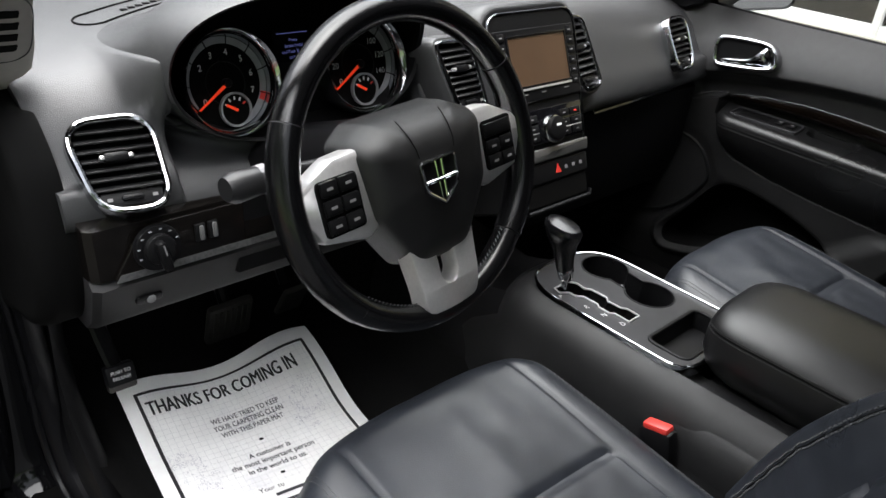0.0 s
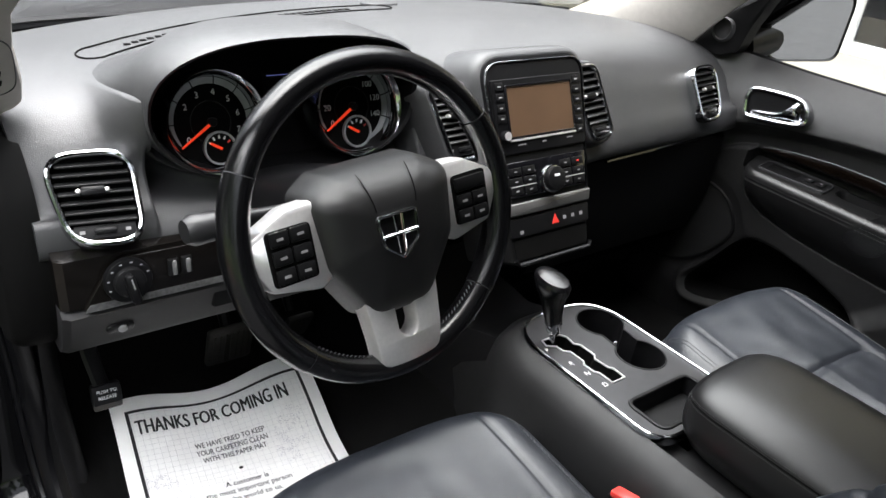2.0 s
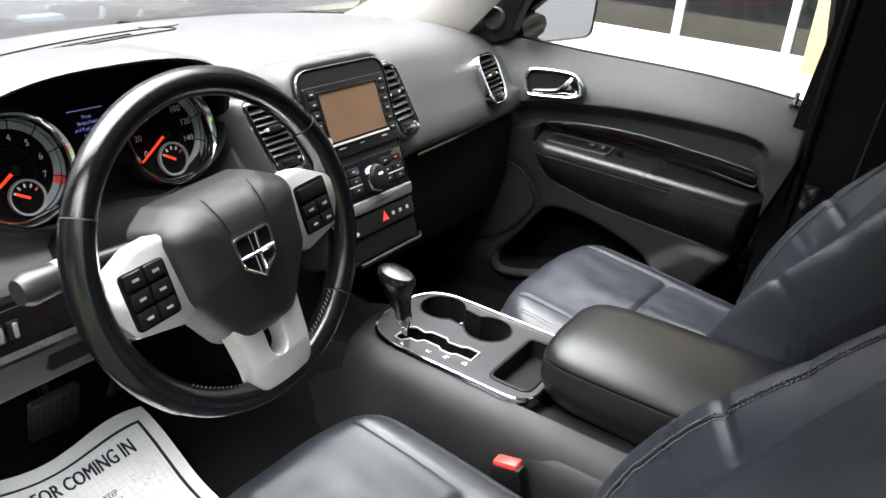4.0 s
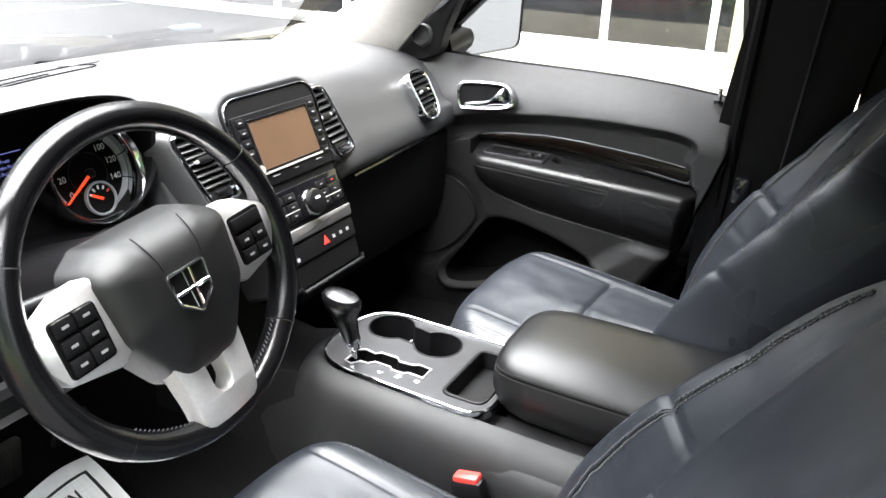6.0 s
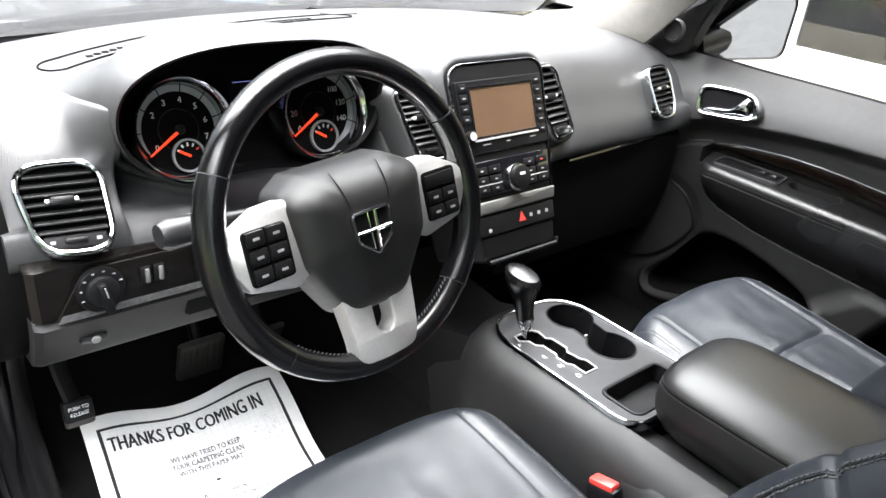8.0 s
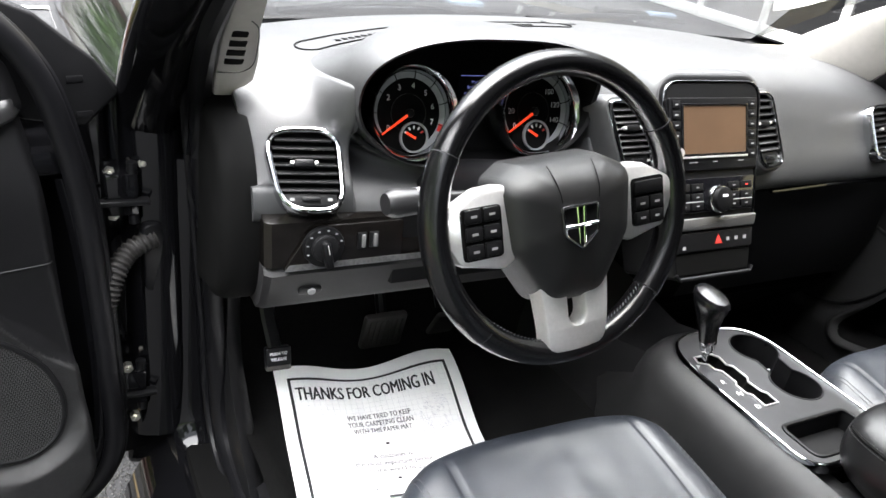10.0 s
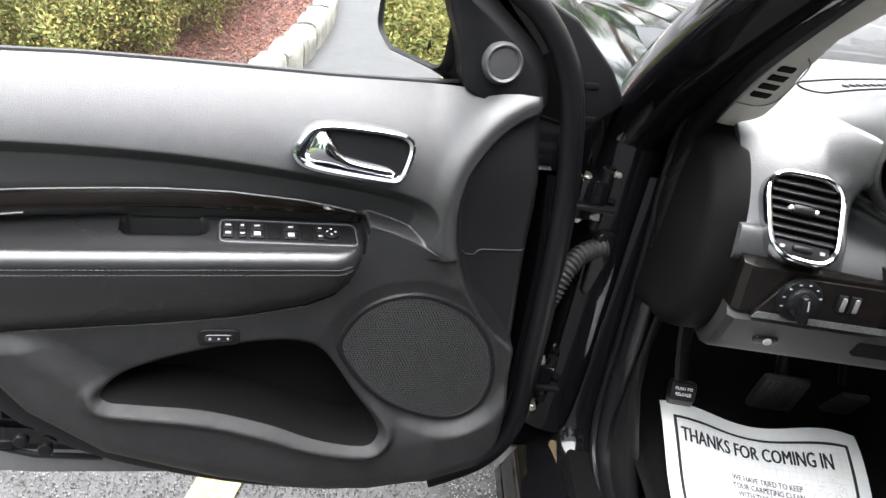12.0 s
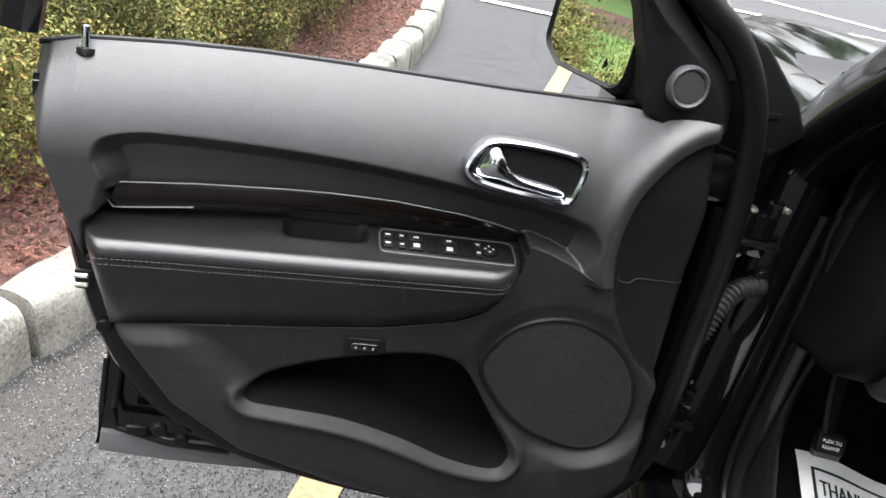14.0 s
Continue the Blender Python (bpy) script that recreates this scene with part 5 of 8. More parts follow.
loft(bm, [[Vector((x + 0.006 * (1 - w_), y, z - (1 - w_) * (0.004 + 0.9 * max(0, z - 0.752)))) for x, z in shp] for y, w_ in ((-0.235, -0.3), (-0.255, 0.0), (-0.275, 0.2), (-0.295, 0.45), (-0.315, 0.7), (-0.335, 0.88), (-0.36, 1.0), (-0.55, 1.0), (-0.80, 1.0))])
part("shoulder", bm, SIDE, con, "sloped shoulder below the armrest")
cups = [(0.098, 0.004), (0.086, -0.098)]
GATE = [(-0.038, 0.010), (0.000, 0.010), (0.008, -0.002), (0.004, -0.022), (0.012, -0.03), (0.012, -0.062), (0.004, -0.070), (0.006, -0.096), (0.012, -0.104), (0.010, -0.128), (-0.018, -0.128), (-0.018, -0.10), (-0.024, -0.094), (-0.024, -0.072), (-0.018, -0.066), (-0.018, -0.036), (-0.028, -0.028), (-0.028, -0.014), (-0.042, -0.004)]
# the plate with its openings cut through


def plate_mesh():
    bm = B()
    loops = [shrink(plate, 0.0050)]
    # one outline round both cups
    hole = []
    r = 0.0425
    a, b = Vector(cups[0]), Vector(cups[1])
    d = (b - a).normalized()
    nrm = Vector((-d.y, d.x))
    for k in range(25):
        t = math.pi * 0.20 + (2 * math.pi - 0.40 * math.pi) * k / 24
        hole.append(a + d * (r * math.cos(t)) + nrm * (r * math.sin(t)))
    for k in range(25):
        t = math.pi + math.pi * 0.20 + (2 * math.pi - 0.40 * math.pi) * k / 24
        hole.append(b + d * (r * math.cos(t)) + nrm * (r * math.sin(t)))
    tray = rrect(0.140, 0.066, 0.014, 0.036, -0.208, 6)
    gate = [Vector(p) for p in GATE]
    es = []
    for o in (loops[0], hole, tray, gate):
        vs = [bm.verts.new((p.x, p.y, ZC)) for p in o]
        es += [bm.edges.new((vs[i], vs[(i + 1) % len(vs)])) for i in range(len(vs))]
    bmesh.ops.triangle_fill(bm, edges=es, use_beauty=True)
    return bm, hole, tray, gate


bm, cup_o, tray_o, gate_o = plate_mesh()
part("top_plate", bm, mat("satin_dark_plate", (0.036, 0.036, 0.038), 0.33, 0.3, bump=0.1, bump_scale=900), con, "dark satin top plate", smooth=False)
bm = B()
ring_frame(bm, shrink(plate, -0.0012), shrink(plate, 0.0050), ZC - 0.012, ZC + 0.004, None, 0.003)
part("chrome_edge", bm, CHROME, con, "chrome edge round the plate")


def well(name, outline, depth, mt, flare=0.0, parent=con):
    bm = B()
    rings = [[Vector((p.x, p.y, z)) for p in shrink(outline, g)] for z, g in ((ZC + 0.001, -0.001), (ZC - 0.004, 0.001), (ZC - depth * 0.5, 0.003 + flare * 0.5), (ZC - depth, 0.005 + flare))]
    loft(bm, rings, caps=False)
    bm.faces.new([bm.verts.new(p) for p in rings[-1]])
    return part(name, bm, mt, parent)


cw = well("cup_holder_well", cup_o, 0.075, SMOOTH)
bm = B()
ring_frame(bm, shrink(cup_o, -0.0015), shrink(cup_o, 0.002), ZC - 0.002, ZC + 0.0012, None, 0.0008)
part("cup_rim", bm, SMOOTH, cw)
for x, y in ((0.058, -0.002), (0.072, -0.135), (0.10, -0.035)):
    bm = B()
    rbox(bm, (x, y, ZC - 0.028), (0.008, 0.004, 0.02), 0.0015)
    part("cup_spring", bm, INKG, cw)
well("tray_well", tray_o, 0.028, SMOOTH)
bm = B()
ring_frame(bm, shrink(tray_o, -0.006), shrink(tray_o, 0.001), ZC - 0.002, ZC + 0.003, None, 0.002)
part("tray_rim", bm, SMOOTH, con)
gw = well("gear_gate_well", gate_o, 0.02, DARK)
bm = B()
tube(bm, [(p.x, p.y, ZC + 0.001) for p in gate_o], 0.0017, 6, closed=True)
part("gate_rim", bm, SILVER, gw, "thin silver gate rim")
for t, (x, y) in zip("PRND", ((-0.050, -0.014), (-0.040, -0.060), (-0.036, -0.092), (-0.032, -0.126))):
    lettering("gear_letter", t, 0.013, Matrix.Translation((x, y, ZC + 0.0012)) @ Matrix.Rotation(radians(-15), 4, "Z"), WHITE, con)
# gear selector
sel = thing("gear_selector", "black leather gear selector with chrome collar on the console", "gear lever")
bm = B()
tube(bm, [(-0.025, -0.002, ZC - 0.02), (-0.026, 0.0, ZC + 0.025)], 0.006, 12, radii=[0.006, 0.006])
part("shaft", bm, CHROME, sel)
bm = B()
tube(bm, [(-0.0255, 0.0, ZC + 0.018), (-0.026, 0.001, ZC + 0.024), (-0.0265, 0.003, ZC + 0.036), (-0.027, 0.004, ZC + 0.04)], 0.013, 18, radii=[0.009, 0.0125, 0.0145, 0.0145])
part("collar", bm, CHROME, sel, "chrome collar")
bm = B()
ks = [(0.036, 0.0145, 0.0145, 0.004), (0.055, 0.0155, 0.017, 0.008), (0.072, 0.018, 0.021, 0.012), (0.088, 0.0225, 0.026, 0.015), (0.101, 0.026, 0.032, 0.016), (0.112, 0.026, 0.0345, 0.016), (0.120, 0.021, 0.030, 0.016), (0.124, 0.010, 0.016, 0.016)]
loft(bm, [[Vector((-0.027 + a * math.cos(t) - 0.1 * (h - 0.036), dy + b * math.sin(t), ZC + h + 0.004 * math.sin(t) * (h > 0.09))) for t in (2 * math.pi * k / 24 for k in range(24))] for h, a, b, dy in ks])
part("knob", bm, RIM, sel, "black leather knob")
bm = B()
rbox(bm, (-0.030, 0.052, ZC + 0.108), (0.016, 0.006, 0.016), 0.003)
part("release_button", bm, SMOOTH, sel)

# armrest lid
arm = thing("armrest", "black vinyl armrest lid with double stitching on the console", "armrest")
AX, AW = 0.072, 0.112


def arm_ring(y, w, top, bot, sh=0.0):
    ring = []
    for k in range(40):
        t = 2 * math.pi * k / 40
        c, s = math.cos(t), math.sin(t)
        z = (top + bot) / 2 + (top - bot) / 2 * math.copysign(abs(s) ** 0.70, s)
        x = AX + w * math.copysign(abs(c) ** 0.58, c) * (1.0 if s > -0.2 else 0.96)
        ring.append(Vector((x, y, z)))
    return ring


bm = B()
prof = [(-0.2425, 0.045, 0.822, 0.785), (-0.244, 0.066, 0.834, 0.770), (-0.250, 0.086, 0.845, 0.756), (-0.262, 0.101, 0.852, 0.745), (-0.282, 0.111, 0.857, 0.737), (-0.31, 0.115, 0.860, 0.731), (-0.40, 0.116, 0.861, 0.726), (-0.52, 0.115, 0.860, 0.726), (-0.66, 0.114, 0.855, 0.726), (-0.70, 0.10, 0.845, 0.73)]
loft(bm, [arm_ring(*p) for p in prof])
part("lid", bm, ARMVINYL, arm)


def seam_pt(yy, s=0.36):
    w, top, bot = (float(np.interp(-yy, [-p[0] for p in prof], [p[k] for p in prof])) for k in (1, 2, 3))
    c = -math.sqrt(1 - s * s)
    return Vector((AX + w * math.copysign(abs(c) ** 0.58, c), yy, (top + bot) / 2 + (top - bot) / 2 * abs(s) ** 0.70))


for s_ in (0.30, 0.42):
    y = -0.245
    bm = B()
    while y > -0.66:
        tube(bm, [seam_pt(y, s_) + Vector((-0.0004, 0, 0.0003)), seam_pt(y - 0.0045, s_) + Vector((-0.0004, 0, 0.0003))], 0.0007, 5)
        y -= 0.0066
    part("stitching", bm, DTHREAD, arm)
bm = B()
tube(bm, [seam_pt(-0.247 - 0.01 * k) for k in range(42)], 0.0013, 6)
part("seam", bm, DARK, arm)
# red buckle
bk = thing("seat_belt_buckle", "black seat belt buckle with red release button", "buckle")
bm = B()
rbox(bm, (-0.138, -0.285, 0.660), (0.026, 0.052, 0.10), 0.008, Matrix.Rotation(radians(-14), 4, "X"))
part("housing", bm, SMOOTH, bk)
bm = B()
rbox(bm, (-0.138, -0.273, 0.709), (0.021, 0.040, 0.012), 0.004, Matrix.Rotation(radians(-14), 4, "X"))
part("release_button", bm, REDMAT, bk, "red release button")
bm = B()
rbox(bm, (-0.138, -0.30, 0.55), (0.012, 0.05, 0.14), 0.004)
part("stem", bm, RUBBER, bk)

# ---- seats ----


def seat(cx, recline, wide, label, side):
    s = thing("car_seat", label, "car seat", group="front seats")
    W = wide

    def cush(u, v):
        """u across, v from the front lip to the rear."""
        a = 2 * u - 1
        x = cx + W * a * (1 - 0.06 * (1 - v) ** 3)
        run, rr = v * 0.60, 0.060
        th = min(run / rr, math.pi / 2)
        y = -0.015 - rr * (1 - math.cos(th)) - max(run - rr * math.pi / 2, 0) - 0.060 * abs(a) ** 3.5 * (1 - v)
        z = 0.750 - (0.060 + 0.035 * abs(a)) * v - rr * (1 - math.sin(th)) + 0.016 * float(sst(0.50, 0.80, abs(a))) * (0.15 + 0.85 * v)
        tt = min(max((abs(a) - 0.66) / 0.34, 0), 1)
        z -= 0.075 * (1 - math.sqrt(1 - tt * tt))
        z += 0.0010 * noise.noise((a * 7 + 2 * v, v * 6, cx + 6)) * math.exp(-((v - 0.5) / 0.11) ** 2) * float(sst(0.58, 0.2, abs(a)))
        # seam grooves: cross seam and the two long seams
        z -= 0.005 * math.exp(-((abs(a) - 0.60 - 0.06 * (1 - v)) / 0.014) ** 2) * float(sst(0.05, 0.15, v))
        z -= 0.006 * math.exp(-((v - 0.46) / 0.012) ** 2) * (abs(a) < 0.62)
        z += 0.006 * noise.noise((x * 7, y * 7, cx)) * (1 - abs(a)) + 0.0016 * noise.noise((x * 24, y * 24, cx + 4)) * float(sst(0.7, 0.3, abs(a)))
        z += 0.012 * (1 - a * a) * math.sin(min(v / 0.46, 1) * math.pi) * 0.5
        return x, y, z

    def two(fn, is_insert, name):
        v2, f2 = grid_mesh(fn, 90, 90)
        ins = [is_insert((k // 90 + 0.5) / 90, (k % 90 + 0.5) / 90) for k in range(len(f2))]
        for want, nm, mt in ((False, name, LEATHER), (True, "seat_insert", LEATHER2)):
            used = {}
            ff = [tuple(used.setdefault(i, len(used)) for i in f) for f, w in zip(f2, ins) if w == want]
            rawpart(nm, [v2[i] for i in used], ff, mt, s)

    two(cush, lambda u, v: v > 0.46 and abs(2 * u - 1) < 0.60, "cushion")
    # skirt of the cushion
    edge = [Vector(cush(u / 30, 0)) for u in range(31)] + [Vector(cush(1, v / 30)) for v in range(1, 31)] + [Vector(cush(1 - u / 30, 1)) for u in range(1, 31)] + [Vector(cush(0, 1 - v / 30)) for v in range(1, 30)]
    bm = B()
    mid = Vector((cx, -0.29, 0))
    rings = [edge]
    for z, g in ((0.018, 0.010), (0.05, 0.010), (0.12, -0.03), (0.2, -0.06)):
        rings.append([Vector((mid.x + (p.x - mid.x) * (1 + g / W), mid.y + (p.y - mid.y) * (1 + g / 0.27), p.z - z if z < 0.1 else 0.62 - (z - 0.05) * 0.9)) for p in edge])
    loft(bm, rings, caps=False)
    part("cushion_side", bm, LEATHER, s)
    bm = B()
    tube(bm, [p + Vector((0, 0, 0.0005)) for p in edge], 0.003, 6, closed=True)
    part("piping", bm, LEATHER, s)
    # rows of stitches along the side edge of the cushion
    for sgn in (-1, 1):
        for row in (0.0, 0.012):
            bm = B()
            for k in range(70):
                v = 0.03 + 0.9 * k / 70
                u = 0.5 + sgn * (0.425 - row)
                p, q = Vector(cush(u, v)), Vector(cush(u, v + 0.0075))
                tube(bm, [p + Vector((0, 0, 0.0006)), q + Vector((0, 0, 0.0006))], 0.0008, 4)
            part("stitching", bm, THREAD, s)
    bm = B()
    rbox(bm, (cx, -0.30, 0.50), (W * 1.7, 0.42, 0.08), 0.02)
    part("seat_base", bm, PLASTIC, s)
    for sx in (-1, 1):
        bm = B()
        rbox(bm, (cx + sx * (W - 0.05), -0.30, 0.465), (0.04, 0.5, 0.03), 0.005)
        part("seat_rail", bm, DARK, s)
    # backrest
    ca, sa = math.cos(radians(recline)), math.sin(radians(recline))
    base = Vector((cx, -0.458, 0.665))

    def backp(u, v, out=0.0):
        a = 2 * u - 1
        w = W * (1.04 + 0.05 * math.sin(v * 2.6)) * (1 - 0.28 * float(sst(0.72, 1.0, v)))
        h = 0.66 * v
        d = 0.015 + 0.085 * float(sst(0.5, 0.93, abs(a))) * float(sst(1.0, 0.55, v)) * (0.55 + 0.45 * math.sin(min(v / 0.6, 1) * math.pi * 0.9 + 0.35))
        d -= 0.10 * float(np.clip((abs(a) - 0.84) / 0.16, 0, 1)) ** 2.0
        d -= 0.06 * float(sst(0.9, 1.0, v)) ** 2
        d -= 0.007 * math.exp(-((abs(a) - 0.60) / 0.02) ** 2) + 0.006 * math.exp(-((v - 0.44) / 0.009) ** 2) * (abs(a) > 0.58)
        d -= 0.008 * math.exp(-((v - 0.30 - 0.1 * a * a) / 0.014) ** 2) * (abs(a) < 0.6)
        d += 0.02 * (1 - a * a) * math.sin(v * 3.0) + 0.002 * noise.noise((a * 6, v * 9, cx + 9)) * float(sst(0.95, 0.75, abs(a)))
        d += 0.0032 * noise.noise((a * 5 + 3, v * 46, cx + 2)) * float(sst(0.5, 0.7, abs(a))) * float(sst(0.86, 0.72, abs(a))) * float(sst(0.45, 0.3, v))
        return base + Vector((a * w, -sa * h + ca * d, ca * h + sa * d))

    two(backp, lambda u, v: v < 0.30 + 0.1 * (2 * u - 1) ** 2 and abs(2 * u - 1) < 0.60, "backrest")
    bm = B()
    edge = [Vector(backp(0, v / 40)) for v in range(41)] + [Vector(backp(u / 24, 1)) for u in range(1, 25)] + [Vector(backp(1, 1 - v / 40)) for v in range(1, 41)] + [Vector(backp(1 - u / 24, 0)) for u in range(1, 24)]
    rings = [edge]
    nb = Vector((0, -ca, -sa))
    cen = base + Vector((0, -sa * 0.33, ca * 0.33))
    for dd, g in ((0.02, 1.012), (0.07, 1.0), (0.10, 0.94), (0.115, 0.8)):
        rings.append([cen + (p - cen) * g + nb * dd for p in edge])
    loft(bm, rings, caps=False)
    bm.faces.new([bm.verts.new(p) for p in rings[-1]])
    part("backrest_shell", bm, LEATHER, s)
    for sgn in (-1, 1):
        for row in (0.0, 0.0105):
            bm = B()
            for k in range(80):
                v = 0.02 + 0.8 * k / 80
                u = 0.5 + sgn * (0.3935 - row)
                p, q = backp(u, v), backp(u, v + 0.0068)
                nn = Vector((0, ca, sa)) * 0.001
                tube(bm, [p + nn, q + nn], 0.0013, 4)
            part("stitching", bm, THREAD, s)
        bm = B()
        tube(bm, [backp(0.5 + sgn * 0.38825, 0.02 + 0.8 * k / 40) + Vector((0, ca, sa)) * 0.0002 for k in range(41)], 0.0009, 6)
        part("seam", bm, DARK, s)
    hb = base + Vector((0, -sa * 0.78, ca * 0.78))
    bm = B()
    rings = []
    for t, w, h in ((-0.05, 0.08, 0.05), (-0.03, 0.125, 0.085), (0.0, 0.14, 0.10), (0.03, 0.135, 0.095), (0.05, 0.09, 0.06)):
        rings.append([hb + Vector((w * math.copysign(abs(math.cos(a)) ** 0.6, math.cos(a)), t * ca - sa * h * math.sin(a), t * sa + ca * h * math.copysign(abs(math.sin(a)) ** 0.6, math.sin(a)))) for a in (2 * math.pi * k / 28 for k in range(28))])
    loft(bm, rings)
    part("headrest", bm, LEATHER, s)
    for sx in (-0.06, 0.06):
        bm = B()
        cylinder(bm, base + Vector((sx, -sa * 0.6, ca * 0.6)), hb + Vector((sx, 0, 0)), 0.007, 10)
        part("headrest_post", bm, CHROME, s)
    return s


seat(-0.387, 30, 0.246, "black leather driver's seat with stitched side bolsters", -1)
seat(0.420, 26, 0.235, "black leather passenger seat with stitched side bolsters", 1)

# ---- doors ----
BOT_U = [0.02, 0.045, 0.094, 0.18, 0.28, 0.40, 0.523, 0.680, 0.777, 0.850, 0.908, 0.947]
BOT_Z = [0.62, 0.50, 0.430, 0.40, 0.388, 0.40, 0.433, 0.494, 0.575, 0.688, 0.854, 0.985]
ARM_U = [0.30, 0.345, 0.349, 0.356, 0.366, 0.380, 0.412, 0.50, 0.603, 0.861, 0.95]
ARM_Z = [0.88, 0.862, 0.840, 0.820, 0.804, 0.794, 0.778, 0.758, 0.746, 0.725, 0.72]
TOP_U = [0.0, 0.20, 0.26, 0.40, 0.60, 0.70, 0.80, 0.90, 0.947]
TOP_Z = [1.104, 1.103, 1.096, 1.092, 1.091, 1.089, 1.083, 1.073, 1.060]
LOW_U = [0.0, 0.196, 0.231, 0.30, 0.335, 0.352, 0.370, 0.392, 0.412, 0.50, 0.603, 0.861, 0.95]
LOW_Z = [0.80, 0.851, 0.868, 0.898, 0.908, 0.900, 0.86, 0.80, 0.778, 0.758, 0.746, 0.725, 0.72]
REC = [(0.862, 0.930), (0.872, 0.955), (0.864, 0.976), (0.835, 0.986), (0.793, 0.990), (0.665, 0.991), (0.527, 0.985), (0.378, 0.969), (0.30, 0.956), (0.255, 0.937), (0.25, 0.90), (0.30, 0.86), (0.60, 0.85), (0.85, 0.86)]
POCKET = [(0.682, 0.632), (0.655, 0.658), (0.603, 0.681), (0.54, 0.700), (0.464, 0.714), (0.408, 0.712), (0.372, 0.690), (0.32, 0.613), (0.281, 0.555), (0.277, 0.530), (0.300, 0.514), (0.375, 0.530), (0.455, 0.563), (0.55, 0.593), (0.64, 0.610), (0.673, 0.617)]
SPK = [(0.284, 0.794), (0.325, 0.772), (0.352, 0.730), (0.354, 0.695), (0.318, 0.640), (0.266, 0.592), (0.20, 0.563), (0.150, 0.558), (0.112, 0.585), (0.100, 0.64), (0.115, 0.70), (0.145, 0.745), (0.181, 0.776), (0.235, 0.797)]
CORNER = [(0.00, 1.085), (0.105, 1.080), (0.160, 1.055), (0.198, 1.01), (0.213, 0.965), (0.212, 0.91), (0.198, 0.855), (0.16, 0.78), (0.10, 0.715), (0.00, 0.69)]


def smooth(outline, n):
    return [(q.x, q.y) for q in catmull([(a, b, 0) for a, b in outline], n, True)]


POCKET, SPK, REC, CORNER = smooth(POCKET, 96), smooth(SPK, 56), smooth(REC, 48), smooth(CORNER, 40)
FRONT_Z = [0.40, 0.48, 0.585, 0.715, 0.867, 0.975, 1.05, 1.11]
FRONT_U = [0.05, 0.056, 0.060, 0.067, 0.083, 0.088, 0.100, 0.113]


def snap(u, z, outline, bands, cell=None):
    """Moves grid points near an outline onto it, so that its edge runs clean."""
    sd = poly_sd(u, z, outline)
    e = 0.0004
    gu, gz = (poly_sd(u + e, z, outline) - sd) / e, (poly_sd(u, z + e, outline) - sd) / e
    if cell is not None:
        half = 0.5 * (np.abs(gu) * cell[0] + np.abs(gz) * cell[1])
        bands = ((-half, half, 0.0),)
    for lo, hi, goal in bands:
        w = np.where((sd >= lo) & (sd < hi), goal - sd, 0)
        u, z = u + gu * w, z + gz * w
    return u, z


def door_relief(u, z):
    """How far the trim stands out at u along the door and height z."""
    top = np.interp(u, TOP_U, TOP_Z)
    d = 0.032 + 0 * u
    d = d - (0.036 + 0.030 * sst(0.19, 0.27, u)) * np.clip((z - 0.955) / (top - 0.955), 0, 1) ** 1.7
    rec = poly_sd(u, z, REC)
    d = d - 0.036 * np.clip((0.006 - rec) / 0.026, 0, 1) ** 0.8 * sst(0.006, 0.0, rec)
    az = np.interp(u, ARM_U, ARM_Z)
    lz = np.interp(u, LOW_U, LOW_Z)
    low = sst(lz + 0.007, lz, z) * sst(0.18, 0.21, u)
    d = d * (1 - low) + 0.030 * low
    # set back behind the armrest
    end = 0.884 - 0.022 * sst(0.865, 0.895, z)
    w = (z > az) * (z < 0.911) * (u > 0.338) * sst(end + 0.006, end - 0.006, u)
    d = d * (1 - w) + w * np.minimum(d, -0.004 - 0.018 * sst(0.910, 0.898, z))
    # lower panel: swell below the pocket, roll to the edge
    bz = np.interp(u, BOT_U, BOT_Z)
    d = d + 0.014 * sst(0.10, 0.03, np.abs(z - bz - 0.085)) * sst(lz, lz - 0.03, z) * sst(0.93, 0.8, u)
    d = d - 0.040 * sst(0.035, 0.0, z - bz) ** 2
    pk = poly_sd(u, z, POCKET)
    d = d + 0.012 * np.exp(-((pk - 0.014) / 0.010) ** 2) * sst(0.66, 0.60, z) - 0.004 * np.exp(-np.maximum(pk, 0) / 0.003)
    co = poly_sd(u, z, CORNER)
    d = d + 0.010 * np.exp(-((co - 0.022) / 0.016) ** 2) * (z > 0.86)
    d = d - 0.022 * sst(0.006, -0.008, co)
    sk = poly_sd(u, z, SPK)
    k = sst(0.030, 0.004, sk)
    d = d * (1 - k) + 0.026 * k
    d = d - 0.02 * sst(0.93, 0.947, u) - 0.02 * sst(0.022, 0.0, u - np.interp(z, FRONT_Z, FRONT_U)) ** 2
    return d - 0.018


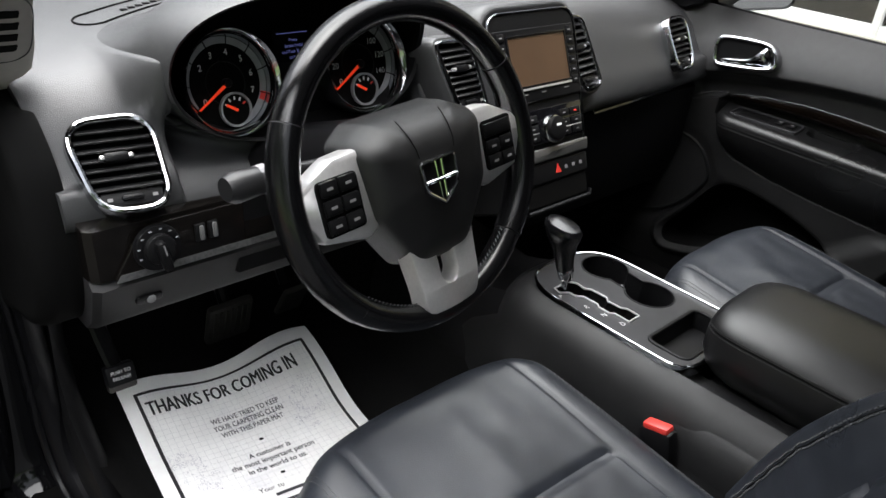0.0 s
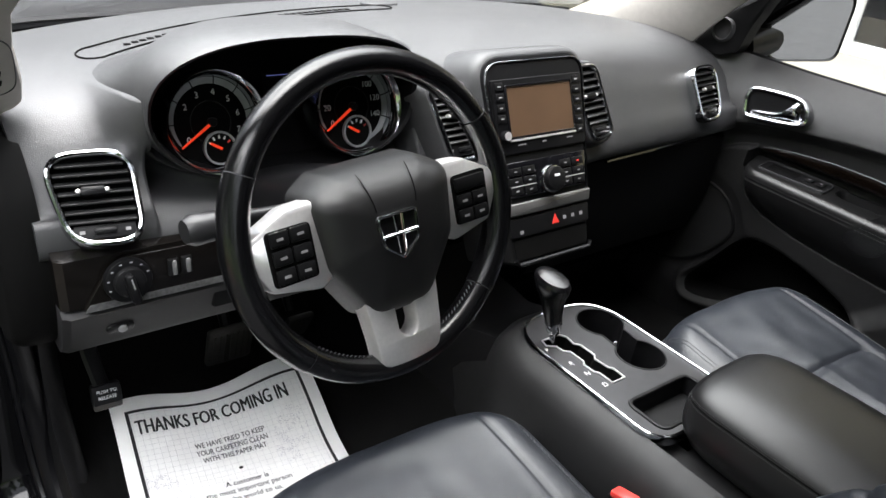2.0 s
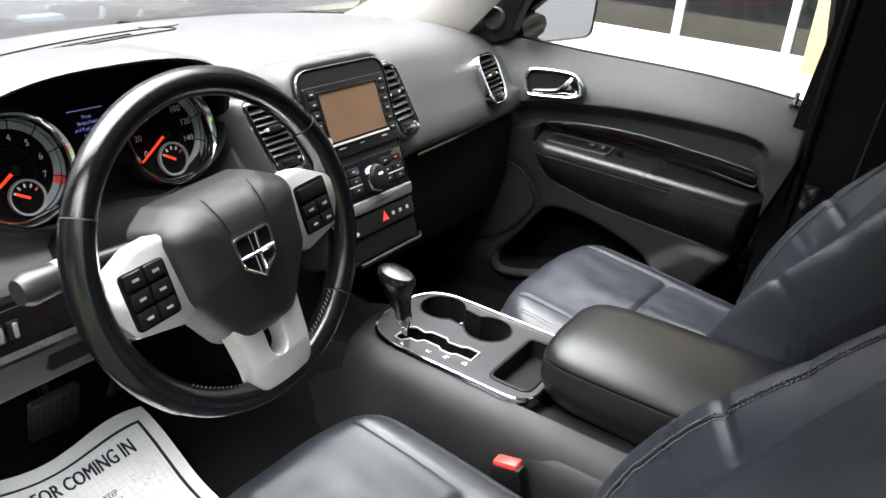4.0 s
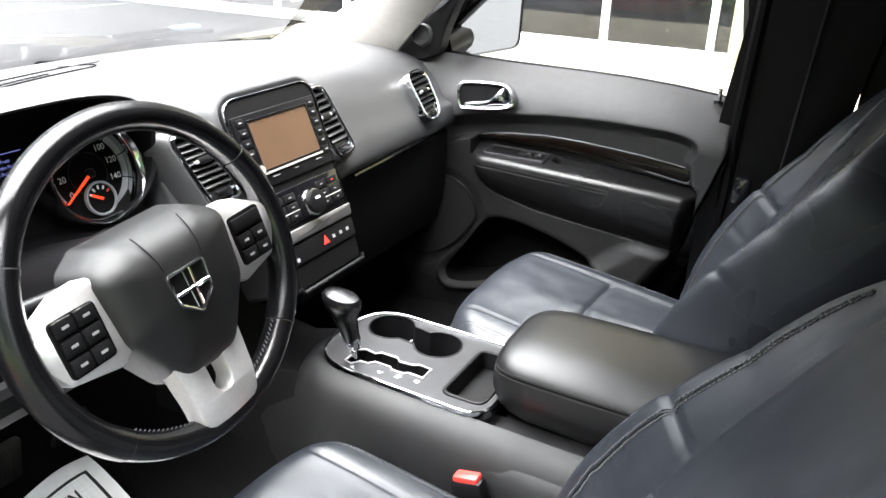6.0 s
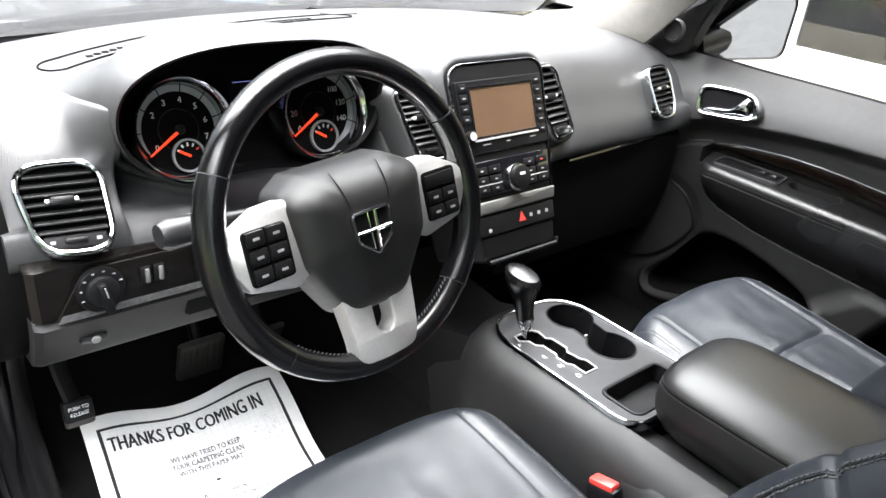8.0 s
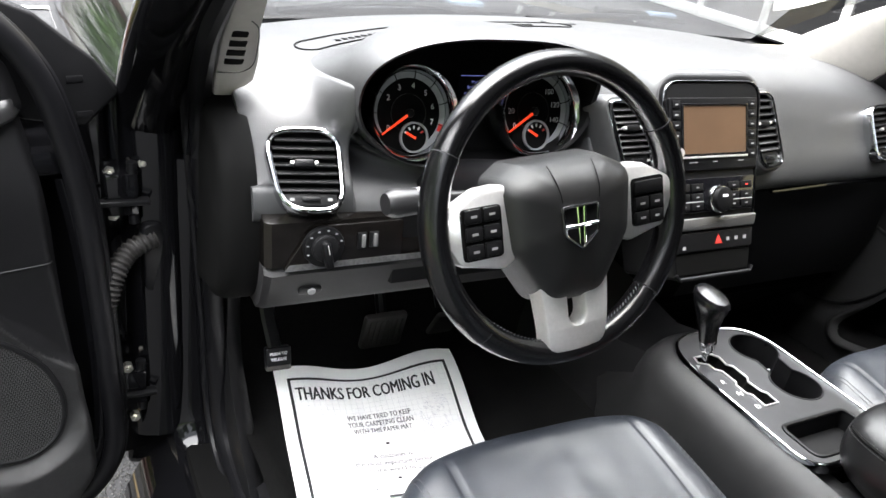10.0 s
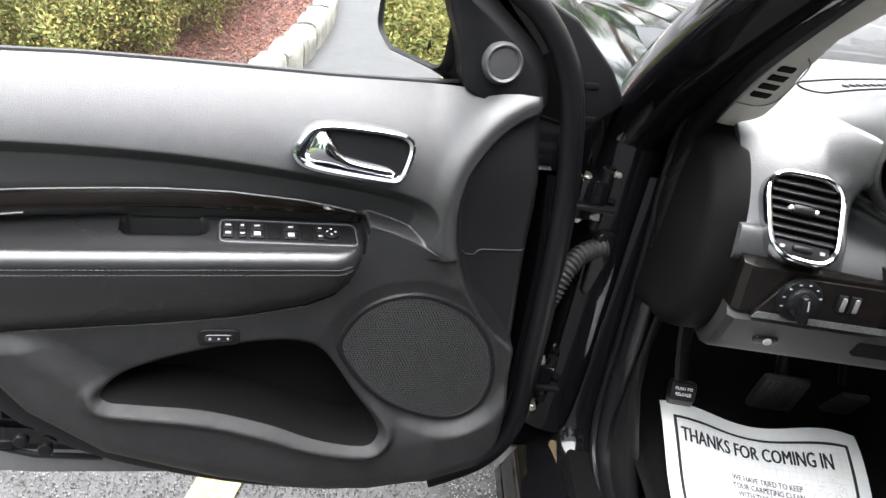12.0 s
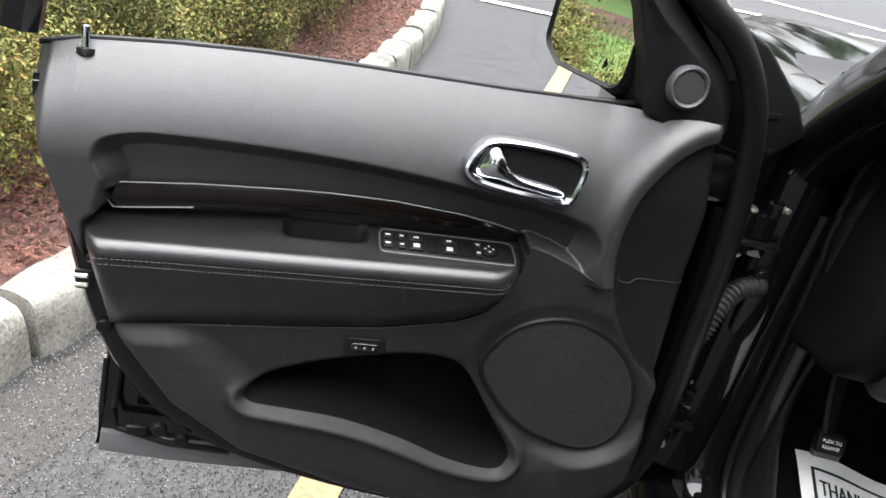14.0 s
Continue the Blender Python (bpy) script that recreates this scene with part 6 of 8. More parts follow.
def arm_section(u):
    """The armrest's outline across the door at u: depth and height, from the back over the top and down its face."""
    t1, t2 = min(max((u - 0.334) / 0.050, 0), 1), min(max((0.893 - u) / 0.030, 0), 1)
    f = -0.022 + 0.070 * math.sqrt(t1 * (2 - t1)) * math.sqrt(t2 * (2 - t2))
    zf = float(np.interp(u, [0.335, 0.40, 0.60, 0.80, 0.89], [0.880, 0.880, 0.874, 0.868, 0.864]))
    zb = zf + float(np.interp(u, [0.335, 0.45, 0.66, 0.79, 0.89], [0.010, 0.012, 0.014, 0.006, 0.004]))
    az = min(float(np.interp(u, ARM_U, ARM_Z)), zf - 0.024)
    r = 0.019
    bk = min(-0.034, f - r - 0.004)
    pts = [(bk - 0.012, zb - 0.03), (bk - 0.006, zb - 0.004)]
    pts += [(bk + (f - r - bk) * k / 34, zb + (zf - zb) * k / 34) for k in range(35)]
    pts += [(f - r + r * math.sin(radians(a)), zf - r + r * math.cos(radians(a))) for a in range(10, 91, 10)]
    zs = zf - r
    for k in range(1, 31):
        q = k / 30
        z = zs + (az - zs) * q
        groove = 0.0018 * math.exp(-((z - zf + 0.0245) / 0.0022) ** 2)
        pts.append((f - (f - min(f, 0.010)) * q ** 2.3 - groove, z))
    pts += [(-0.002, az - 0.0015), (-0.035, az - 0.002)]
    return pts, f, zf, zb


def finger_well(u, d):
    return float(sst(0.004, -0.004, np.array(math.hypot(max(abs(u - 0.600) - 0.040, 0), max(abs(d + 0.016) - 0.004, 0)) - 0.012)))


def arm_face(u, z):
    """The depth of the armrest's face at a height."""
    pts = arm_section(u)[0][36:-2]
    return float(np.interp(-z, [-q[1] for q in pts], [q[0] for q in pts]))


def door(name, m, flip, label, driver):
    dr = thing(name, label, "car door", kind="structure", m=m)
    sg = -1 if flip else 1
    nu, nz = (340, 280) if driver else (200, 170)
    us = np.linspace(0.02, 0.947, nu + 1)
    t = np.linspace(0, 1, nz + 1)
    U = np.repeat(us[:, None], nz + 1, 1)
    bz = np.interp(us, BOT_U, BOT_Z)[:, None]
    Z = bz + (np.interp(us, TOP_U, TOP_Z)[:, None] - bz) * t[None, :]
    U = U + (np.interp(Z, FRONT_Z, FRONT_U) - 0.02) * (1 - (U - 0.02) / 0.927)
    bz = np.interp(U, BOT_U, BOT_Z)
    Z = bz + (np.interp(U, TOP_U, TOP_Z) - bz) * t[None, :]
    h = 0.0021 if driver else 0.0033
    U, Z = snap(U, Z, POCKET, ((-h, h, 0.0),))
    cell = (0.9 / nu, (1.10 - bz) / nz)
    U, Z = np.array(U), np.array(Z)
    line = np.interp(U, LOW_U, LOW_Z)
    Z = np.where(np.abs(Z - line) < cell[1] * 0.5, line, Z)
    U, Z = snap(U, Z, SPK, (), cell)
    U, Z = snap(U, Z, CORNER, (), cell)
    D = door_relief(U, Z)
    UC, ZC_ = (U + np.roll(np.roll(U, -1, 0), -1, 1)) / 2, (Z + np.roll(np.roll(Z, -1, 0), -1, 1)) / 2
    az = np.interp(UC, LOW_U, LOW_Z)
    pos = np.stack([U, sg * D, Z], -1)
    nrm = np.cross(np.gradient(pos, axis=0), np.gradient(pos, axis=1))
    nrm = nrm / np.maximum(np.linalg.norm(nrm, axis=-1, keepdims=True), 1e-12)
    nrm = nrm * np.where(nrm[..., 1:2] * sg < 0, -1.0, 1.0)
    co = poly_sd((U + np.roll(np.roll(U, -1, 0), -1, 1)) / 2, (Z + np.roll(np.roll(Z, -1, 0), -1, 1)) / 2, CORNER) < 0
    pk = poly_sd(U, Z, POCKET)
    ispk = np.minimum(np.minimum(pk, np.roll(pk, -1, 0)), np.minimum(np.roll(pk, -1, 1), np.roll(np.roll(pk, -1, 0), -1, 1))) < -0.0004
    code = np.where(co, 2, np.where(ispk, 3, np.where(ZC_ < az, 4, 0)))
    for want, nm, mt, lb in ((0, "upper_pad", PANEL, "grained soft upper pad"), (4, "lower_trim", LOWER, "hard black lower trim"), (2, "corner_panel", PLASTIC, "")):
        if want == 4:
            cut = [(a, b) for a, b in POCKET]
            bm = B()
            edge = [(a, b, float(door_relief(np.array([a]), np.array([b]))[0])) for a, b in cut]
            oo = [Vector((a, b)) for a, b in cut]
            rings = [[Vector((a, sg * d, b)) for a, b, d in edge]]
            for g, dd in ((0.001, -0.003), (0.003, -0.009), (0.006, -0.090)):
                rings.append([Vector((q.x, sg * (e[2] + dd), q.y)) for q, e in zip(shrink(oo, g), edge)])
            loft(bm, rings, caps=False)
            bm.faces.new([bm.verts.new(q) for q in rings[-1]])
            # lining much darker than the trim: the recess's shade is in its colour
            mp = part("map_pocket", bm, DARK, dr, "map pocket with its shade coloured near black")
            bm = B()
            rbox(bm, (0.346, sg * -0.046, 0.480), (0.062, 0.040, 0.080), 0.010, Matrix.Rotation(radians(-4), 4, "Y"))
            rbox(bm, (0.346, sg * -0.030, 0.512), (0.066, 0.012, 0.012), 0.004, Matrix.Rotation(radians(-4), 4, "Y"))
            part("bottle_rest", bm, GREY, mp)

        ids = {}
        vs, fs = [], []
        for i in range(nu):
            for j in range(nz):
                if code[i, j] != want:
                    continue
                f = []
                for a, b in ((i, j), (i + 1, j), (i + 1, j + 1), (i, j + 1)):
                    if (a, b) not in ids:
                        ids[(a, b)] = len(vs)
                        vs.append((U[a, b], sg * D[a, b], Z[a, b]))
                    f.append(ids[(a, b)])
                fs.append(tuple(f) if sg < 0 else tuple(reversed(f)))
        pn = rawpart(nm, vs, fs, mt, dr, lb)
        pn.data.normals_split_custom_set_from_vertices([tuple(nrm[ab]) for ab in ids])

    def P(u, z, d):
        return Vector((u, sg * d, z))

    def DR(u, z):
        return float(door_relief(np.array([u]), np.array([z]))[0])

    # frame on the trim: x along the door, y up, z out of the trim
    fm = Matrix(((1, 0, 0, 0), (0, 0, sg, 0), (0, 1, 0, 0), (0, 0, 0, 1)))

    # the padded armrest with a finger well in its top
    av, wv_ = [], []
    rows_ = list(np.linspace(0.3345, 0.39, 34)) + list(np.linspace(0.393, 0.86, 200 if driver else 110)) + list(np.linspace(0.863, 0.8925, 20))
    for u in rows_:
        for d_, z_ in arm_section(u)[0]:
            fw = finger_well(u, d_) if z_ > 0.85 else 0.0
            wv_.append(fw)
            lean = 0.21 * max(0.868 - z_, 0) * float(sst(0.72, 0.893, u))
            av.append(P(u - lean, z_ - 0.030 * fw, d_))
    nr = len(av) // len(rows_)
    af = [(i * nr + j, i * nr + j + 1, (i + 1) * nr + j + 1, (i + 1) * nr + j) for i in range(len(rows_) - 1) for j in range(nr - 1)]
    af += [tuple(range(nr)), tuple(range((len(rows_) - 1) * nr, len(rows_) * nr))]
    for well_, nm, mt, lb in ((False, "armrest", ARMVINYL, "padded black vinyl armrest"), (True, "finger_well", CARPET, "carpet-lined finger well")):
        used = {}
        ff = [tuple(used.setdefault(i, len(used)) for i in f) for f in af if (sum(wv_[i] for i in f) / len(f) > 0.75) == well_]
        bm = B()
        bv = [bm.verts.new(av[i]) for i in used]
        for f in ff:
            bm.faces.new([bv[i] for i in f])
        part(nm, bm, mt, dr, lb, flat=60)
    for off in (0.0205, 0.0285):
        bm = B()
        u = 0.356
        while u < 0.872:
            q0, q1 = arm_section(u)[2] - off, arm_section(u + 0.0045)[2] - off
            tube(bm, [P(u, q0, arm_face(u, q0) + 0.0005), P(u + 0.0045, q1, arm_face(u + 0.0045, q1) + 0.0003)], 0.0006, 4)
            u += 0.0066
        part("stitching", bm, DTHREAD, dr)
    # wood strip
    bm = B()
    rings = []
    for k in range(61):
        u = 0.868 - 0.514 * k / 60
        zc = float(np.interp(u, [0.354, 0.42, 0.52, 0.60, 0.66, 0.76, 0.87], [0.9135, 0.919, 0.9235, 0.9225, 0.919, 0.9105, 0.897]))
        h = float(np.interp(u, [0.354, 0.38, 0.43, 0.52, 0.70, 0.85], [0.0006, 0.0045, 0.009, 0.0125, 0.0145, 0.0165]))
        e_ = min(max((0.868 - u) / 0.012, 0), 1)
        h = h * math.sqrt(e_ * (2 - e_)) + 0.0004
        rings.append([P(u, zc - h, -0.028), P(u, zc - h * 0.9, -0.0150), P(u, zc - h * 0.4, -0.0125), P(u, zc + h * 0.4, -0.0125), P(u, zc + h * 0.9, -0.0150), P(u, zc + h, -0.028)])
    loft(bm, rings)
    wd = part("wood_strip", bm, WOOD, dr, "glossy dark wood strip")
    bm = B()
    tube(bm, [r[1] + P(0, -0.0022, 0.0005) for r in rings[12::-1]] + [r[4] + P(0, 0.0022, 0.0005) for r in rings], 0.0011, 6)
    part("strip_edge", bm, mat("dull_edge", (0.16, 0.16, 0.16), 0.4, 0.5), wd)
    # inner handle
    hx = fm @ Matrix.Translation((0.371, 1.016, 0.012)) @ Matrix.Rotation(radians(-14), 4, "X")
    ho = [Vector((p.x, p.y)) for p in catmull([(-0.054, -0.039, 0), (-0.015, -0.036, 0), (0.040, -0.029, 0), (0.066, -0.022, 0), (0.078, -0.010, 0), (0.077, 0.004, 0), (0.066, 0.022, 0), (0.052, 0.033, 0), (0.030, 0.037, 0), (-0.015, 0.036, 0), (-0.056, 0.032, 0), (-0.074, 0.024, 0), (-0.079, 0.008, 0), (-0.074, -0.016, 0), (-0.067, -0.032, 0)], 90, True)]
    bm = B()
    ring_frame(bm, ho, shrink(ho, 0.0105), -0.014, 0.012, hx, 0.005)
    hd = part("handle_surround", bm, CHROME, dr, "chrome handle surround")
    bm = B()
    hi_ = shrink(ho, 0.0095)
    loft(bm, [[hx @ Vector((p.x, p.y, dd)) for p in shrink(hi_, g)] for g, dd in ((0.0, 0.004), (0.004, -0.008), (0.010, -0.012))])
    part("handle_cup", bm, SMOOTH, hd)
    bm = B()
    lev = [(0.064, -0.005, 0.006, 0.008), (0.059, -0.001, 0.016, 0.015), (0.050, 0.004, 0.0225, 0.022), (0.040, 0.005, 0.0235, 0.025), (0.030, 0.000, 0.019, 0.0245), (0.020, -0.008, 0.0125, 0.022), (0.008, -0.0135, 0.0095, 0.021), (-0.010, -0.017, 0.0085, 0.0205), (-0.035, -0.021, 0.0085, 0.0195), (-0.050, -0.0235, 0.007, 0.016), (-0.056, -0.024, 0.003, 0.010)]
    loft(bm, [[hx @ Vector((x, y + h * math.cos(a), -0.006 + d * max(0.0, math.sin(a)) ** 0.8)) for a in (math.pi * k / 16 for k in range(17))] for x, y, h, d in catmull_rows(lev, 40)])
    part("handle_lever", bm, CHROME, hd, "chrome pull lever", flat=50)
    # speaker grille
    so_ = [Vector((a, b)) for a, b in SPK]
    so_ = [Vector((p.x, p.y)) for p in catmull([(a, b, 0) for a, b in SPK], 60, True)]
    bm = B()
    rings = []
    for g, dd in ((-0.0025, 0.002), (-0.0025, 0.0095), (0.0, 0.0118), (0.004, 0.0120), (0.006, 0.0105)):
        rings.append([P(p.x, p.y, dd) for p in shrink(so_, g)])
    loft(bm, rings, caps=False)
    sp_ = part("speaker_rim", bm, PLASTIC, dr)
    bm = B()
    bm.faces.new([bm.verts.new(P(p.x, p.y, 0.0090)) for p in shrink(so_, 0.003)])
    part("speaker_cloth", bm, DARK, sp_)
    pts = [(a, b) for a, b in SPK]
    vs, fs = [], []
    pitch = 0.0046
    gx, gy = np.meshgrid(np.arange(0.09, 0.37, pitch), np.arange(0.55, 0.81, pitch * 0.866))
    gx = gx + (np.arange(gx.shape[0]) % 2)[:, None] * pitch / 2
    inside = poly_sd(gx, gy, pts) < -0.0035
    w = pitch * 0.15
    for x, y in zip(gx[inside], gy[inside]):
        # three short bars from each knot make a hexagonal net
        for a in (0, 120, 240):
            c, s = math.cos(radians(a)), math.sin(radians(a))
            b0 = len(vs)
            L = pitch * 0.55
            for px, py, pd in ((0, -w, 0.0105), (L, -w, 0.0105), (L, w, 0.0105), (0, w, 0.0105)):
                vs.append(tuple(P(x + c * px - s * py, y + s * px + c * py, pd + 0.0004)))
            fs.append((b0, b0 + 1, b0 + 2, b0 + 3))
    g = rawpart("speaker_net", vs, fs, NET, sp_, smooth=False)
    tagged(g, kind="stuff")
    # memory or lock rocker
    if driver:
        mm = fm @ Matrix.Translation((0.527, 0.724, 0.012))
        bm = B()
        slab(bm, rrect(0.058, 0.027, 0.012), -0.004, 0.004, mm, 0.002)
        ms = part("memory_switch", bm, PLASTIC, dr)
        bm = B()
        slab(bm, rrect(0.040, 0.013, 0.006), 0.002, 0.0065, mm, 0.002)
        part("memory_buttons", bm, GLOSSB, ms)
        for x in (-0.012, 0, 0.012):
            bm = B()
            rbox(bm, (0, 0, 0), (0.003, 0.0035, 0.0004), 0, mm @ Matrix.Translation((x, 0, 0.0068)))
            part("button_mark", bm, MARK, ms)
    # window switches on the armrest's top
    u0, u1 = (0.352, 0.530) if driver else (0.375, 0.53)
    _, f_, zf_, zb_ = arm_section(0.45)
    a_, b_ = P(0.45, zf_ + (zb_ - zf_) * 0.70 + 0.0005, -0.0205), P(0.45, zf_ + (zb_ - zf_) * 0.15 + 0.0005, 0.0205)
    upv = (a_ - b_)
    sm_ = Matrix.Translation((0, 0, 0)) @ tilted((a_ + b_) / 2, (-1 if not flip else 1, 0, 0), upv)
    if sm_.to_3x3().col[2].z < 0:
        sm_ = tilted((a_ + b_) / 2, (1 if not flip else -1, 0, 0), upv)
    sgn = 1 if sm_.to_3x3().col[0].x > 0 else -1
    L = u1 - u0
    hh = upv.length
    bm = B()
    slab(bm, rrect(L, hh * 1.05, 0.010), -0.004, 0.004, sm_ @ Matrix.Translation((sgn * ((u0 + u1) / 2 - 0.45), 0, 0)), 0.002)
    sw = part("switch_plate", bm, SMOOTH, dr, "window switch plate")
    bm = B()
    po = rrect(L + 0.006, hh * 1.05 + 0.006, 0.012)
    ring_frame(bm, po, shrink(po, 0.0032), -0.004, 0.0046, sm_ @ Matrix.Translation((sgn * ((u0 + u1) / 2 - 0.45), 0, 0)), 0.0015)
    part("plate_rim", bm, RINGGREY, sw)
    if driver:
        cells = ((0.521, 0.014, 0.0), (0.503, 0.010, 0.0), (0.484, 0.020, 0.0), (0.462, 0.018, 0.0), (0.440, 0.020, 0.0), (0.418, 0.018, 0.0), (0.401, 0.010, 0.0))
        for k, (u, wd_, _) in enumerate(cells):
            for row in (-1, 1):
                if k in (3, 5) and row == -1:
                    continue
                bm = B()
                hgt = hh * 0.36 if k not in (3, 5) else hh * 0.72
                yy = row * hh * 0.20 if k not in (3, 5) else 0
                rbox(bm, (0, 0, 0), (wd_ * 0.92, hgt, 0.005 if k not in (3, 5) else 0.002), 0.001, sm_ @ Matrix.Translation((sgn * (u - 0.45), yy, 0.0045)))
                bt = part("window_switch", bm, PLASTIC if k not in (3, 5) else DARK, sw)
                if k not in (3, 5):
                    bm = B()
                    rbox(bm, (0, 0, 0), (min(wd_ * 0.5, 0.007), 0.0035, 0.0005), 0, sm_ @ Matrix.Translation((sgn * (u - 0.45), yy, 0.0072)))
                    part("switch_mark", bm, MARK, bt)
                if k in (2, 4) and row == 1:
                    bm = B()
                    rbox(bm, (0, 0, 0), (wd_ * 0.42, hgt * 0.5, 0.0006), 0, sm_ @ Matrix.Translation((sgn * (u - 0.45), -hh * 0.2, 0.0074)))
                    part("rocker_face", bm, MARK, bt)
        bm = B()
        mk = sm_ @ Matrix.Translation((sgn * (0.386 - 0.45), 0, 0))
        cylinder(bm, mk @ Vector((0, 0, 0.002)), mk @ Vector((0, 0, 0.0085)), hh * 0.30, 24, bevel=0.0015)
        ms = part("mirror_control", bm, SMOOTH, sw)
        for a in range(4):
            bm = B()
            rbox(bm, (0, 0, 0), (0.003, 0.003, 0.0004), 0, mk @ Matrix.Translation((0.0055 * math.cos(a * math.pi / 2), 0.0055 * math.sin(a * math.pi / 2), 0.0088)))
            part("switch_mark", bm, MARK, ms)
    else:
        bm = B()
        rbox(bm, (0, 0, 0), (0.07, hh * 0.6, 0.003), 0.001, sm_ @ Matrix.Translation((sgn * (0.425 - 0.45), 0, 0.003)))
        part("switch_well", bm, DARK, sw)
        for u in (0.485, 0.512):
            bm = B()
            rbox(bm, (0, 0, 0), (0.018, hh * 0.5, 0.006), 0.002, sm_ @ Matrix.Translation((sgn * (u - 0.45), 0, 0.005)))
            bt = part("window_switch", bm, PLASTIC, sw)
            bm = B()
            rbox(bm, (0, 0, 0), (0.006, 0.003, 0.0004), 0, sm_ @ Matrix.Translation((sgn * (u - 0.45), 0, 0.0083)))
            part("switch_mark", bm, MARK, bt)
    # lock pin
    bm = B()
    zp = float(np.interp(0.893, TOP_U, TOP_Z)) - 0.010
    dp_ = DR(0.893, zp)
    cylinder(bm, P(0.893, zp - 0.010, dp_), P(0.893, zp + 0.028, dp_ - 0.003), 0.0048, 14, bevel=0.0015)
    lp_ = part("lock_pin", bm, CHROME, dr, "slim metal lock pin")
    bm = B()
    cylinder(bm, P(0.893, zp - 0.005, dp_), P(0.893, zp + 0.002, dp_ - 0.002), 0.0105, 20, bevel=0.002)
    part("pin_collar", bm, SMOOTH, lp_)
    # sill strip along the glass
    bm = B()
    tube(bm, [P(u, float(np.interp(u, TOP_U, TOP_Z)) + 0.0005, -0.057) for u in np.linspace(0.22, 0.945, 30)], 0.0045, 8, squash=(1, 0.8))
    part("window_seal", bm, RUBBER, dr)
    bm = B()
    loft(bm, [[P(u, zz - 0.05, -0.116), P(u, zz, -0.116), P(u, zz + 0.004, -0.108), P(u, zz, -0.098), P(u, zz - 0.05, -0.098)] for u, zz in ((u, float(np.interp(u, TOP_U, TOP_Z)) - 0.016) for u in np.linspace(0.10, 0.955, 24))])
    part("outer_belt_strip", bm, RUBBER, dr)
    # corner sail with tweeter
    back = 0.0 if driver else 0.024

    def PS(u, z, d):
        return P(u, z, d + back)

    bm = B()
    loft(bm, [[PS(l, z, -0.060), PS(l, z, -0.024), PS(l * 0.9 + r * 0.1, z, -0.019), PS((l + r) / 2, z, -0.020), PS(r + 0.006, z, -0.016), PS(r, z, -0.0175), PS(r * 0.5 + o * 0.5, z, -0.026), PS(o, z, -0.032), PS(o, z, -0.060)] for z, l, r, o in ((1.086, 0.196, 0.120, 0.106), (1.094, 0.216, 0.118, 0.106), (1.101, 0.228, 0.122, 0.108), (1.110, 0.233, 0.126, 0.110), (1.120, 0.237, 0.130, 0.112), (1.14, 0.242, 0.142, 0.118), (1.165, 0.250, 0.168, 0.138), (1.19, 0.262, 0.202, 0.170), (1.215, 0.272, 0.238, 0.203), (1.245, 0.290, 0.272, 0.240), (1.28, 0.316, 0.309, 0.285))])
    sail = part("mirror_sail", bm, PLASTIC, dr, "satin black corner sail with a tweeter")
    tw = fm @ Matrix.Translation((0.189, 1.144, -0.013 + back)) @ Matrix.Rotation(radians(-8), 4, "X") @ Matrix.Scale(0.87, 4)
    bm = B()
    loft(bm, [[tw @ Vector((q * math.cos(a), q * math.sin(a), d)) for a in (2 * math.pi * k / 36 for k in range(36))] for q, d in ((0.0325, -0.004), (0.0305, 0.004), (0.0272, 0.0075), (0.0240, 0.0055), (0.0232, 0.001))], caps=False)
    tr_ = part("tweeter_ring", bm, RINGGREY, sail, "matt grey tweeter ring")
    bm = B()
    cylinder(bm, tw @ Vector((0, 0, -0.001)), tw @ Vector((0, 0, 0.003)), 0.0206, 32)
    part("tweeter_cone", bm, DARK, tr_)
    vs, fs = [], []
    for iy in range(-8, 9):
        for ix in range(-8, 9):
            x, y = (ix + 0.5 * (iy % 2)) * 0.0032, iy * 0.00277
            if math.hypot(x, y) < 0.0225:
                for a in (0, 120, 240):
                    c, s = math.cos(radians(a)), math.sin(radians(a))
                    b0 = len(vs)
                    for px, py in ((0, -0.0007), (0.0017, -0.0007), (0.0017, 0.0007), (0, 0.0007)):
                        vs.append(tuple(tw @ Vector((x + c * px - s * py, y + s * px + c * py, 0.0042))))
                    fs.append((b0, b0 + 1, b0 + 2, b0 + 3))
    tagged(rawpart("tweeter_net", vs, fs, NET, tr_, smooth=False), kind="stuff")
    # raised lip along the top of the lower trim
    bm = B()
    lip = [(u, float(np.interp(u, LOW_U, LOW_Z))) for u in np.linspace(0.212, 0.333, 26)]
    tube(bm, catmull([P(u, z + 0.0008, DR(u, z - 0.002) - 0.0006) for u, z in lip[::5]], 40), 0.0019, 8)
    part("trim_lip", bm, PANEL, dr)
    # seam across the corner panel
    bm = B()
    tube(bm, [P(u, z, DR(u, z) + 0.0012) for u, z in ((0.192, 0.866), (0.186, 0.861), (0.180, 0.860), (0.172, 0.860), (0.168, 0.866), (0.162, 0.869), (0.15, 0.869), (0.14, 0.869), (0.13, 0.869), (0.12, 0.869), (0.11, 0.869), (0.102, 0.869), (0.096, 0.869), (0.092, 0.869))], 0.0009, 6)
    part("panel_seam", bm, PANEL, dr)
    # metal shell of the door
    shell = [(0.948, 1.03), (0.944, 0.98), (0.915, 0.79), (0.895, 0.70), (0.862, 0.612), (0.80, 0.525), (0.69, 0.452), (0.53, 0.395), (0.40, 0.366), (0.28, 0.356), (0.15, 0.382), (0.06, 0.435), (0.005, 0.52), (0.008, 0.80), (0.03, 0.99), (0.04, 1.03)]
    so4 = [Vector((a, b)) for a, b in shell]
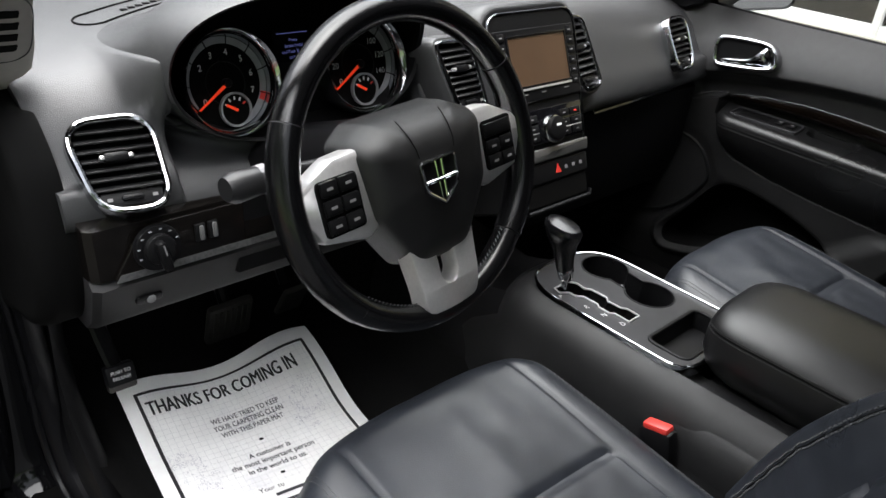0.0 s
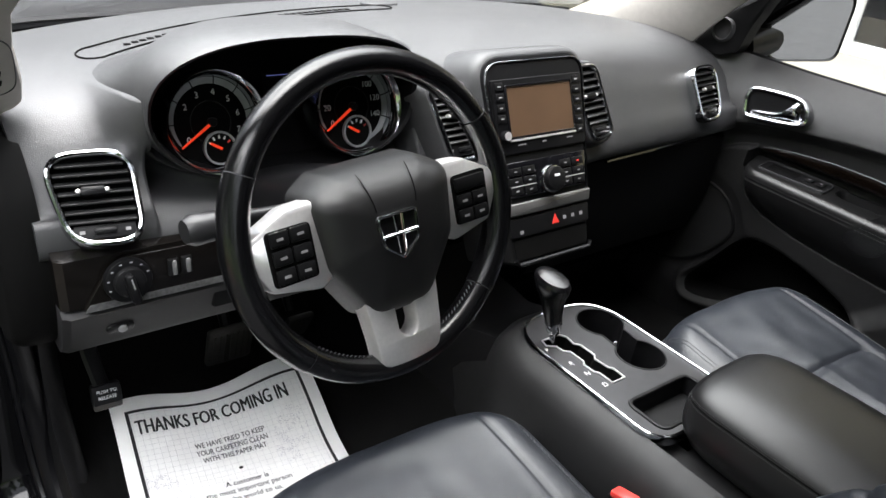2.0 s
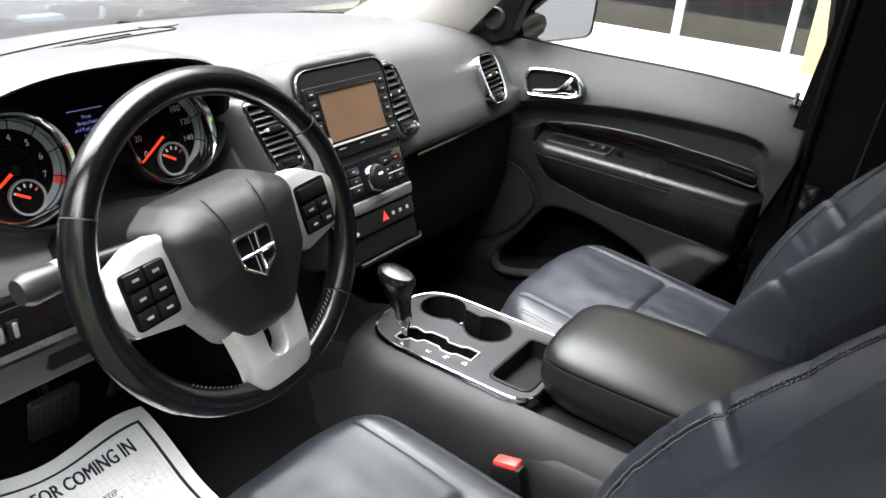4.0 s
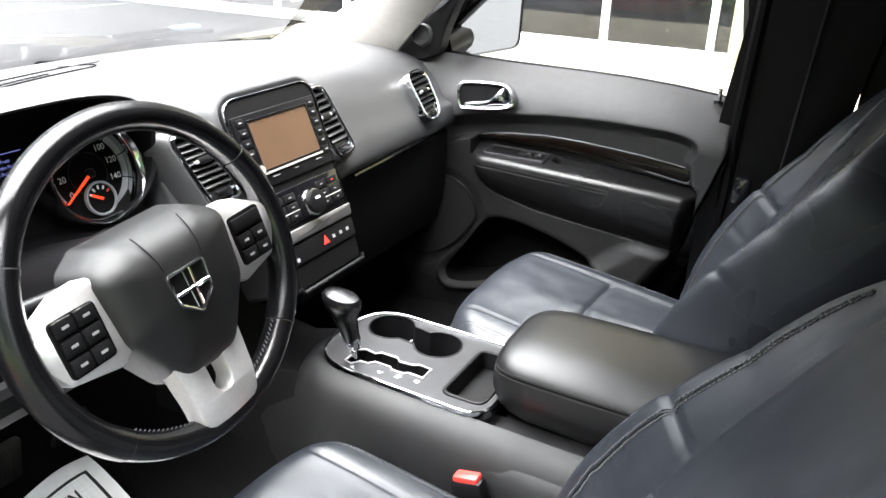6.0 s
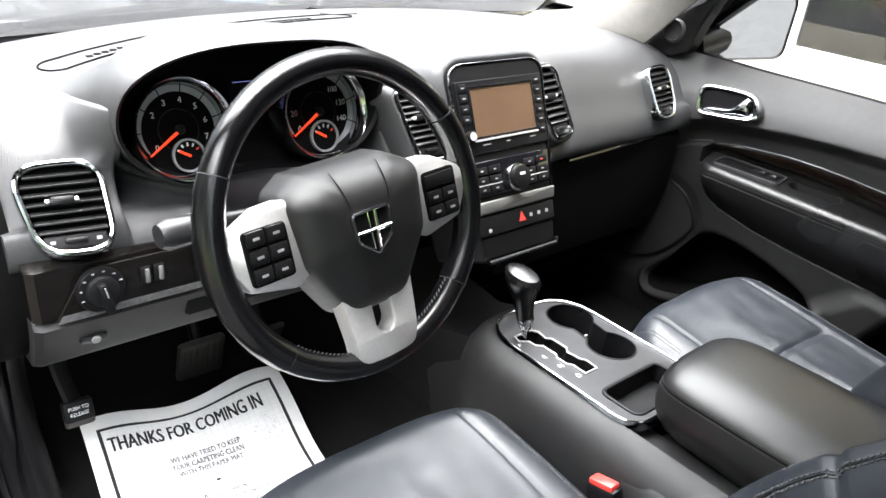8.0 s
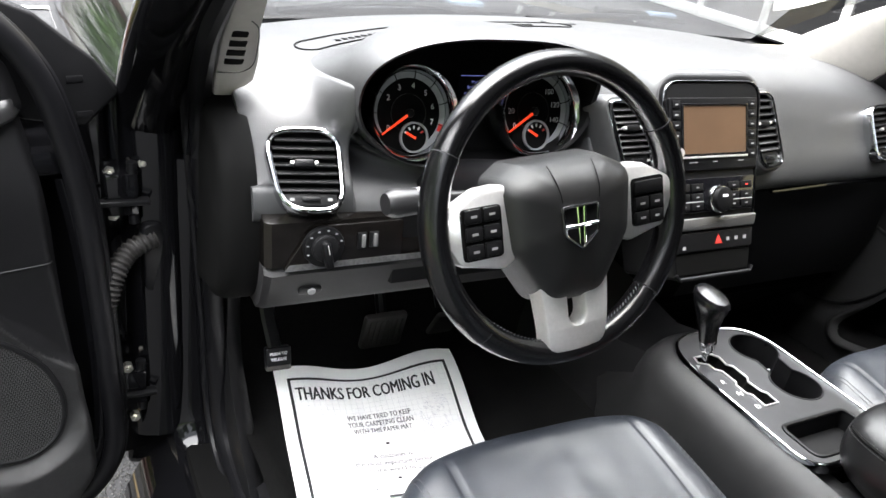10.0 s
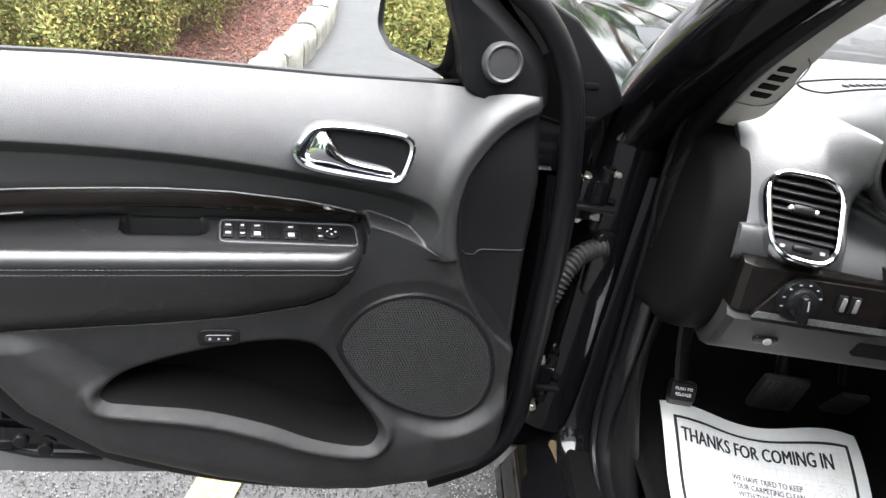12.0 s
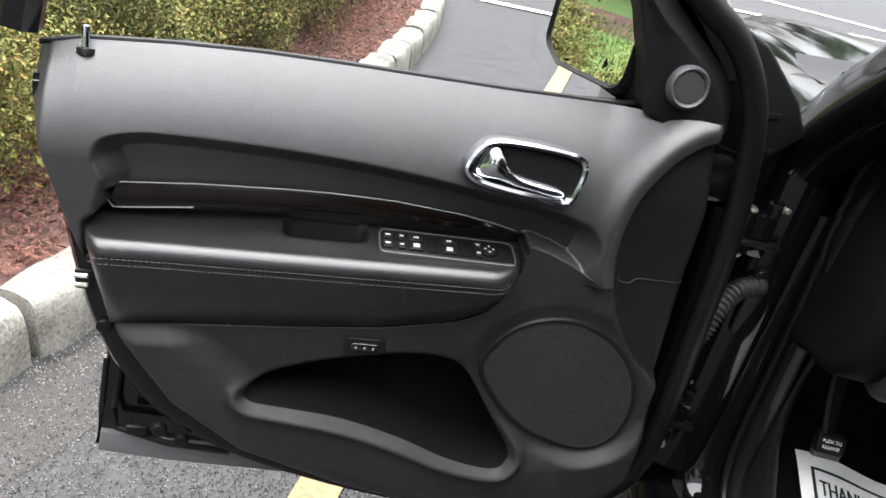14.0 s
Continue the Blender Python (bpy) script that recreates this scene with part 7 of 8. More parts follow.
    so4 = [so4[0]] + [Vector((q.x, q.y)) for q in catmull([(a, b, 0) for a, b in shell[1:-1]], 60)] + [so4[-1]]
    bm = B()
    ring_frame(bm, so4, shrink(so4, 0.045), -0.112, -0.026, fm, 0.012)
    part("inner_metal", bm, GLOSS, dr, "glossy black painted door edge")
    bm = B()
    sk4 = rpoly([(0.02, 1.075), (0.0, 0.60), (0.01, 0.42), (0.06, 0.36), (0.30, 0.338), (0.60, 0.346), (0.80, 0.360), (0.914, 0.374), (0.905, 0.45), (0.895, 0.56), (0.912, 0.72), (0.932, 0.85), (0.955, 1.0), (0.960, 1.040), (0.80, 1.065), (0.30, 1.073)], 0.012, 3)
    slab(bm, sk4, -0.134, -0.116, fm, 0.004)
    part("outer_skin", bm, GLOSS, dr)
    # folded ledge along the bottom of the skin
    bm = B()
    loft(bm, [[P(u, z - 0.004, -0.118), P(u, z - 0.002, -0.096), P(u, z + 0.003, -0.096), P(u, z + 0.026, -0.108), P(u, z + 0.028, -0.118)] for u, z in ((0.905, 0.384), (0.80, 0.370), (0.60, 0.357), (0.30, 0.349))])
    part("bottom_ledge", bm, LEDGE, dr, "grey ledge along the door bottom")
    bm = B()
    tube(bm, [P(u, z, -0.116) for u, z in ((0.895, 0.56), (0.904, 0.46), (0.911, 0.382), (0.80, 0.366), (0.60, 0.352), (0.30, 0.344))], 0.005, 8)
    part("edge_flange", bm, GLOSS, dr)
    bm = B()
    tube(bm, [P(0.873, 0.55, -0.112), P(0.882, 0.47, -0.104), P(0.878, 0.432, -0.098), P(0.80, 0.412, -0.090), P(0.70, 0.40, -0.09)], 0.005, 8)
    part("bottom_seal", bm, RUBBER, dr)
    bm = B()
    rbox(bm, (0, 0, 0), (0.034, 0.010, 0.018), 0.004, Matrix.Translation(P(0.845, 0.440, -0.088)))
    part("drain_clip", bm, RUBBER, dr)
    for u, z in ((0.800, 0.505), (0.768, 0.487), (0.874, 0.69)):
        bm = B()
        cylinder(bm, P(u, z, -0.030), P(u, z, -0.019), 0.011, 16, bevel=0.003)
        part("rubber_plug", bm, RUBBER, dr)
    # latch plate at the rear edge
    bm = B()
    rbox(bm, (0, 0, 0), (0.024, 0.006, 0.030), 0.003, Matrix.Translation(P(0.898, 0.762, -0.027)))
    la = part("latch_plate", bm, SMOOTH, dr)
    for k in (0, 1):
        bm = B()
        tube(bm, [P(0.893, 0.756 + 0.014 * k, -0.022), P(0.910, 0.754 + 0.014 * k, -0.024)], 0.003, 8)
        part("latch_edge", bm, GALV, la)
    # thick door seal round the front edge and up the frame
    path = catmull([P(0.16, 0.372, -0.030), P(0.07, 0.415, -0.028), P(0.028, 0.50, -0.022), P(0.030, 0.67, -0.020), P(0.040, 0.859, -0.020), P(0.054, 0.981, -0.020), P(0.081, 1.10, -0.020), P(0.112, 1.165, -0.020), P(0.155, 1.213, -0.022), P(0.21, 1.248, -0.024), P(0.33, 1.34, -0.03), P(0.55, 1.46, -0.04), P(0.80, 1.53, -0.05)], 80)
    bm = B()
    tube(bm, [q + P(-0.004, 0, 0) for q in path], 0.0165, 12, squash=(1, 0.8), up=(0, 1, 0))
    part("door_seal", bm, RUBBER, dr, "thick black rubber door seal")
    bm = B()
    tube(bm, [q + P(-0.020, -0.004, -0.012) for q in path], 0.010, 10)
    part("seal_lip", bm, RUBBER, dr)
    bm = B()
    slab(bm, rpoly([(0.19, 1.25), (0.075, 1.200), (0.004, 1.138), (-0.030, 1.09), (0.021, 1.043), (0.10, 1.06), (0.19, 1.15)], 0.012, 4), -0.085, -0.060, fm, 0.006)
    fg = part("frame_gusset", bm, PLASTIC, dr)
    for u, z in ((0.032, 1.112), (0.022, 1.062)):
        bm = B()
        rbox(bm, (0, 0, 0), (0.022, 0.003, 0.009), 0.002, Matrix.Translation(P(u, z, -0.0595)))
        part("gusset_clip", bm, SMOOTH, fg)
    # window frame and pane
    bm = B()
    tube(bm, catmull([P(0.12, 1.16, -0.055), P(0.17, 1.225, -0.058), P(0.25, 1.285, -0.062), P(0.40, 1.40, -0.07), P(0.60, 1.50, -0.08), P(0.84, 1.55, -0.085), P(0.90, 1.48, -0.08), P(0.935, 1.25, -0.06), P(0.965, 1.08, -0.045)], 60), 0.026, 8, squash=(1.0, 1.0))
    part("window_frame", bm, GLOSS if driver else SMOOTH, dr)
    bm = B()
    bm.faces.new([bm.verts.new(P(a, b, dd)) for a, b, dd in ((0.24, 1.08, -0.070), (0.95, 1.08, -0.070), (0.92, 1.26, -0.074), (0.88, 1.47, -0.08), (0.82, 1.53, -0.085), (0.60, 1.48, -0.08), (0.40, 1.38, -0.07), (0.26, 1.27, -0.068))])
    gl = part("window_pane", bm, WINDOW, dr, "clear raised window glass")
    gl.visible_shadow = False
    return dr, P, fm


DOOR_M = Matrix.Translation((-0.88, 0.36, 0)) @ Matrix.Rotation(radians(180 + 13), 4, "Z")
ddoor, DP, dfm = door("door_1", DOOR_M, False, "open driver's door with black trim, wood strip and chrome handle", True)
PDOOR_M = Matrix.Translation((0.745, 0.51, 0.025)) @ Matrix.Rotation(radians(-90), 4, "Z")
pdoor, PP, pfm = door("door_2", PDOOR_M, True, "closed passenger door with black trim, wood strip and chrome handle", False)


def door_mirror(name, centre, face, up, w, h, foot):
    """An outside mirror: shell, glass, foot."""
    f = Vector(face).normalized()
    r = Vector(up).cross(f).normalized()
    m = tilted(centre, r, f.cross(r))
    mi = thing(name, "black door mirror with clear glass", "door mirror", group="door mirrors")
    o = rpoly([(-w / 2, -h / 2 + 0.02), (-w / 2 + 0.04, -h / 2), (w / 2, -h / 2 + 0.01), (w / 2, h / 2), (-w / 2, h / 2)], [0.03, 0.03, 0.03, 0.04, 0.04], 6)
    bm = B()
    rings = [[m @ Vector((p.x, p.y, d)) for p in (q * (1 - g / (w / 2)) for q in o)] for d, g in ((-0.002, 0.008), (0.004, 0.003), (0.0, 0.0), (-0.03, -0.003), (-0.07, 0.008), (-0.10, 0.028), (-0.115, 0.05))]
    loft(bm, rings, caps=False)
    bm.faces.new([bm.verts.new(p) for p in rings[-1]])
    part("mirror_shell", bm, PLASTIC, mi)
    bm = B()
    slab(bm, [q * (1 - 0.014 / w) for q in o], -0.006, -0.001, m)
    part("mirror_glass", bm, MIRROR, mi, "mirror glass")
    bm = B()
    tube(bm, [Vector(foot[0]), Vector(foot[1])], 0.03, 12, squash=(1, 1.4))
    part("mirror_foot", bm, SMOOTH, mi)
    return mi

DMW = DOOR_M @ Vector((0.278, -0.155, 1.188))
door_mirror("door_mirror", DMW, DOOR_M.to_3x3() @ Vector((0.93, 0.35, 0.03)), (0, 0, 1), 0.185, 0.19, (DOOR_M @ Vector((0.20, -0.07, 1.12)), DOOR_M @ Vector((0.24, -0.13, 1.13))))
door_mirror("door_mirror", (0.945, 0.235, 1.186), (-0.50, -1.0, -0.05), (0, 0, 1), 0.205, 0.172, ((0.80, 0.30, 1.13), (0.90, 0.29, 1.15)))

# ---- driver's door jamb: hinges, bolts, wiring tube, check strap ----
jamb = ddoor
for z in (0.93, 0.572):
    bm = B()
    rbox(bm, (-0.872, 0.45, z), (0.05, 0.05, 0.07), 0.006)
    h = part("hinge_block", bm, GLOSS, jamb)
    bm = B()
    rbox(bm, (-0.87, 0.425, z - 0.01), (0.075, 0.02, 0.008), 0.002)
    part("hinge_leaf", bm, SMOOTH, h)
    bm = B()
    cylinder(bm, (-0.855, 0.435, z - 0.05), (-0.855, 0.435, z + 0.05), 0.008, 12)
    part("hinge_pin", bm, SMOOTH, h)
for x, y, z in ((-0.886, 0.435, 0.962), (-0.884, 0.435, 0.893), (-0.876, 0.425, 0.614), (-0.868, 0.428, 0.507), (-0.838, 0.44, 0.975), (-0.816, 0.455, 0.605)):
    bm = B()
    cylinder(bm, (x, y + 0.012, z), (x, y, z), 0.0085, 6)
    b_ = part("bolt", bm, GALV, jamb, "zinc-plated bolt")
    bm = B()
    cylinder(bm, (x, y, z), (x, y - 0.005, z), 0.0045, 10, bevel=0.001)
    part("bolt_tip", bm, GALV, b_)
for o in list(ddoor.children):
    if o.name.split(".")[0] in ("hinge_block", "bolt"):
        o.matrix_parent_inverse = DOOR_M.inverted()
loom = thing("wiring_tube", "ribbed black rubber wiring tube between door and body", "cable tube")
bm = B()
path = catmull([(-0.914, 0.384, 0.745), (-0.904, 0.384, 0.774), (-0.890, 0.397, 0.812), (-0.865, 0.420, 0.838), (-0.826, 0.438, 0.850)], 220)
tube(bm, path, 0.014, 12, radii=[0.0152 + 0.0020 * math.copysign(abs(math.sin(k * 0.62)) ** 0.6, math.sin(k * 0.62)) for k in range(220)])
part("ribbed_tube", bm, LOOM, loom)
bm = B()
slab(bm, rrect(0.034, 0.125, 0.014), -0.01, 0.006, tilted((-0.828, 0.440, 0.815), (1, 0.25, 0.05), (-0.05, -0.1, 1)), 0.003)
part("flange", bm, RUBBER, loom)

# ---- footwell: pedals and paper mat ----
ped = thing("brake_pedal", "worn black rubber brake pedal", "pedal", group="pedals")
bm = B()
rbox(bm, (-0.352, 0.55, 0.527), (0.098, 0.02, 0.098), 0.012, Matrix.Rotation(radians(14), 4, "X"))
part("pad", bm, PEDAL, ped)
for k in range(7):
    bm = B()
    rbox(bm, (-0.352 - 0.036 + 0.012 * k, 0.540, 0.527), (0.005, 0.006, 0.074), 0.001, Matrix.Rotation(radians(14), 4, "X"))
    part("rib", bm, PEDAL, ped)
bm = B()
tube(bm, [(-0.352, 0.56, 0.55), (-0.36, 0.62, 0.70), (-0.36, 0.66, 0.85)], 0.012, 8)
part("arm", bm, SMOOTH, ped)
gas = thing("accelerator_pedal", "black rubber accelerator pedal", "pedal", group="pedals")
bm = B()
rbox(bm, (-0.19, 0.58, 0.49), (0.062, 0.016, 0.13), 0.008, Matrix.Rotation(radians(30), 4, "X"))
part("pad", bm, PEDAL, gas)
bm = B()
tube(bm, [(-0.19, 0.60, 0.53), (-0.2, 0.68, 0.68), (-0.2, 0.70, 0.85)], 0.01, 8)
part("arm", bm, SMOOTH, gas)
pb = thing("parking_brake_pedal", "black parking brake pedal reading push to release", "pedal", group="pedals")
PBM = tilted((-0.632, 0.385, 0.622), (1, -0.05, 0), (0, 0.45, 1))
bm = B()
slab(bm, rrect(0.045, 0.034, 0.005), -0.012, 0.006, PBM, 0.003)
pbp = part("pad", bm, RUBBER, pb)
bm = B()
rbox(bm, (0, 0, 0), (0.045, 0.014, 0.016), 0.004, PBM @ Matrix.Translation((0, -0.019, -0.006)))
part("pad_lip", bm, PEDAL, pbp)
lettering("pad_text", "PUSH TO", 0.0080, PBM @ Matrix.Translation((0, 0.005, 0.0065)), WHITE, pbp, squeeze=0.95)
lettering("pad_text", "RELEASE", 0.0080, PBM @ Matrix.Translation((0, -0.005, 0.0065)), WHITE, pbp, squeeze=0.95)
bm = B()
tube(bm, catmull([(-0.635, 0.395, 0.63), (-0.645, 0.42, 0.70), (-0.65, 0.45, 0.80), (-0.65, 0.47, 0.9)], 12), 0.009, 8, squash=(1.6, 0.8))
part("arm", bm, SMOOTH, pb)
rod = thing("release_cable", "thin grey cable under the knee panel", "cable")
bm = B()
tube(bm, [(-0.47, 0.29, 0.828), (-0.43, 0.42, 0.735), (-0.40, 0.5, 0.66)], 0.0022, 6)
part("cable", bm, INKG, rod)

paper = thing("paper_floor_mat", "white printed paper mat on the driver's floor", "paper mat")
PC = Vector((-0.605, 0.496))
pr, pd_ = Vector((0.984, -0.180)), Vector((-0.150, -0.989))
PW, PH = 0.362, 0.52


def paper_pt(u, v, lift=0.0):
    """u across in metres, v down the sheet in metres; its top edge curls up the footwell."""
    q = PC + pr * u + pd_ * v
    z = 0.483 + 0.008 * math.exp(-((v) / 0.05) ** 2) * (0.5 + 0.5 * math.sin(u * 24 + 0.6)) + 0.0025 * math.sin(u * 17 + v * 9) + 0.005 * noise.noise((u * 6, v * 6, 3.0))
    z += 0.016 * float(sst(0.20, 0.0, v)) + 0.030 * float(sst(0.10, 0.34, u)) * float(sst(0.24, 0.02, v))
    return Vector((q.x, q.y + 0.008 * math.sin(u * 21 + 1.0) * math.exp(-(v / 0.06) ** 2), z + lift))


pv, pf = grid_mesh(lambda u, v: paper_pt(u * PW, v * PH), 60, 60)
rawpart("sheet", pv, pf, PAPER, paper)


def print_strip(name, u0, v0, u1, v1, wid, mt, n=24, lift=0.0008):
    d = Vector((u1 - u0, v1 - v0))
    nn = Vector((-d.y, d.x)).normalized() * wid / 2
    vs, fs = [], []
    for k in range(n + 1):
        c = Vector((u0, v0)) + d * (k / n)
        for s in (-1, 1):
            q = c + nn * s
            vs.append(tuple(paper_pt(q.x, q.y, lift)))
    for k in range(n):
        fs.append((2 * k, 2 * k + 1, 2 * k + 3, 2 * k + 2))
    return rawpart(name, vs, fs, mt, paper)


for a in ((0.0222, 0.037, PW - 0.0222, 0.037), (0.025, 0.037, 0.025, PH - 0.03), (PW - 0.025, 0.037, PW - 0.025, PH - 0.03)):
    print_strip("printed_border", *a, 0.0058, INK)
vs, fs = [], []
for k in range(40):
    for hor in (0, 1):
        n = 18
        if hor:
            v = 0.044 + 0.0115 * k
            if v > PH - 0.03:
                continue
            ends_ = ((0.030, v), (PW - 0.030, v))
        else:
            u = 0.030 + 0.0115 * k
            if u > PW - 0.030:
                continue
            ends_ = ((u, 0.042), (u, PH - 0.03))
        b0 = len(vs)
        for i in range(n + 1):
            t = i / n
            uu = ends_[0][0] + (ends_[1][0] - ends_[0][0]) * t
            vv = ends_[0][1] + (ends_[1][1] - ends_[0][1]) * t
            for s in (-1, 1):
                vs.append(tuple(paper_pt(uu + (0 if hor else s * 0.0003), vv + (s * 0.0003 if hor else 0), 0.0005)))
        fs += [(b0 + 2 * i, b0 + 2 * i + 1, b0 + 2 * i + 3, b0 + 2 * i + 2) for i in range(n)]
tagged(rawpart("printed_grid", vs, fs, GRID, paper), kind="stuff")


def paper_text(txt, size, u, v, width, mt=INK, bold=0.0):
    cu = bpy.data.curves.new("line", "FONT")
    cu.body, cu.size, cu.align_x, cu.align_y = txt, size, "CENTER", "CENTER"
    cu.resolution_u = 3
    tmp = bpy.data.objects.new("line", cu)
    me = bpy.data.meshes.new_from_object(tmp)
    bpy.data.objects.remove(tmp)
    wide = max(p.co.x for p in me.vertices) - min(p.co.x for p in me.vertices)
    flat = [(p.co.x * width / wide, p.co.y) for p in me.vertices]
    polys = [tuple(p.vertices) for p in me.polygons]
    n = len(flat)
    shifts = [(0.0, 0.0)] if bold == 0 else [(-bold, 0.0), (0.0, bold * 0.6), (bold, 0.0)]
    me = bpy.data.meshes.new("line")
    me.from_pydata([tuple(paper_pt(u + x + dx, v - y - dy, 0.0012 + 0.0001 * k)) for k, (dx, dy) in enumerate(shifts) for x, y in flat], [], [tuple(i + n * k for i in f) for k in range(len(shifts)) for f in polys])
    me.materials.append(mt)
    ob = new("printed_line", me)
    ob.parent = paper


MIDU = PW / 2
GINK = mat("dark_grey_ink", (0.035, 0.035, 0.04), 0.8)
paper_text("THANKS FOR COMING IN", 0.044, 0.170, 0.075, 0.270, INK, 0.0008)
for k, (t, w_) in enumerate((("WE HAVE TRIED TO KEEP", 0.122), ("YOUR CARPETING CLEAN", 0.124), ("WITH THIS PAPER MAT", 0.110))):
    paper_text(t, 0.0165, MIDU, 0.138 + 0.0175 * k, w_, GINK, 0.00015)
for v in (0.207, 0.295):
    bm = B()
    bm.faces.new([bm.verts.new(paper_pt(MIDU + 0.004 * math.cos(t), v + 0.003 * math.sin(t), 0.0012)) for t in (2 * math.pi * k / 14 for k in range(14))])
    part("printed_dot", bm, INK, paper)
for k, (t, w_) in enumerate((("A customer is", 0.072), ("the most important person", 0.143), ("in the world to us.", 0.100))):
    paper_text(t, 0.0165, MIDU + 0.002, 0.238 + 0.0175 * k, w_, GINK, 0.00015)
paper_text("Your su", 0.0155, MIDU - 0.03, 0.320, 0.04, GINK)
for k in range(2):
    print_strip("printed_bar", MIDU - 0.03, 0.338 + 0.0185 * k, MIDU + 0.07, 0.338 + 0.0185 * k, 0.007, GINK, lift=0.0012)

# scuffs of shoes on the sheet
rs = random.Random(21)
vs, fs = [], []
for cu_, cv_, ru_, rv_, lean_ in ((0.060, 0.235, 0.030, 0.055, 0.3), (0.285, 0.165, 0.032, 0.060, -0.25), (0.19, 0.16, 0.05, 0.02, 0.0)):
    for k in range(900):
        a, r = rs.uniform(0, 6.28), math.sqrt(rs.random())
        y_ = rv_ * r * math.sin(a)
        x_ = ru_ * r * math.cos(a) + lean_ * y_
        if noise.noise((x_ * 60, y_ * 60, cu_ * 50)) < -0.05:
            continue
        h_ = rs.uniform(0.0002, 0.0006)
        b0 = len(vs)
        vs += [tuple(paper_pt(cu_ + x_ + h_ * c, cv_ + y_ + h_ * d, 0.0010)) for c, d in ((-1, -1), (1, -1), (1, 1), (-1, 1))]
        fs.append((b0, b0 + 1, b0 + 2, b0 + 3))
tagged(rawpart("scuff_marks", vs, fs, mat("violet_grey_scuff", (0.34, 0.33, 0.40), 0.9), paper, smooth=False), kind="stuff")

# ---- outside: lot, kerb, mulch bed, shrubs, storefront ----
ground = thing("ground", "damp grey asphalt lot with worn painted lines", "asphalt", kind="structure")
vs, fs = [], []
xs = [-300, -60, -20] + [-8 + 0.4 * k for k in range(36)] + [20, 60, 300]
ys = [-300, -60, -20] + [-6 + 0.5 * k for k in range(50)] + [40, 90, 300]
for x in xs:
    for y in ys:
        vs.append((x, y, 0.006 * noise.noise((x * 0.8, y * 0.8, 0)) - 0.006))
n = len(ys)
for i in range(len(xs) - 1):
    for j in range(n - 1):
        fs.append((i * n + j, i * n + j + 1, (i + 1) * n + j + 1, (i + 1) * n + j))
rawpart("asphalt", vs, fs, ASPHALT, ground)
for (x0, y0), (x1, y1), w, mt in (((-1.52, 0.30), (-0.70, 5.0), 0.10, YELLOW), ((-1.5, 6.2), (2.5, 6.6), 0.10, WLINE), ((-1.4, 8.5), (4.5, 9.2), 0.12, WLINE), ((0.5, 10.5), (9, 9.0), 0.12, WLINE)):
    d = Vector((x1 - x0, y1 - y0, 0)).normalized()
    nn = Vector((-d.y, d.x, 0)) * w / 2
    p0, p1 = Vector((x0, y0, 0.006)), Vector((x1, y1, 0.006))
    rawpart("painted_line", [tuple(p0 - nn), tuple(p1 - nn), tuple(p1 + nn), tuple(p0 + nn)], [(0, 1, 2, 3)], mt, ground, smooth=False)
STAIN = mat("rusty_gutter_stain", (0.018, 0.0148, 0.012), 0.8, var=0.6, scale=90, dirt=0.85, dirt_color=(0.028, 0.028, 0.028), bump=0.9, bump_scale=180)
# loose chips on the near asphalt
rnd = random.Random(5)
vs, fs = [], []
for k in range(60000):
    x, y = rnd.uniform(-2.5, -0.8), rnd.uniform(-0.2, 1.6)
    s = rnd.uniform(0.0010, 0.0032)
    b0 = len(vs)
    a = rnd.uniform(0, 6.28)
    for t in range(4):
        vs.append((x + s * math.cos(a + t * 1.57), y + s * math.sin(a + t * 1.57), -0.002))
    vs.append((x, y, 0.001 + s * 0.25))
    fs += [(b0, b0 + 1, b0 + 4), (b0 + 1, b0 + 2, b0 + 4), (b0 + 2, b0 + 3, b0 + 4), (b0 + 3, b0, b0 + 4)]
tagged(rawpart("stone_chips", vs, fs, mat("asphalt_chip", (0.11, 0.108, 0.104), 0.8, island=0.9, spec=0.2), ground, smooth=False), kind="stuff")

KC = [(-3.2, -1.5), (-2.72, -0.4), (-2.36, 0.45), (-2.17, 1.0), (-2.0, 1.8), (-1.82, 3.0), (-1.70, 4.2), (-1.70, 5.3), (-1.9, 6.2), (-2.6, 7.0), (-3.8, 7.5), (-5.5, 7.8), (-8.0, 8.0)]
kpath = catmull([(a, b, 0) for a, b in KC], 400)
kerb = thing("kerb", "rough pale granite kerb stones round the mulch bed", "kerb", kind="structure")
klen = [0.0]
for a, b in zip(kpath, kpath[1:]):
    klen.append(klen[-1] + (b - a).length)


def on_kerb(s):
    i = min(max(int(np.searchsorted(klen, s)), 1), len(klen) - 1)
    t = (s - klen[i - 1]) / max(klen[i] - klen[i - 1], 1e-6)
    p = kpath[i - 1].lerp(kpath[i], min(max(t, 0), 1))
    d = (kpath[i] - kpath[i - 1]).normalized()
    return p, Vector((-d.y, d.x, 0))


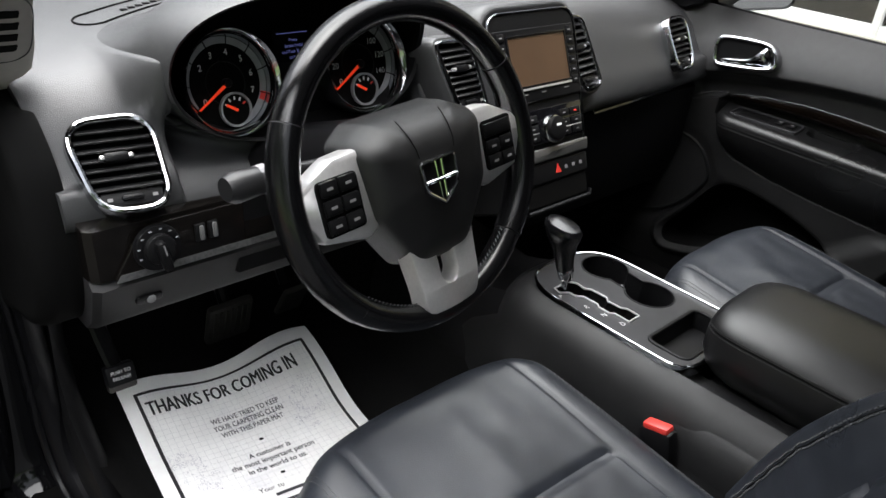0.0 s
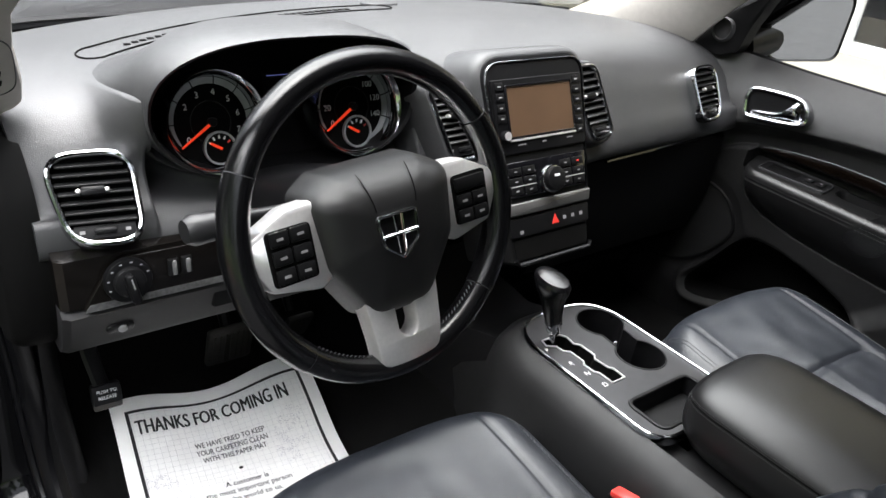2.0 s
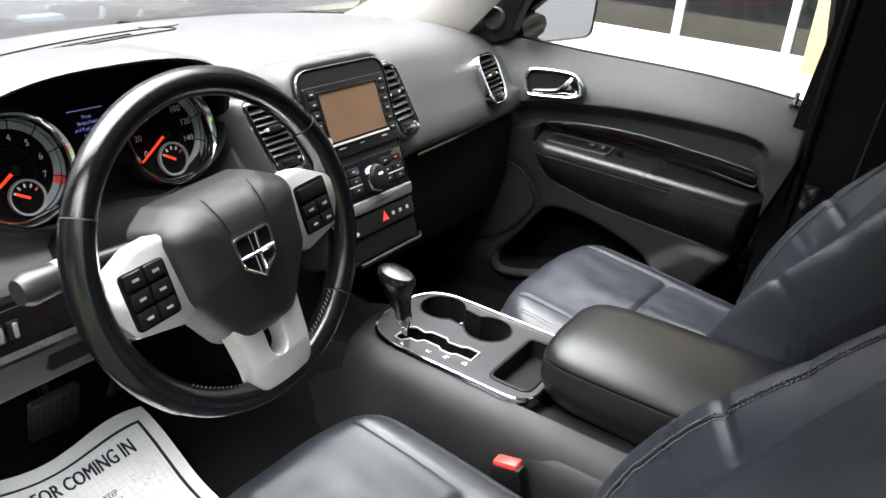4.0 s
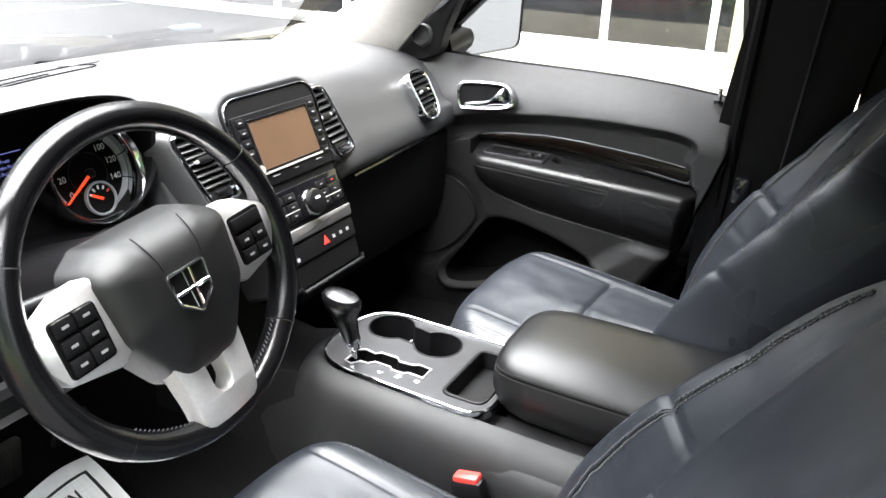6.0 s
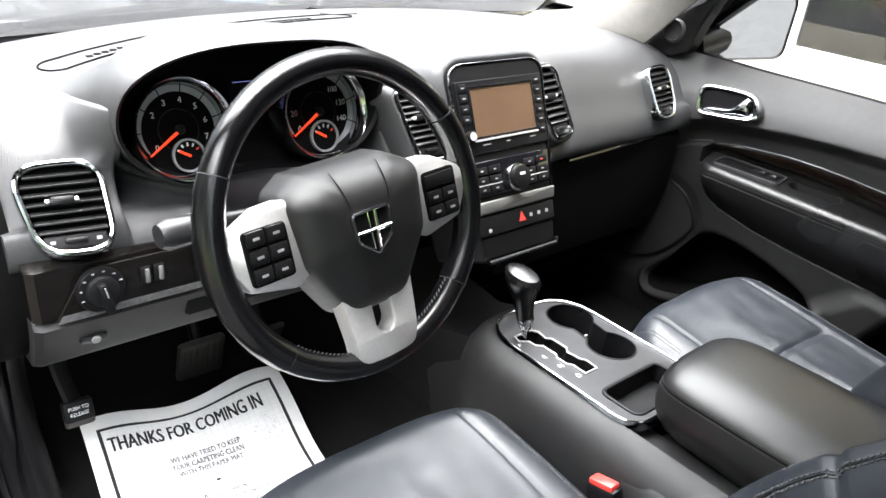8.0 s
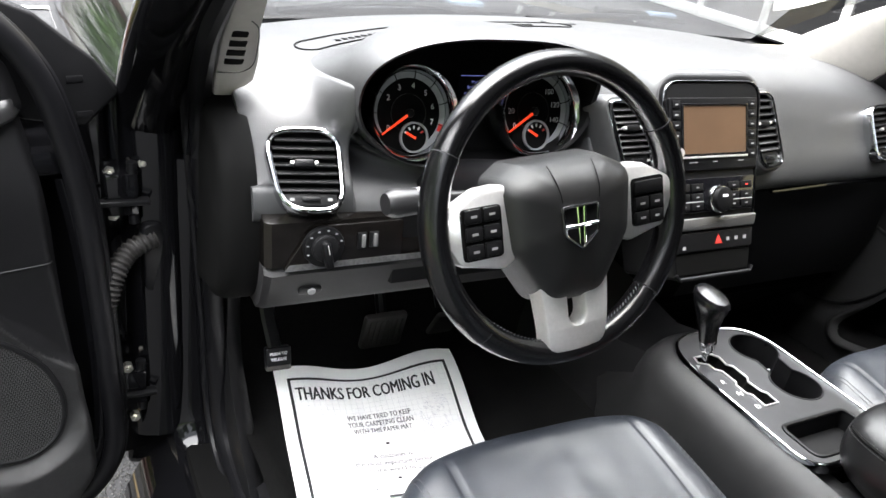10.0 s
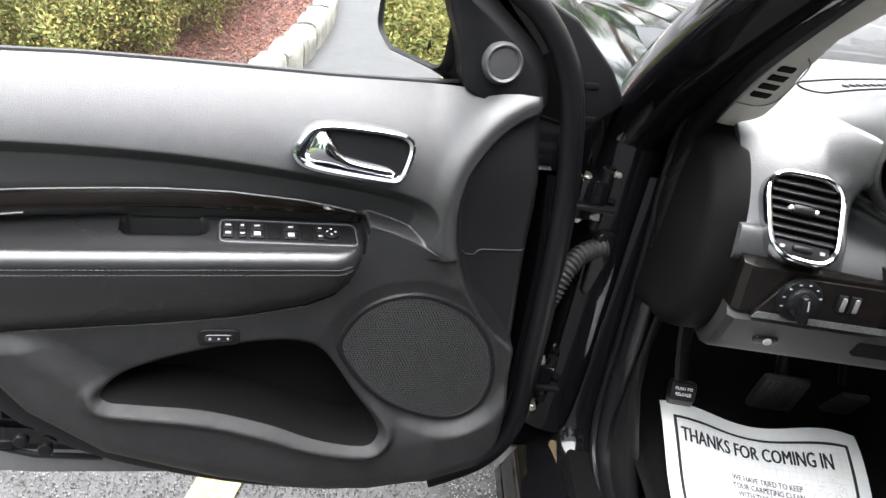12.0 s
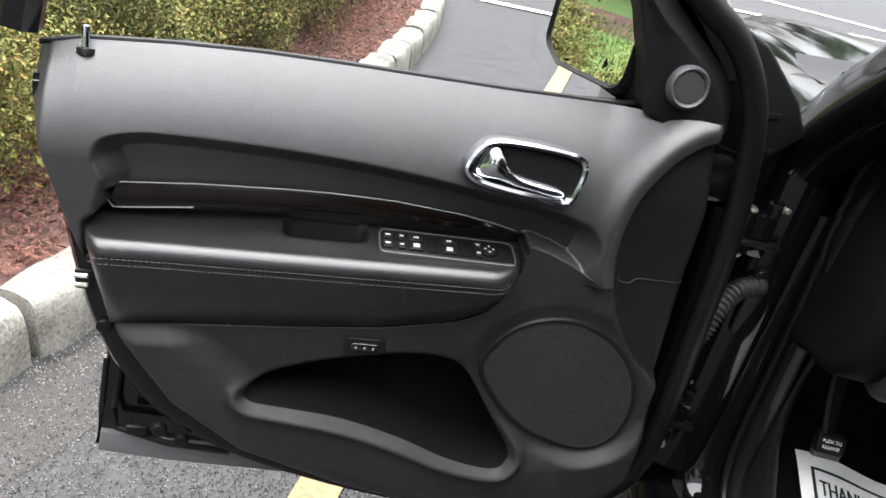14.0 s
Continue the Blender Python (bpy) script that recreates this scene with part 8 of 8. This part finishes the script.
s = 0.0
rk = random.Random(3)
while s < klen[-1] - 0.3:
    L = rk.uniform(0.26, 0.42)
    bm = B()
    rings = []
    jit = [rk.uniform(-0.008, 0.008) for _ in range(6)]
    for k in range(7):
        p, nn = on_kerb(s + 0.012 + (L - 0.024) * k / 6)
        e = 0.012 if k in (0, 6) else 0.0
        ring = []
        for w, z in ((0.0, -0.05), (0.004, 0.09), (0.012, 0.150), (0.03, 0.168), (0.10, 0.172), (0.15, 0.16), (0.16, -0.05)):
            jj = 0.012 * noise.noise((p.x * 14, p.y * 14, z * 20 + s))
            ring.append(p + nn * (w + jj + (e if w < 0.05 else -e)) + Vector((0, 0, z + jit[0] * (z > 0.1) + jj * 0.7 - e * (z > 0.1))))
        rings.append(ring)
    loft(bm, rings)
    part("kerb_stone", bm, KERB, kerb, smooth=True, flat=50)
    s += L + 0.006
vs, fs = [], []
for k in range(34):
    q, nn = on_kerb(0.4 + 0.1 * k)
    for w in (0.03, 0.10, 0.18, 0.26):
        vs.append(tuple(q - nn * (w + 0.02 * noise.noise((k * 0.5, w * 9, 0))) + Vector((0, 0, 0.006 * noise.noise((q.x * 0.8, q.y * 0.8, 0)) - 0.0045)))) 
fs = [(k * 4 + j, k * 4 + j + 1, k * 4 + j + 5, k * 4 + j + 4) for k in range(33) for j in range(3)]
rawpart("gutter_stain", vs, fs, STAIN, ground)
bed = thing("mulch_bed", "red-brown bark mulch bed behind the kerb", "mulch", kind="structure")
inner = [p + on_kerb(l)[1] * 0.13 for p, l in zip(kpath[::8], klen[::8])]
vs = [tuple(p + Vector((0, 0, 0.13))) for p in inner] + [(p.x - 1.2, p.y - 0.15, 0.20) for p in inner] + [(p.x - 6.0, p.y - 0.8, 0.22) for p in inner]
n = len(inner)
fs = [(r * n + i, r * n + i + 1, (r + 1) * n + i + 1, (r + 1) * n + i) for r in range(2) for i in range(n - 1)]
rawpart("bed_soil", vs, fs, SOIL, bed)
rm = random.Random(8)
vs, fs = [], []
for k in range(36000):
    l = rm.uniform(0.5, 9.0)
    p, nn = on_kerb(l)
    off = 0.16 + abs(rm.gauss(0, 0.75))
    q = p + nn * off
    z = 0.145 + 0.055 * min(off / 1.2, 1)
    L, w, h = rm.uniform(0.010, 0.036), rm.uniform(0.004, 0.010), rm.uniform(0.002, 0.007)
    rot = Euler((rm.uniform(-0.6, 0.6), rm.uniform(-0.6, 0.6), rm.uniform(0, 6.28))).to_matrix()
    b0 = len(vs)
    for a, b, c in ((-1, -1, 0), (1, -0.7, 0), (1, 0.8, 0), (-1, 1, 0), (-0.7, 0, 1), (0.8, 0, 1)):
        v = rot @ Vector((a * L / 2, b * w / 2, c * h)) + q
        vs.append((v.x, v.y, v.z + z))
    fs += [(b0, b0 + 1, b0 + 5, b0 + 4), (b0 + 1, b0 + 2, b0 + 5), (b0 + 2, b0 + 3, b0 + 4, b0 + 5), (b0 + 3, b0, b0 + 4)]
tagged(rawpart("bark_chips", vs, fs, MULCH, bed, smooth=False), kind="stuff")
lawn = thing("lawn", "green mown grass beyond the mulch", "grass", kind="structure")
rawpart("grass_sheet", [(-60, -30, 0.215), (-5.2, -30, 0.215), (-4.6, 1.5, 0.225), (-5.0, 6.5, 0.215), (-60, 30, 0.215)], [(0, 1, 2, 3, 4)], GRASS, lawn, smooth=False)
rl = random.Random(2)
vs, fs = [], []
for k in range(14000):
    x, y = rl.uniform(-7.5, -4.9), rl.uniform(-1, 6)
    h, a = rl.uniform(0.03, 0.07), rl.uniform(0, 6.28)
    b0 = len(vs)
    vs += [(x + 0.004 * math.cos(a), y + 0.004 * math.sin(a), 0.215), (x - 0.004 * math.cos(a), y - 0.004 * math.sin(a), 0.215), (x + rl.uniform(-0.02, 0.02), y + rl.uniform(-0.02, 0.02), 0.215 + h)]
    fs.append((b0, b0 + 1, b0 + 2))
tagged(rawpart("grass_blades", vs, fs, GRASS, lawn, smooth=False), kind="stuff")


def leaf_cloud(rnd, centres, count, size, inside=0.75):
    """Many small folded leaves round the given clumps (x, y, z, radius)."""
    vs, fs = [], []
    for k in range(count):
        cx, cy, cz, r = centres[rnd.randrange(len(centres))]
        d = Vector((rnd.gauss(0, 1), rnd.gauss(0, 1), rnd.gauss(0, 1))).normalized()
        q = Vector((cx, cy, cz)) + d * r * rnd.uniform(inside, 1.08)
        s = size * rnd.uniform(0.6, 1.3)
        t = Vector((rnd.gauss(0, 1), rnd.gauss(0, 1), rnd.gauss(0, 1))).normalized()
        u = (d + 0.9 * t).normalized().cross(t)
        u = u.normalized() if u.length > 1e-3 else Vector((1, 0, 0))
        b0 = len(vs)
        mid = (d * 0.25) * s
        for p in (q - t * s, q + u * s * 0.45 + mid, q + t * s, q - u * s * 0.45 + mid):
            vs.append(tuple(p))
        fs += [(b0, b0 + 1, b0 + 2), (b0, b0 + 2, b0 + 3)]
    return vs, fs


def shrub(x, y, r, h, seed, label, n):
    rnd = random.Random(seed)
    sh = thing("shrub", label, "shrub", group="shrubs in the mulch bed")
    cl = [(x + rnd.uniform(-1, 1) * r * 0.62, y + rnd.uniform(-1, 1) * r * 0.62, 0.16 + h * rnd.uniform(0.3, 0.82), r * rnd.uniform(0.26, 0.46)) for _ in range(22)]
    bm = B()
    for c in cl[:9]:
        tube(bm, catmull([(x + rnd.uniform(-0.05, 0.05), y + rnd.uniform(-0.05, 0.05), 0.14), (x + (c[0] - x) * 0.5, y + (c[1] - y) * 0.5, 0.1 + (c[2]) * 0.55), c[:3]], 6), 0.01, 5, radii=[0.014, 0.012, 0.010, 0.008, 0.006, 0.004])
    part("twigs", bm, BARK, sh)
    v1, f1 = leaf_cloud(rnd, cl, n, 0.0098, 0.35)
    tagged(rawpart("leaves", v1, f1, LEAF, sh, smooth=False), kind="stuff")
    v2, f2 = leaf_cloud(rnd, cl, n // 4, 0.0088, 0.7)
    tagged(rawpart("yellow_leaves", v2, f2, LEAFY, sh, smooth=False), kind="stuff")


for k, (x, y, r, h) in enumerate(((-2.80, 1.3, 0.50, 0.80), (-2.66, 2.0, 0.50, 0.82), (-2.54, 2.7, 0.50, 0.80), (-2.46, 3.35, 0.48, 0.78), (-2.42, 3.95, 0.46, 0.76), (-2.40, 4.45, 0.42, 0.74), (-3.4, 0.75, 0.5, 0.78), (-3.35, 2.3, 0.55, 0.95), (-3.2, 3.3, 0.55, 0.95), (-3.6, 1.5, 0.5, 0.9), (-3.1, 4.2, 0.5, 0.9))):
    shrub(x, y, r, h, 40 + k, "green and yellowing clipped shrub in red mulch", 30000 if k < 6 else 16000)


def tree(x, y, h, seed):
    rnd = random.Random(seed)
    tr = thing("tree", "leafy green tree beyond the lot, for reflections and less low sky", "tree", group="far trees")
    bm = B()
    tube(bm, catmull([(x, y, -0.1), (x + 0.1, y, h * 0.3), (x, y + 0.1, h * 0.75)], 8), 0.2, 8, radii=[0.26, 0.23, 0.2, 0.17, 0.15, 0.12, 0.09, 0.05])
    cl = [(x + rnd.uniform(-1, 1) * h * 0.25, y + rnd.uniform(-1, 1) * h * 0.25, h * rnd.uniform(0.22, 0.95), h * rnd.uniform(0.11, 0.19)) for _ in range(18)]
    for c in cl[:8]:
        tube(bm, [(x, y, h * 0.3), ((x + c[0]) / 2, (y + c[1]) / 2, h * 0.3 + (c[2] - h * 0.3) * 0.6), c[:3]], 0.05, 6, radii=[0.09, 0.06, 0.03])
    part("trunk", bm, BARK, tr)
    v, f = leaf_cloud(rnd, cl, 7000, 0.17, 0.2)
    tagged(rawpart("crown", v, f, LEAFG, tr, smooth=False), kind="stuff")


# mirrored greenery at left, thickened; further trees added to block low sky and darken reflections
for k, (x, y, h) in enumerate(((-9.5, 4.5, 8), (-10.5, 0.5, 9), (-9.8, -4, 8), (-12, 8.5, 9), (-11, -8.5, 9), (-15, -1, 10), (-15, 5, 10), (-14, 13, 9), (-9, -14, 8), (-3, -16, 9), (3, -15, 8), (-9, 24, 9), (-4, 27, 10), (1, 25, 9), (6, 28, 10), (-15, 20, 9))):
    tree(x, y, h, 90 + k)

# storefront on the passenger's side
walk_ = thing("pavement", "pale concrete pavement before the storefront", "pavement", kind="structure")
bm = B()
rbox(bm, (5.55, -3.0, 0.03), (2.9, 17, 0.16), 0.02)
part("slab", bm, CONCRETE, walk_)
SX = 6.95
store = thing("storefront", "glazed showroom front with white mullions and a cream column", "storefront", kind="structure")
bm = B()
rbox(bm, (SX + 0.05, 1.0, 0.16), (0.16, 24, 0.12), 0.01)
part("base_rail", bm, MULLION, store)
bm = B()
rbox(bm, (SX + 0.05, 1.0, 3.0), (0.25, 24, 0.5), 0.01)
part("head_beam", bm, CREAM, store)
# unseen wall added above the beam to cut sky from the right
bm = B()
rbox(bm, (SX + 0.10, 1.0, 4.75), (0.22, 24, 3.0), 0.01)
part("sky_block_wall", bm, CREAM, store)
ymul = [-9.87 + 1.06 * k for k in range(21)]
for y in ymul:
    bm = B()
    rbox(bm, (SX, y + 0.02, 1.5), (0.09, 0.07, 2.8), 0.006)
    part("mullion", bm, MULLION, store)
for a, b in zip(ymul, ymul[1:]):
    bm = B()
    rbox(bm, (SX + 0.02, (a + b) / 2 + 0.02, 1.48), (0.012, b - a - 0.06, 2.5), 0)
    g = part("shop_pane", bm, SHOPGLASS, store)
    g.visible_shadow = False
bm = B()
rbox(bm, (SX - 0.08, 0.487, 1.5), (0.16, 0.15, 2.9), 0.01)
part("cream_column", bm, CREAM, store, "cream painted column")
# room surfaces are near black: the indoor dimness is in their colour
room = thing("showroom", "showroom behind the glass, its dimness put into near-black surfaces", "room", kind="structure")
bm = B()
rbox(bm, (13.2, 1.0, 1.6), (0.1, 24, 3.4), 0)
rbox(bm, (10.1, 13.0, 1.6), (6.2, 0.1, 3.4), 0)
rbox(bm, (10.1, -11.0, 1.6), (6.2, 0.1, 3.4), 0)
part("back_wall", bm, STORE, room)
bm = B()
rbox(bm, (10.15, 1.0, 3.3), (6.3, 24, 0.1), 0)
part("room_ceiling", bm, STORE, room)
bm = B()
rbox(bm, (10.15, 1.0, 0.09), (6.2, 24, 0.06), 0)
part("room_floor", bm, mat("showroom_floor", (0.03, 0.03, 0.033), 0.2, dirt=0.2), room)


def parked_car(x, y, yaw):
    m = Matrix.Translation((x, y, 0.12)) @ Matrix.Rotation(radians(yaw), 4, "Z")
    c = thing("parked_car", "dark red car standing in the showroom", "car", m=m)
    bm = B()
    secs_ = [(-2.2, 0.45, 0.80, 0.78), (-2.1, 0.30, 0.95, 0.84), (-1.2, 0.25, 1.0, 0.88), (0.0, 0.25, 0.98, 0.88), (1.2, 0.25, 0.95, 0.88), (2.0, 0.30, 0.85, 0.82), (2.2, 0.45, 0.7, 0.72)]
    loft(bm, [[Vector((a, w * math.copysign(abs(math.cos(t)) ** 0.5, math.cos(t)), (lo + hi) / 2 + (hi - lo) / 2 * math.copysign(abs(math.sin(t)) ** 0.5, math.sin(t)))) for t in (2 * math.pi * k / 24 for k in range(24))] for a, lo, hi, w in secs_])
    part("body", bm, REDCAR, c)
    bm = B()
    loft(bm, [[Vector((a, w * math.copysign(abs(math.cos(t)) ** 0.6, math.cos(t)), 0.9 + (hi - 0.9) * max(0, math.sin(t)) ** 0.6)) for t in (math.pi * k / 14 for k in range(15))] for a, hi, w in ((-1.7, 0.95, 0.75), (-1.0, 1.38, 0.64), (0.1, 1.42, 0.62), (1.0, 0.96, 0.72))])
    part("cabin", bm, GLOSSB, c)
    for a in (-1.35, 1.35):
        for s_ in (-1, 1):
            bm = B()
            cylinder(bm, (a, s_ * 0.66, 0.33), (a, s_ * 0.88, 0.33), 0.33, 32, bevel=0.03)
            w = part("wheel", bm, TYRE, c)
            bm = B()
            cylinder(bm, (a, s_ * 0.87, 0.33), (a, s_ * 0.89, 0.33), 0.23, 28, bevel=0.005)
            part("rim", bm, mat("alloy", (0.5, 0.5, 0.5), 0.3, 0.9), w)
            for k in range(5):
                bm = B()
                an = k * 1.2566
                rbox(bm, (0, 0, 0), (0.19, 0.02, 0.06), 0.005, Matrix.Translation((a + 0.11 * math.cos(an), s_ * 0.895, 0.33 + 0.11 * math.sin(an))) @ Matrix.Rotation(-an, 4, "Y"))
                part("wheel_spoke", bm, SILVER, w)


parked_car(10.03, 1.38, -15)
